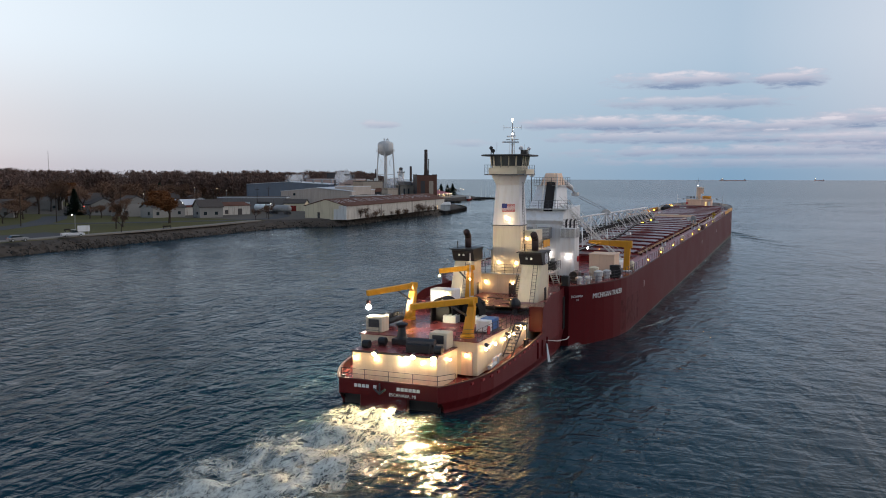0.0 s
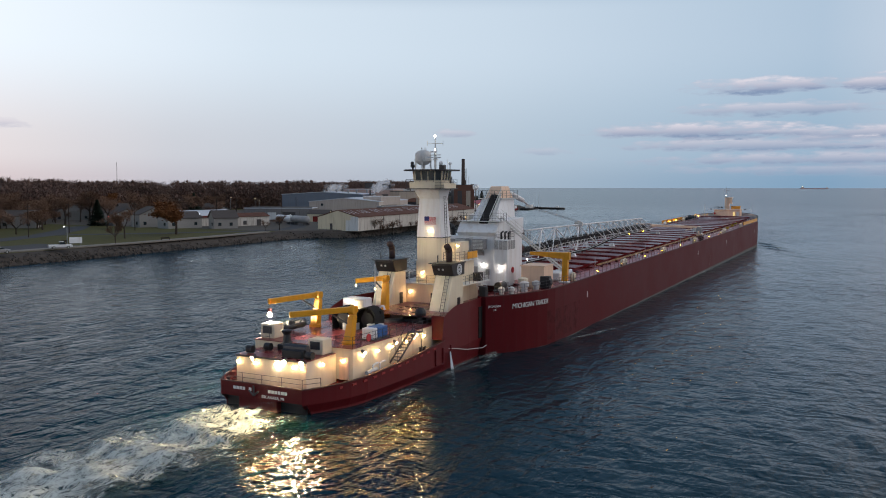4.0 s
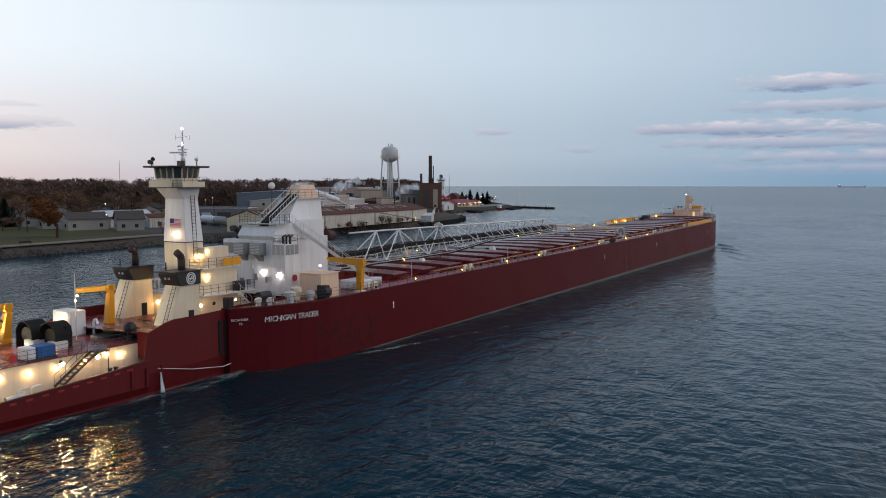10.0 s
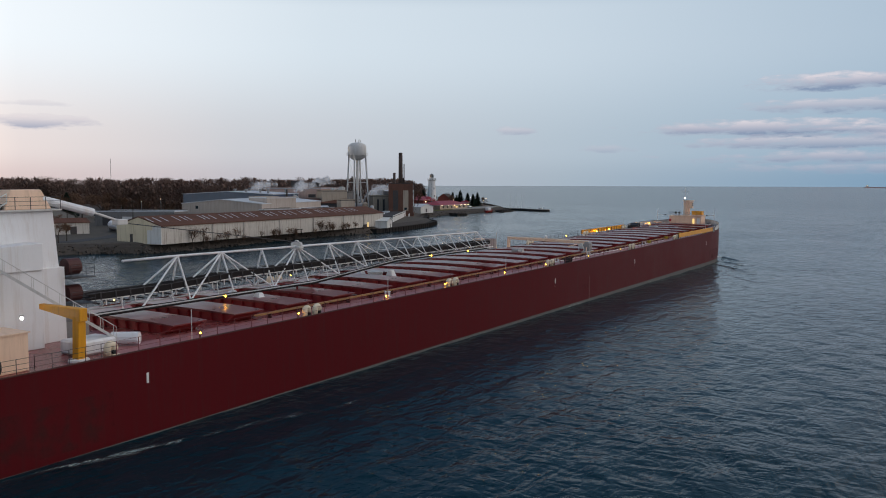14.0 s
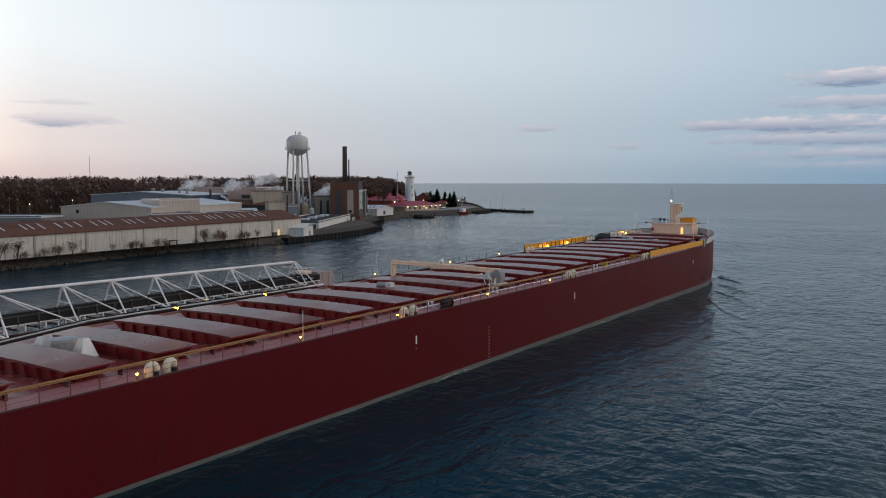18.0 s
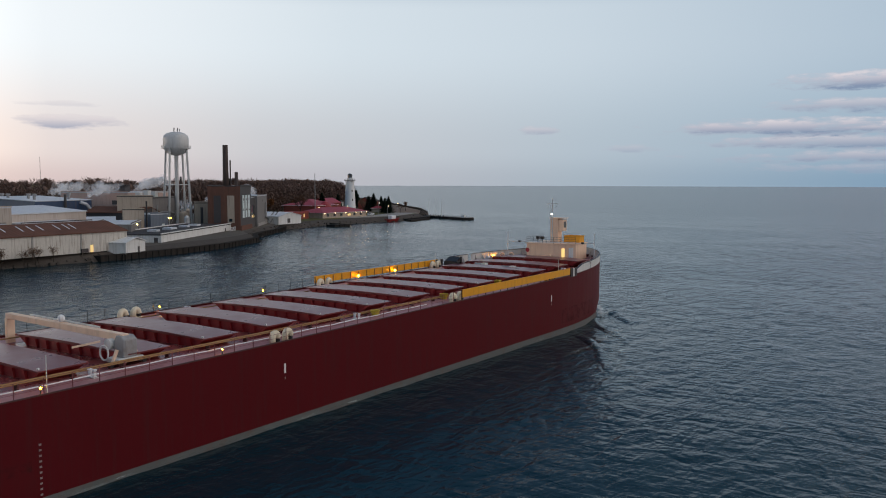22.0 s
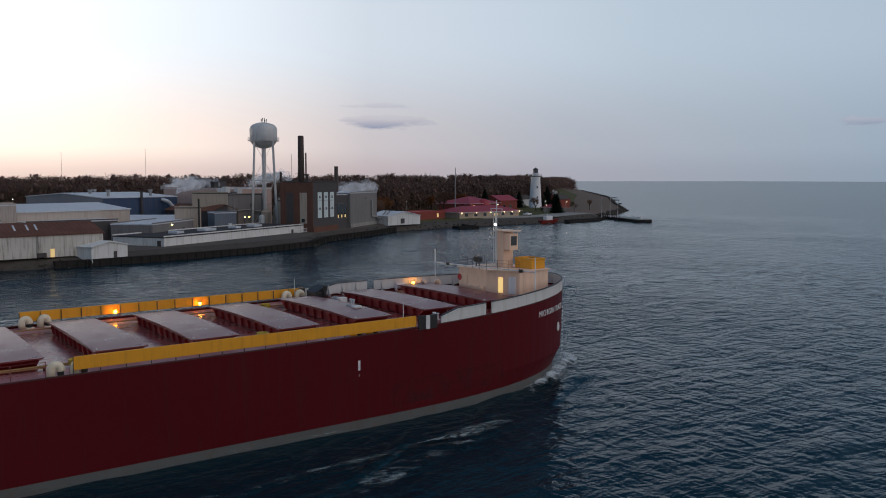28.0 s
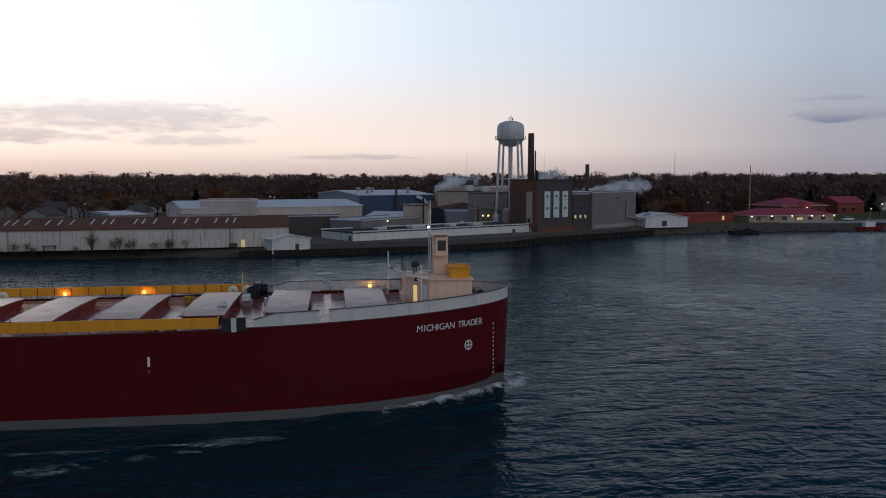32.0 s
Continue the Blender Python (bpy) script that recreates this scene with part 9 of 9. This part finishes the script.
def build_trees():
    rng = random.Random(21)
    protos = []
    for k in range(4):
        wood, tuft = bare_tree(40 + k, 13 + k, 1.0 + 0.1 * k, 2400, TWIG, 0.24)
        protos.append(plant("bare_tree", "leafless brown broadleaf tree", wood, tuft, (BARK, TWIG), pose(-420, -260 + 12 * k, GROUND), "bare shore trees"))
    wood, tuft = bare_tree(77, 12, 1.25, 8000, RUSSET, 0.36)
    russet = plant("russet_tree", "broad tree with russet autumn leaves", wood, tuft, (BARK, RUSSET), pose(-204.7, 172.7, GROUND), "russet trees")
    russet.scale = (1.7, 1.7, 1.2)
    for x, y, s in ((-345, 262, 1.2), (-318, 560, 1.0), (-330, 548, 0.9), (-384, 300, 1.3), (-300, 500, 1.0)):
        t = copy_thing(russet, pose(x, y, GROUND, 0, 0, rng.uniform(0, 360)))
        t.scale = (s, s, s)
    spots = [(-186.5, 132, 0.55), (-198, 142, 0.7), (-203, 150, 0.8), (-262, 214, 0.8), (-190, 200, 0.4), (-195, 214, 0.45), (-190, 208, 0.5), (-270, 232, 1.1), (-300, 196, 1.1), (-320, 236, 1.2),
             (-288, 262, 1.0), (-250, 240, 0.8), (-330, 180, 1.2), (-294.4, 630.7, 0.75), (-276, 600, 0.5), (-280, 520, 1.0), (-290, 490, 1.1), (-305, 470, 1.1), (-318, 520, 1.2), (-300, 596, 0.9), (-270, 480, 0.8), (-346, 575, 1.2), (-360, 555, 1.2),
             (-310, 440, 1.1), (-300, 340, 0.9), (-316, 318, 1.0), (-330, 130, 1.1), (-280, 120, 1.0), (-270, 60, 1.0), (-300, 90, 1.1), (-350, 60, 1.2)]
    for i, (x, y, s) in enumerate(spots):
        t = copy_thing(protos[i % 4], pose(x, y, GROUND, 0, 0, rng.uniform(0, 360)))
        s *= 0.7 if x < -280 and y > 300 else 1.0
        t.scale = (s, s, s)
    # thin saplings growing out of the bank under the white wall
    wood, tuft = bare_tree(91, 6.0, 0.55, 420, TWIG, 0.16)
    shoots = [plant("sapling", "leafless sapling in front of the shore wall", wood, tuft, (BARK, TWIG), pose(-168.4, 236, 1.2), "saplings on the bank")]
    wood, tuft = bare_tree(92, 4.6, 0.8, 380, TWIG, 0.16)
    shoots.append(plant("sapling", "leafless sapling in front of the shore wall", wood, tuft, (BARK, TWIG), pose(-169.0, 246, 1.2), "saplings on the bank"))
    for i in range(30):
        k = rng.random()
        x, y = -167.3 - 7.5 * k + rng.uniform(0.6, 2.0), 232 + 92 * k
        t = copy_thing(shoots[i % 2], pose(x, y, 1.2, 0, 0, rng.uniform(0, 360)))
        s = rng.uniform(0.55, 1.1)
        t.scale = (s, s, s)
    firs = []
    for k, h in enumerate((11, 9, 13)):
        wood, needles = fir_tree(60 + k, h)
        firs.append(plant("fir_tree", "dark green pointed fir tree", wood, needles, (BARK, FIR), pose(-430, -230 + 9 * k, GROUND), "firs by the lighthouse"))
    for i, (x, y, s) in enumerate(((-277.6, 203, 0.95), (-363, 668, 0.9), (-358, 660, 0.95), (-313, 617, 0.85), (-306, 611, 0.8), (-298, 603, 0.85), (-290, 600, 0.85), (-281, 592, 0.95), (-274, 586, 0.75), (-342, 622, 0.9), (-350, 616, 1.0), (-306, 566, 0.9),
                                  (-290, 470, 0.8), (-298, 462, 0.9), (-286, 478, 0.75), (-320, 300, 1.1), (-352, 214, 1.1), (-400, 250, 1.2))):
        t = copy_thing(firs[i % 3], pose(x, y, GROUND, 0, 0, rng.uniform(0, 360)))
        t.scale = (s * 1.35, s * 1.35, s)
    # loose trees between the houses
    rng = random.Random(17)
    for i in range(150):
        x, y = rng.uniform(-345, -236), rng.uniform(70, 330)
        if any(math.hypot(x - q[0], y - q[1]) < 7 for q in ((-228, 124), (-240, 150), (-262, 178), (-281, 196), (-300, 215), (-330, 242))) or x > -284 or (x > -300 and y > 240):
            continue
        t = copy_thing(protos[i % 4], pose(x, y, GROUND, 0, 0, rng.uniform(0, 360)))
        s = rng.uniform(0.75, 1.25)
        t.scale = (s * 1.2, s * 1.2, s * rng.uniform(0.85, 1.05))
    # lower brown trees round the houses
    rng = random.Random(29)
    for i in range(60):
        x, y = rng.uniform(-330, -250), rng.uniform(120, 262)
        if abs(y - (178 - (x + 262) * 0.97)) < 9 or abs(x + 240 + (y - 150) * 0.75) < 12:
            continue
        t = copy_thing(protos[i % 4], pose(x, y, GROUND - 0.6, 0, 0, rng.uniform(0, 360)))
        s = rng.uniform(0.45, 0.75)
        t.scale = (s * 1.5, s * 1.5, s)
    woods()


# the front edge of the woods, from south to north
EDGE_OF_WOODS = [(-345, -900), (-335, -420), (-338, 150), (-350, 240), (-405, 300), (-392, 360), (-350, 440), (-326, 490), (-324, 530), (-346, 585), (-366, 645), (-392, 695), (-480, 765), (-630, 885), (-890, 1228), (-1500, 1815)]


GOLD = (1 + 5 ** 0.5) / 2
ICO = np.array([(-1, GOLD, 0), (1, GOLD, 0), (-1, -GOLD, 0), (1, -GOLD, 0), (0, -1, GOLD), (0, 1, GOLD), (0, -1, -GOLD), (0, 1, -GOLD), (GOLD, 0, -1), (GOLD, 0, 1), (-GOLD, 0, -1), (-GOLD, 0, 1)]) / 1.9
ICO_FACES = np.array([(0, 11, 5), (0, 5, 1), (0, 1, 7), (0, 7, 10), (0, 10, 11), (1, 5, 9), (5, 11, 4), (11, 10, 2), (10, 7, 6), (7, 1, 8),
                      (3, 9, 4), (3, 4, 2), (3, 2, 6), (3, 6, 8), (3, 8, 9), (4, 9, 5), (2, 4, 11), (6, 2, 10), (8, 6, 7), (9, 8, 1)])


def woods():
    """Ragged crowns side by side, thinning out behind the front edge: one mass for each stretch."""
    rng = np.random.default_rng(9)
    for (xa, ya), (xb, yb) in zip(EDGE_OF_WOODS, EDGE_OF_WOODS[1:]):
        long = math.hypot(xb - xa, yb - ya)
        far = ya < -300 or ya > 850
        count = int(long * (0.5 if far else 1.9))
        k = rng.random(count)
        back = rng.exponential(32, count)
        x, y = xa + (xb - xa) * k - back, ya + (yb - ya) * k + back * 0.1
        h = np.clip(rng.normal(18.8, 1.0, count), 15, 21.5) * np.where(back < 10, 0.82, 1.0)
        r = rng.uniform(4.2, 7.4, count)
        # each crown: a heap of lumpy boughs and a ragged skin of twig clumps
        def places(n, reach):
            a, u, v = rng.uniform(0, 2 * math.pi, (count, n)), rng.random((count, n)) ** 0.5, rng.random((count, n)) ** 0.75
            body = np.sqrt(np.clip(1 - np.abs(1.62 * v - 0.66) ** 3, 0.03, 1))
            rr = reach * r[:, None] * u * body
            return np.stack([x[:, None] + rr * np.cos(a), y[:, None] + rr * np.sin(a), GROUND - 0.5 + h[:, None] * (0.06 + (0.84 + 0.06 * reach) * v)], -1), v
        lumps = 4 if far else 7
        c, v = places(lumps, 0.62)
        size = rng.uniform(0.6, 1.2, (count, lumps, 1, 1))
        bough = c[:, :, None, :] + ICO[None, None] * size * rng.uniform(0.35, 1.4, (count, lumps, 12, 1)) * np.array((1, 1, 1.35))
        k12 = np.arange(count * lumps)[:, None, None] * 12
        boughs, faces_a = bough.reshape(-1, 3), (k12 + ICO_FACES[None]).reshape(-1, 3)
        # sprays of twigs: thin slivers that point up and outwards
        twigs = 100 if far else 330
        c, v = places(twigs, 1.06)
        out = np.stack([c[..., 0] - x[:, None], c[..., 1] - y[:, None], np.full(v.shape, 3.0)], -1) + rng.normal(0, 1.6, (*v.shape, 3))
        out /= np.linalg.norm(out, axis=-1, keepdims=True)
        across = np.cross(out, rng.normal(0, 1, out.shape))
        across /= np.maximum(np.linalg.norm(across, axis=-1, keepdims=True), 0.05)
        long_, thin = rng.uniform(0.5, 1.5, (*v.shape, 1)), rng.uniform(0.06, 0.2, (*v.shape, 1))
        tri = np.stack([c + out * long_, c - out * long_ * 0.6 + across * thin, c - out * long_ * 0.6 - across * thin], -2)
        verts = np.concatenate([boughs, tri.reshape(-1, 3)])
        faces = np.concatenate([faces_a, len(boughs) + np.arange(count * twigs * 3).reshape(-1, 3)])
        me = bpy.data.meshes.new("woods")
        me.from_pydata(verts.tolist(), [], faces.tolist())
        me.materials.append(WOODS)
        me.polygons.foreach_set("use_smooth", [True] * len(me.polygons))
        tagged(new("woods", me), "far band of dark brown autumn woods", "woods", kind="stuff")


build_trees()


# ---------------------------------------------------------------- houses, vehicles and small things on the shore
def build_town():
    rng = random.Random(33)
    lots = [(-272, 206, 10, 9, 60), (-251, 200, 13, 8, 70), (-234, 198, 14, 8, 75), (-219, 206, 9, 7, 60), (-333, 226, 16, 10, 40), (-352, 244, 12, 9, 50), (-309, 243, 11, 9, 65), (-300, 222, 12, 9, 50), (-345, 290, 13, 9, 40), (-330, 310, 12, 9, 60),
            (-292, 170, 13, 9, 40), (-320, 160, 12, 9, 50), (-368, 200, 14, 9, 60), (-374, 262, 12, 9, 55), (-262, 250, 11, 8, 60), (-410, 306, 14, 10, 60), (-390, 330, 12, 9, 60), (-300, 130, 12, 9, 45), (-290, 90, 13, 9, 50), (-262, 110, 12, 9, 50), (-355, 170, 12, 9, 40), (-322, 270, 10, 8, 45)]
    for x, y, w, d, turn in lots:
        a = radians(turn)
        building("house", rng.choice(("pale clapboard house with a grey shingle roof", "small grey-roofed house with light siding")), (x, y), (x + w * math.cos(a), y + w * math.sin(a)), d, rng.uniform(2.8, 4.8), SIDING, SHINGLE, rng.choice(("gable", "gable_y")), rng.uniform(2.0, 3.0), category="house",
                 windows=(("front", 1.5, 1.0, 1.2, 1.2, GLASS), ("front", w - 3.2, 1.0, 1.2, 1.2, GLASS), ("right", 2, 1.0, 1.2, 1.2, GLASS), ("left", 2, 1.0, 1.2, 1.2, GLASS)), overhang=0.4)
    barn = building("red_barn", "dark red barn with a grey metal roof", (-243.5, 218.0), (-238.0, 238.0), 12, 3.8, BARNRED, PALEROOF, "gable", 2.0, category="barn")
    part("white_front", Shape().box(2, 13, -5, -0.1, 2.5, 5.9), WHITEWALL, barn)
    part("lean_roof", Shape().box(1.8, 13.2, -5.2, 0, 5.9, 6.1), RUSTROOF, barn)
    part("barn_door", Shape().box(12.0, 13.06, -3.0, -1.0, 2.6, 5.0), BRICKDARK, barn)
    part("lamp_globe", Shape().ball((20.2, 6, 7.6), 0.2, 5), LAMP_STREET, barn)
    grey = building("grey_flat_building", "long grey flat-roofed building with deep bays", (-262.0, 272.0), (-233.0, 285.0), 12, 5.4, GREYWALL, PALEROOF, "flat", windows=(("front", 3, 0.2, 5, 3.4, BRICKDARK), ("front", 11, 0.2, 4, 3.4, LIMEWALL), ("front", 18, 0.2, 6, 3.6, BRICKDARK)))
    building("tan_garage", "tan garage with a red door by the shore", (-226.0, 272.0), (-217.0, 275.0), 8, 3.4, CREAMWALL, SHINGLE, "gable", 1.6, windows=(("front", 2.5, 0, 3.2, 2.4, BARNRED),))
    building("old_store", "low pale block store with a rusty roof", (-226.0, 226.0), (-221.0, 240.0), 9, 3.6, WHITEWALL, RUSTROOF, "gable", 1.2, windows=(("front", 3, 0.5, 1.5, 1.5, BRICKDARK), ("front", 9, 0, 2.0, 2.4, BRICKDARK)))
    for k, (x, y) in enumerate(((-210, 246), (-222, 251))):
        t = thing("tank_car", "white railway tank car" if k else "dark grey railway tank car", "tank car", pose(x, y, GROUND, 0, 0, 158), "tank cars")
        part("barrel", Shape().lathe((0, 0, 0), [(0.3, -6), (1.1, -5.8), (1.45, -5.2), (1.45, 5.2), (1.1, 5.8), (0.3, 6)], 14), WHITE if k else GREY, t, smooth=True)
        t.children[0].matrix_basis = pose(0, 0, 2.3, 0, 90, 0)
        part("frame", Shape().box(-6, 6, -0.7, 0.7, 0.7, 0.95), STEEL, t)
        for xx in (-4.6, 4.6):
            part("bogie", Shape().box(xx - 1.2, xx + 1.2, -0.9, 0.9, 0.05, 0.75), STEEL, t)
    # white pickup, dark car, parked cars in the yard
    def car(x, y, rz, body, pickup=False, label=""):
        c = thing("pickup_truck" if pickup else "car", label, "truck" if pickup else "car", pose(x, y, GROUND + 0.05, 0, 0, rz), "" if pickup else "parked cars")
        L = 5.6 if pickup else 4.5
        part("body", Shape().prism_y([(-L / 2, 0.4), (L / 2, 0.4), (L / 2, 0.95), (L * 0.28, 1.08), (-L / 2, 1.05 if pickup else 1.0)], -0.92, 0.92), body, c, bevel=0.07)
        cab = [(-0.35, 1.05), (1.35, 1.05), (0.85, 1.75), (-0.25, 1.78)] if pickup else [(-2.0, 0.98), (1.15, 1.0), (0.4, 1.48), (-1.3, 1.5)]
        part("cabin", Shape().prism_y(cab, -0.82, 0.82), GLASS, c, bevel=0.05)
        part("roof", Shape().box(cab[3][0] + 0.05, cab[2][0] - 0.05, -0.78, 0.78, cab[3][1] - 0.03, cab[3][1] + 0.04), body, c)
        for xx in (-L * 0.3, L * 0.31):
            for yy in (-0.9, 0.9):
                w = part("wheel", Shape().rod((xx, yy - 0.11, 0.36), (xx, yy + 0.11, 0.36), 0.36, n=12), RUBBER, c)
                part("rim", Shape().rod((xx, yy - 0.13, 0.36), (xx, yy + 0.13, 0.36), 0.2, n=8), PALE, w)
        part("tail_light", Shape().box(-L / 2 - 0.02, -L / 2 + 0.03, -0.85, -0.6, 0.75, 0.95).box(-L / 2 - 0.02, -L / 2 + 0.03, 0.6, 0.85, 0.75, 0.95), FLAGRED, c)
        return c
    car(-183.6, 112.0, 62, CARWHITE, True, "white pickup truck parked by the river")
    car(-182.5, 94.5, 66, GREY, False, "grey car parked by the river")
    for i in range(9):
        car(-288 + i * 3.4, 292 + i * 1.5, -30, (CARDARK, CARWHITE, GREY)[i % 3], False, ("dark grey car parked in the yard", "white car parked in the yard", "grey car parked in the yard")[i % 3])
    for x, y, rz, k in ((-262, 530, 95, 0), (-263, 556, 95, 1), (-276, 588, 60, 0), (-282, 160, 40, 1), (-330, 204, 50, 0)):
        car(x, y, rz, (CARDARK, CARWHITE)[k], False, ("dark car parked on the street", "white car parked on the street")[k])
    sign = thing("notice_board", "large white notice board on posts beside the path", "sign", pose(-189.6, 121.5, GROUND, 0, 0, 62))
    part("panel", Shape().box(-1.6, 1.6, -0.06, 0.06, 0.7, 2.3), WHITE, sign, bevel=0.02)
    for x in (-1.3, 1.3):
        part("post", Shape().box(x - 0.06, x + 0.06, 0.06, 0.16, -0.2, 2.2), GREY, sign)
    lampp = thing("street_lamp", "lamp post with a small white head", "lamp", pose(-191.0, 120.0, GROUND))
    part("post", Shape().rod((0, 0, -0.2), (0, 0, 5.2), 0.08, n=6), GREY, lampp)
    part("arm", Shape().rod((0, 0, 5.1), (-0.7, -0.3, 5.3), 0.05, n=5), GREY, lampp)
    part("globe", Shape().ball((-0.7, -0.3, 5.2), 0.18, 5), LAMP_FAR, lampp)
    for x, y, h, mat in ((-322, 330, 9, LAMP_STREET), (-296, 262, 7, LAMP_FAR), (-332, 218, 6, LAMP_FAR), (-284, 214, 3.0, LAMP_RED), (-283, 216, 4.2, LAMP_RED), (-232, 212, 5, LAMP_FAR), (-380, 360, 8, LAMP_FAR), (-330, 360, 8, LAMP_STREET),
                         (-290, 316, 8, LAMP_STREET), (-360, 330, 8, LAMP_FAR), (-310, 520, 6, LAMP_FAR), (-345, 545, 6, LAMP_FAR), (-215, 246, 4, LAMP_FAR)):
        s = thing("street_lamp", "red signal on a post" if mat is LAMP_RED else "street lamp among the trees", "lamp", pose(x, y, GROUND), "street lamps")
        part("post", Shape().rod((0, 0, -0.2), (0, 0, h), 0.09, n=6), GREY, s)
        part("globe", Shape().ball((0, 0, h + 0.1), 0.15, 5), mat, s)
    for i in range(10):
        x, y = -232 - i * 1.0, 96 + i * 22
        p = thing("utility_pole", "weathered wooden utility pole with crossarm", "pole", pose(x - (8 if i % 2 else 0), y, GROUND), "utility poles")
        part("pole", Shape().rod((0, 0, -0.3), (0, 0, 10.5), 0.16, 0.11, n=6), BARK, p)
        part("crossarm", Shape().box(-1.1, 1.1, -0.06, 0.06, 9.4, 9.55), BARK, p)
        for xx in (-0.9, 0, 0.9):
            part("insulator", Shape().lathe((xx, 0, 9.55), [(0.06, 0), (0.09, 0.1), (0.04, 0.2)], 6), GREY, p)
    for x, y, w in ((-200.0, 126.0, 2.2), (-186.0, 150.0, 3.5), (-188, 84, 2.0)):
        b = thing("bench", "low grey park bench facing the river", "bench", pose(x, y, GROUND, 0, 0, 90))
        part("seat", Shape().box(-w / 2, w / 2, -0.2, 0.2, 0.4, 0.46), QUAY, b)
        part("backrest", Shape().box(-w / 2, w / 2, 0.18, 0.24, 0.5, 0.85), QUAY, b)
        for xx in (-w / 2 + 0.2, w / 2 - 0.2):
            part("leg", Shape().box(xx - 0.04, xx + 0.04, -0.18, 0.2, 0, 0.4), STEEL, b)
    # far tower frames on the skyline
    for x, y, h in ((-900, 760, 46), (-1250, 700, 60), (-1150, 560, 50)):
        t = thing("radio_mast", "far lattice mast on the skyline", "mast", pose(x, y, GROUND))
        part("lattice", Shape().rod((-0.8, 0, 0), (-0.15, 0, h), 0.12, n=4).rod((0.8, 0, 0), (0.15, 0, h), 0.12, n=4).rod((-0.8, 0, h * 0.3), (0.5, 0, h * 0.5), 0.1, n=4).rod((0.8, 0, h * 0.5), (-0.4, 0, h * 0.7), 0.1, n=4), GREY, t)


build_town()


def build_steam():
    rng = random.Random(3)
    puffs = []
    for x, y, z, n, size, drift in ((-262.0, 384.0, 14.5, 16, 1.3, 7.0), (-283.0, 420.0, 17.0, 20, 1.6, 10.0), (-256.0, 436.0, 12.0, 34, 2.3, 16.0), (-300.0, 392.0, 15.0, 14, 1.6, 10.0), (-252.5, 417.5, 8.0, 12, 1.0, 3.0)):
        g = Shape()
        for i in range(n * 5):
            k = rng.random()
            g.ball((rng.gauss(0, 1 + 1.7 * k) - drift * k * 0.4, rng.gauss(0, 1 + 2.2 * k) + 1.5 * drift * k, 3.4 * k + rng.gauss(0, 0.7)), size * (0.4 + 0.6 * k) * rng.uniform(0.5, 1.3), 7)
        p = tagged(part("steam_plume", g, STEAM, smooth=True), "thin white steam drifting off the mill roof", "steam", kind="stuff")
        p.matrix_basis = Matrix.Translation((x, y, z))
        p.visible_shadow = False
        puffs.append((p, x, y, z))
    return puffs


PUFFS = build_steam()


def far_ship(x, y, rz, length):
    s = thing("far_freighter", "tiny far freighter on the horizon", "ship", pose(x, y, 0, 0, 0, rz))
    part("hull", Shape().box(-length / 2, length / 2, -12, 12, -0.5, 3), SHIPRED, s, bevel=0.5)
    part("deckhouse", Shape().box(-length * 0.46, -length * 0.36, -9, 9, 3, 9), PALE, s)
    part("pilot_house", Shape().box(length * 0.42, length * 0.47, -8, 8, 3, 7), PALE, s)
    part("lamp_globe", Shape().ball((-length * 0.4, 0, 9.8), 0.7, 5), LAMP_STREET, s)
    return s


far_ship(-317, 3900, 3, 110)
far_ship(30, 4100, 2, 40)


# ---------------------------------------------------------------- what moves
def motions():
    tow = [(t, x, y, a) for t, x, y, a in COURSE]
    walk(tug, [(t, pose(x, y, 0, 0, 0, a)) for t, x, y, a in tow])
    walk(barge, [(t, pose(x, y, 0, TRIM, 0, a)) for t, x, y, a in tow])
    for f in FOAM:
        walk(f, [(t, pose(x, y, 0, 0, 0, a)) for t, x, y, a in tow])
    # the current carries the ripples slowly down the river
    walk(water, [(0, pose(0, 0, 0)), (32, pose(3.0, -28.0, 0))])
    for p, x, y, z in PUFFS:
        walk(p, [(0, pose(x, y, z)), (32, pose(x - 3.5, y + 9.0, z + 1.2))])


motions()
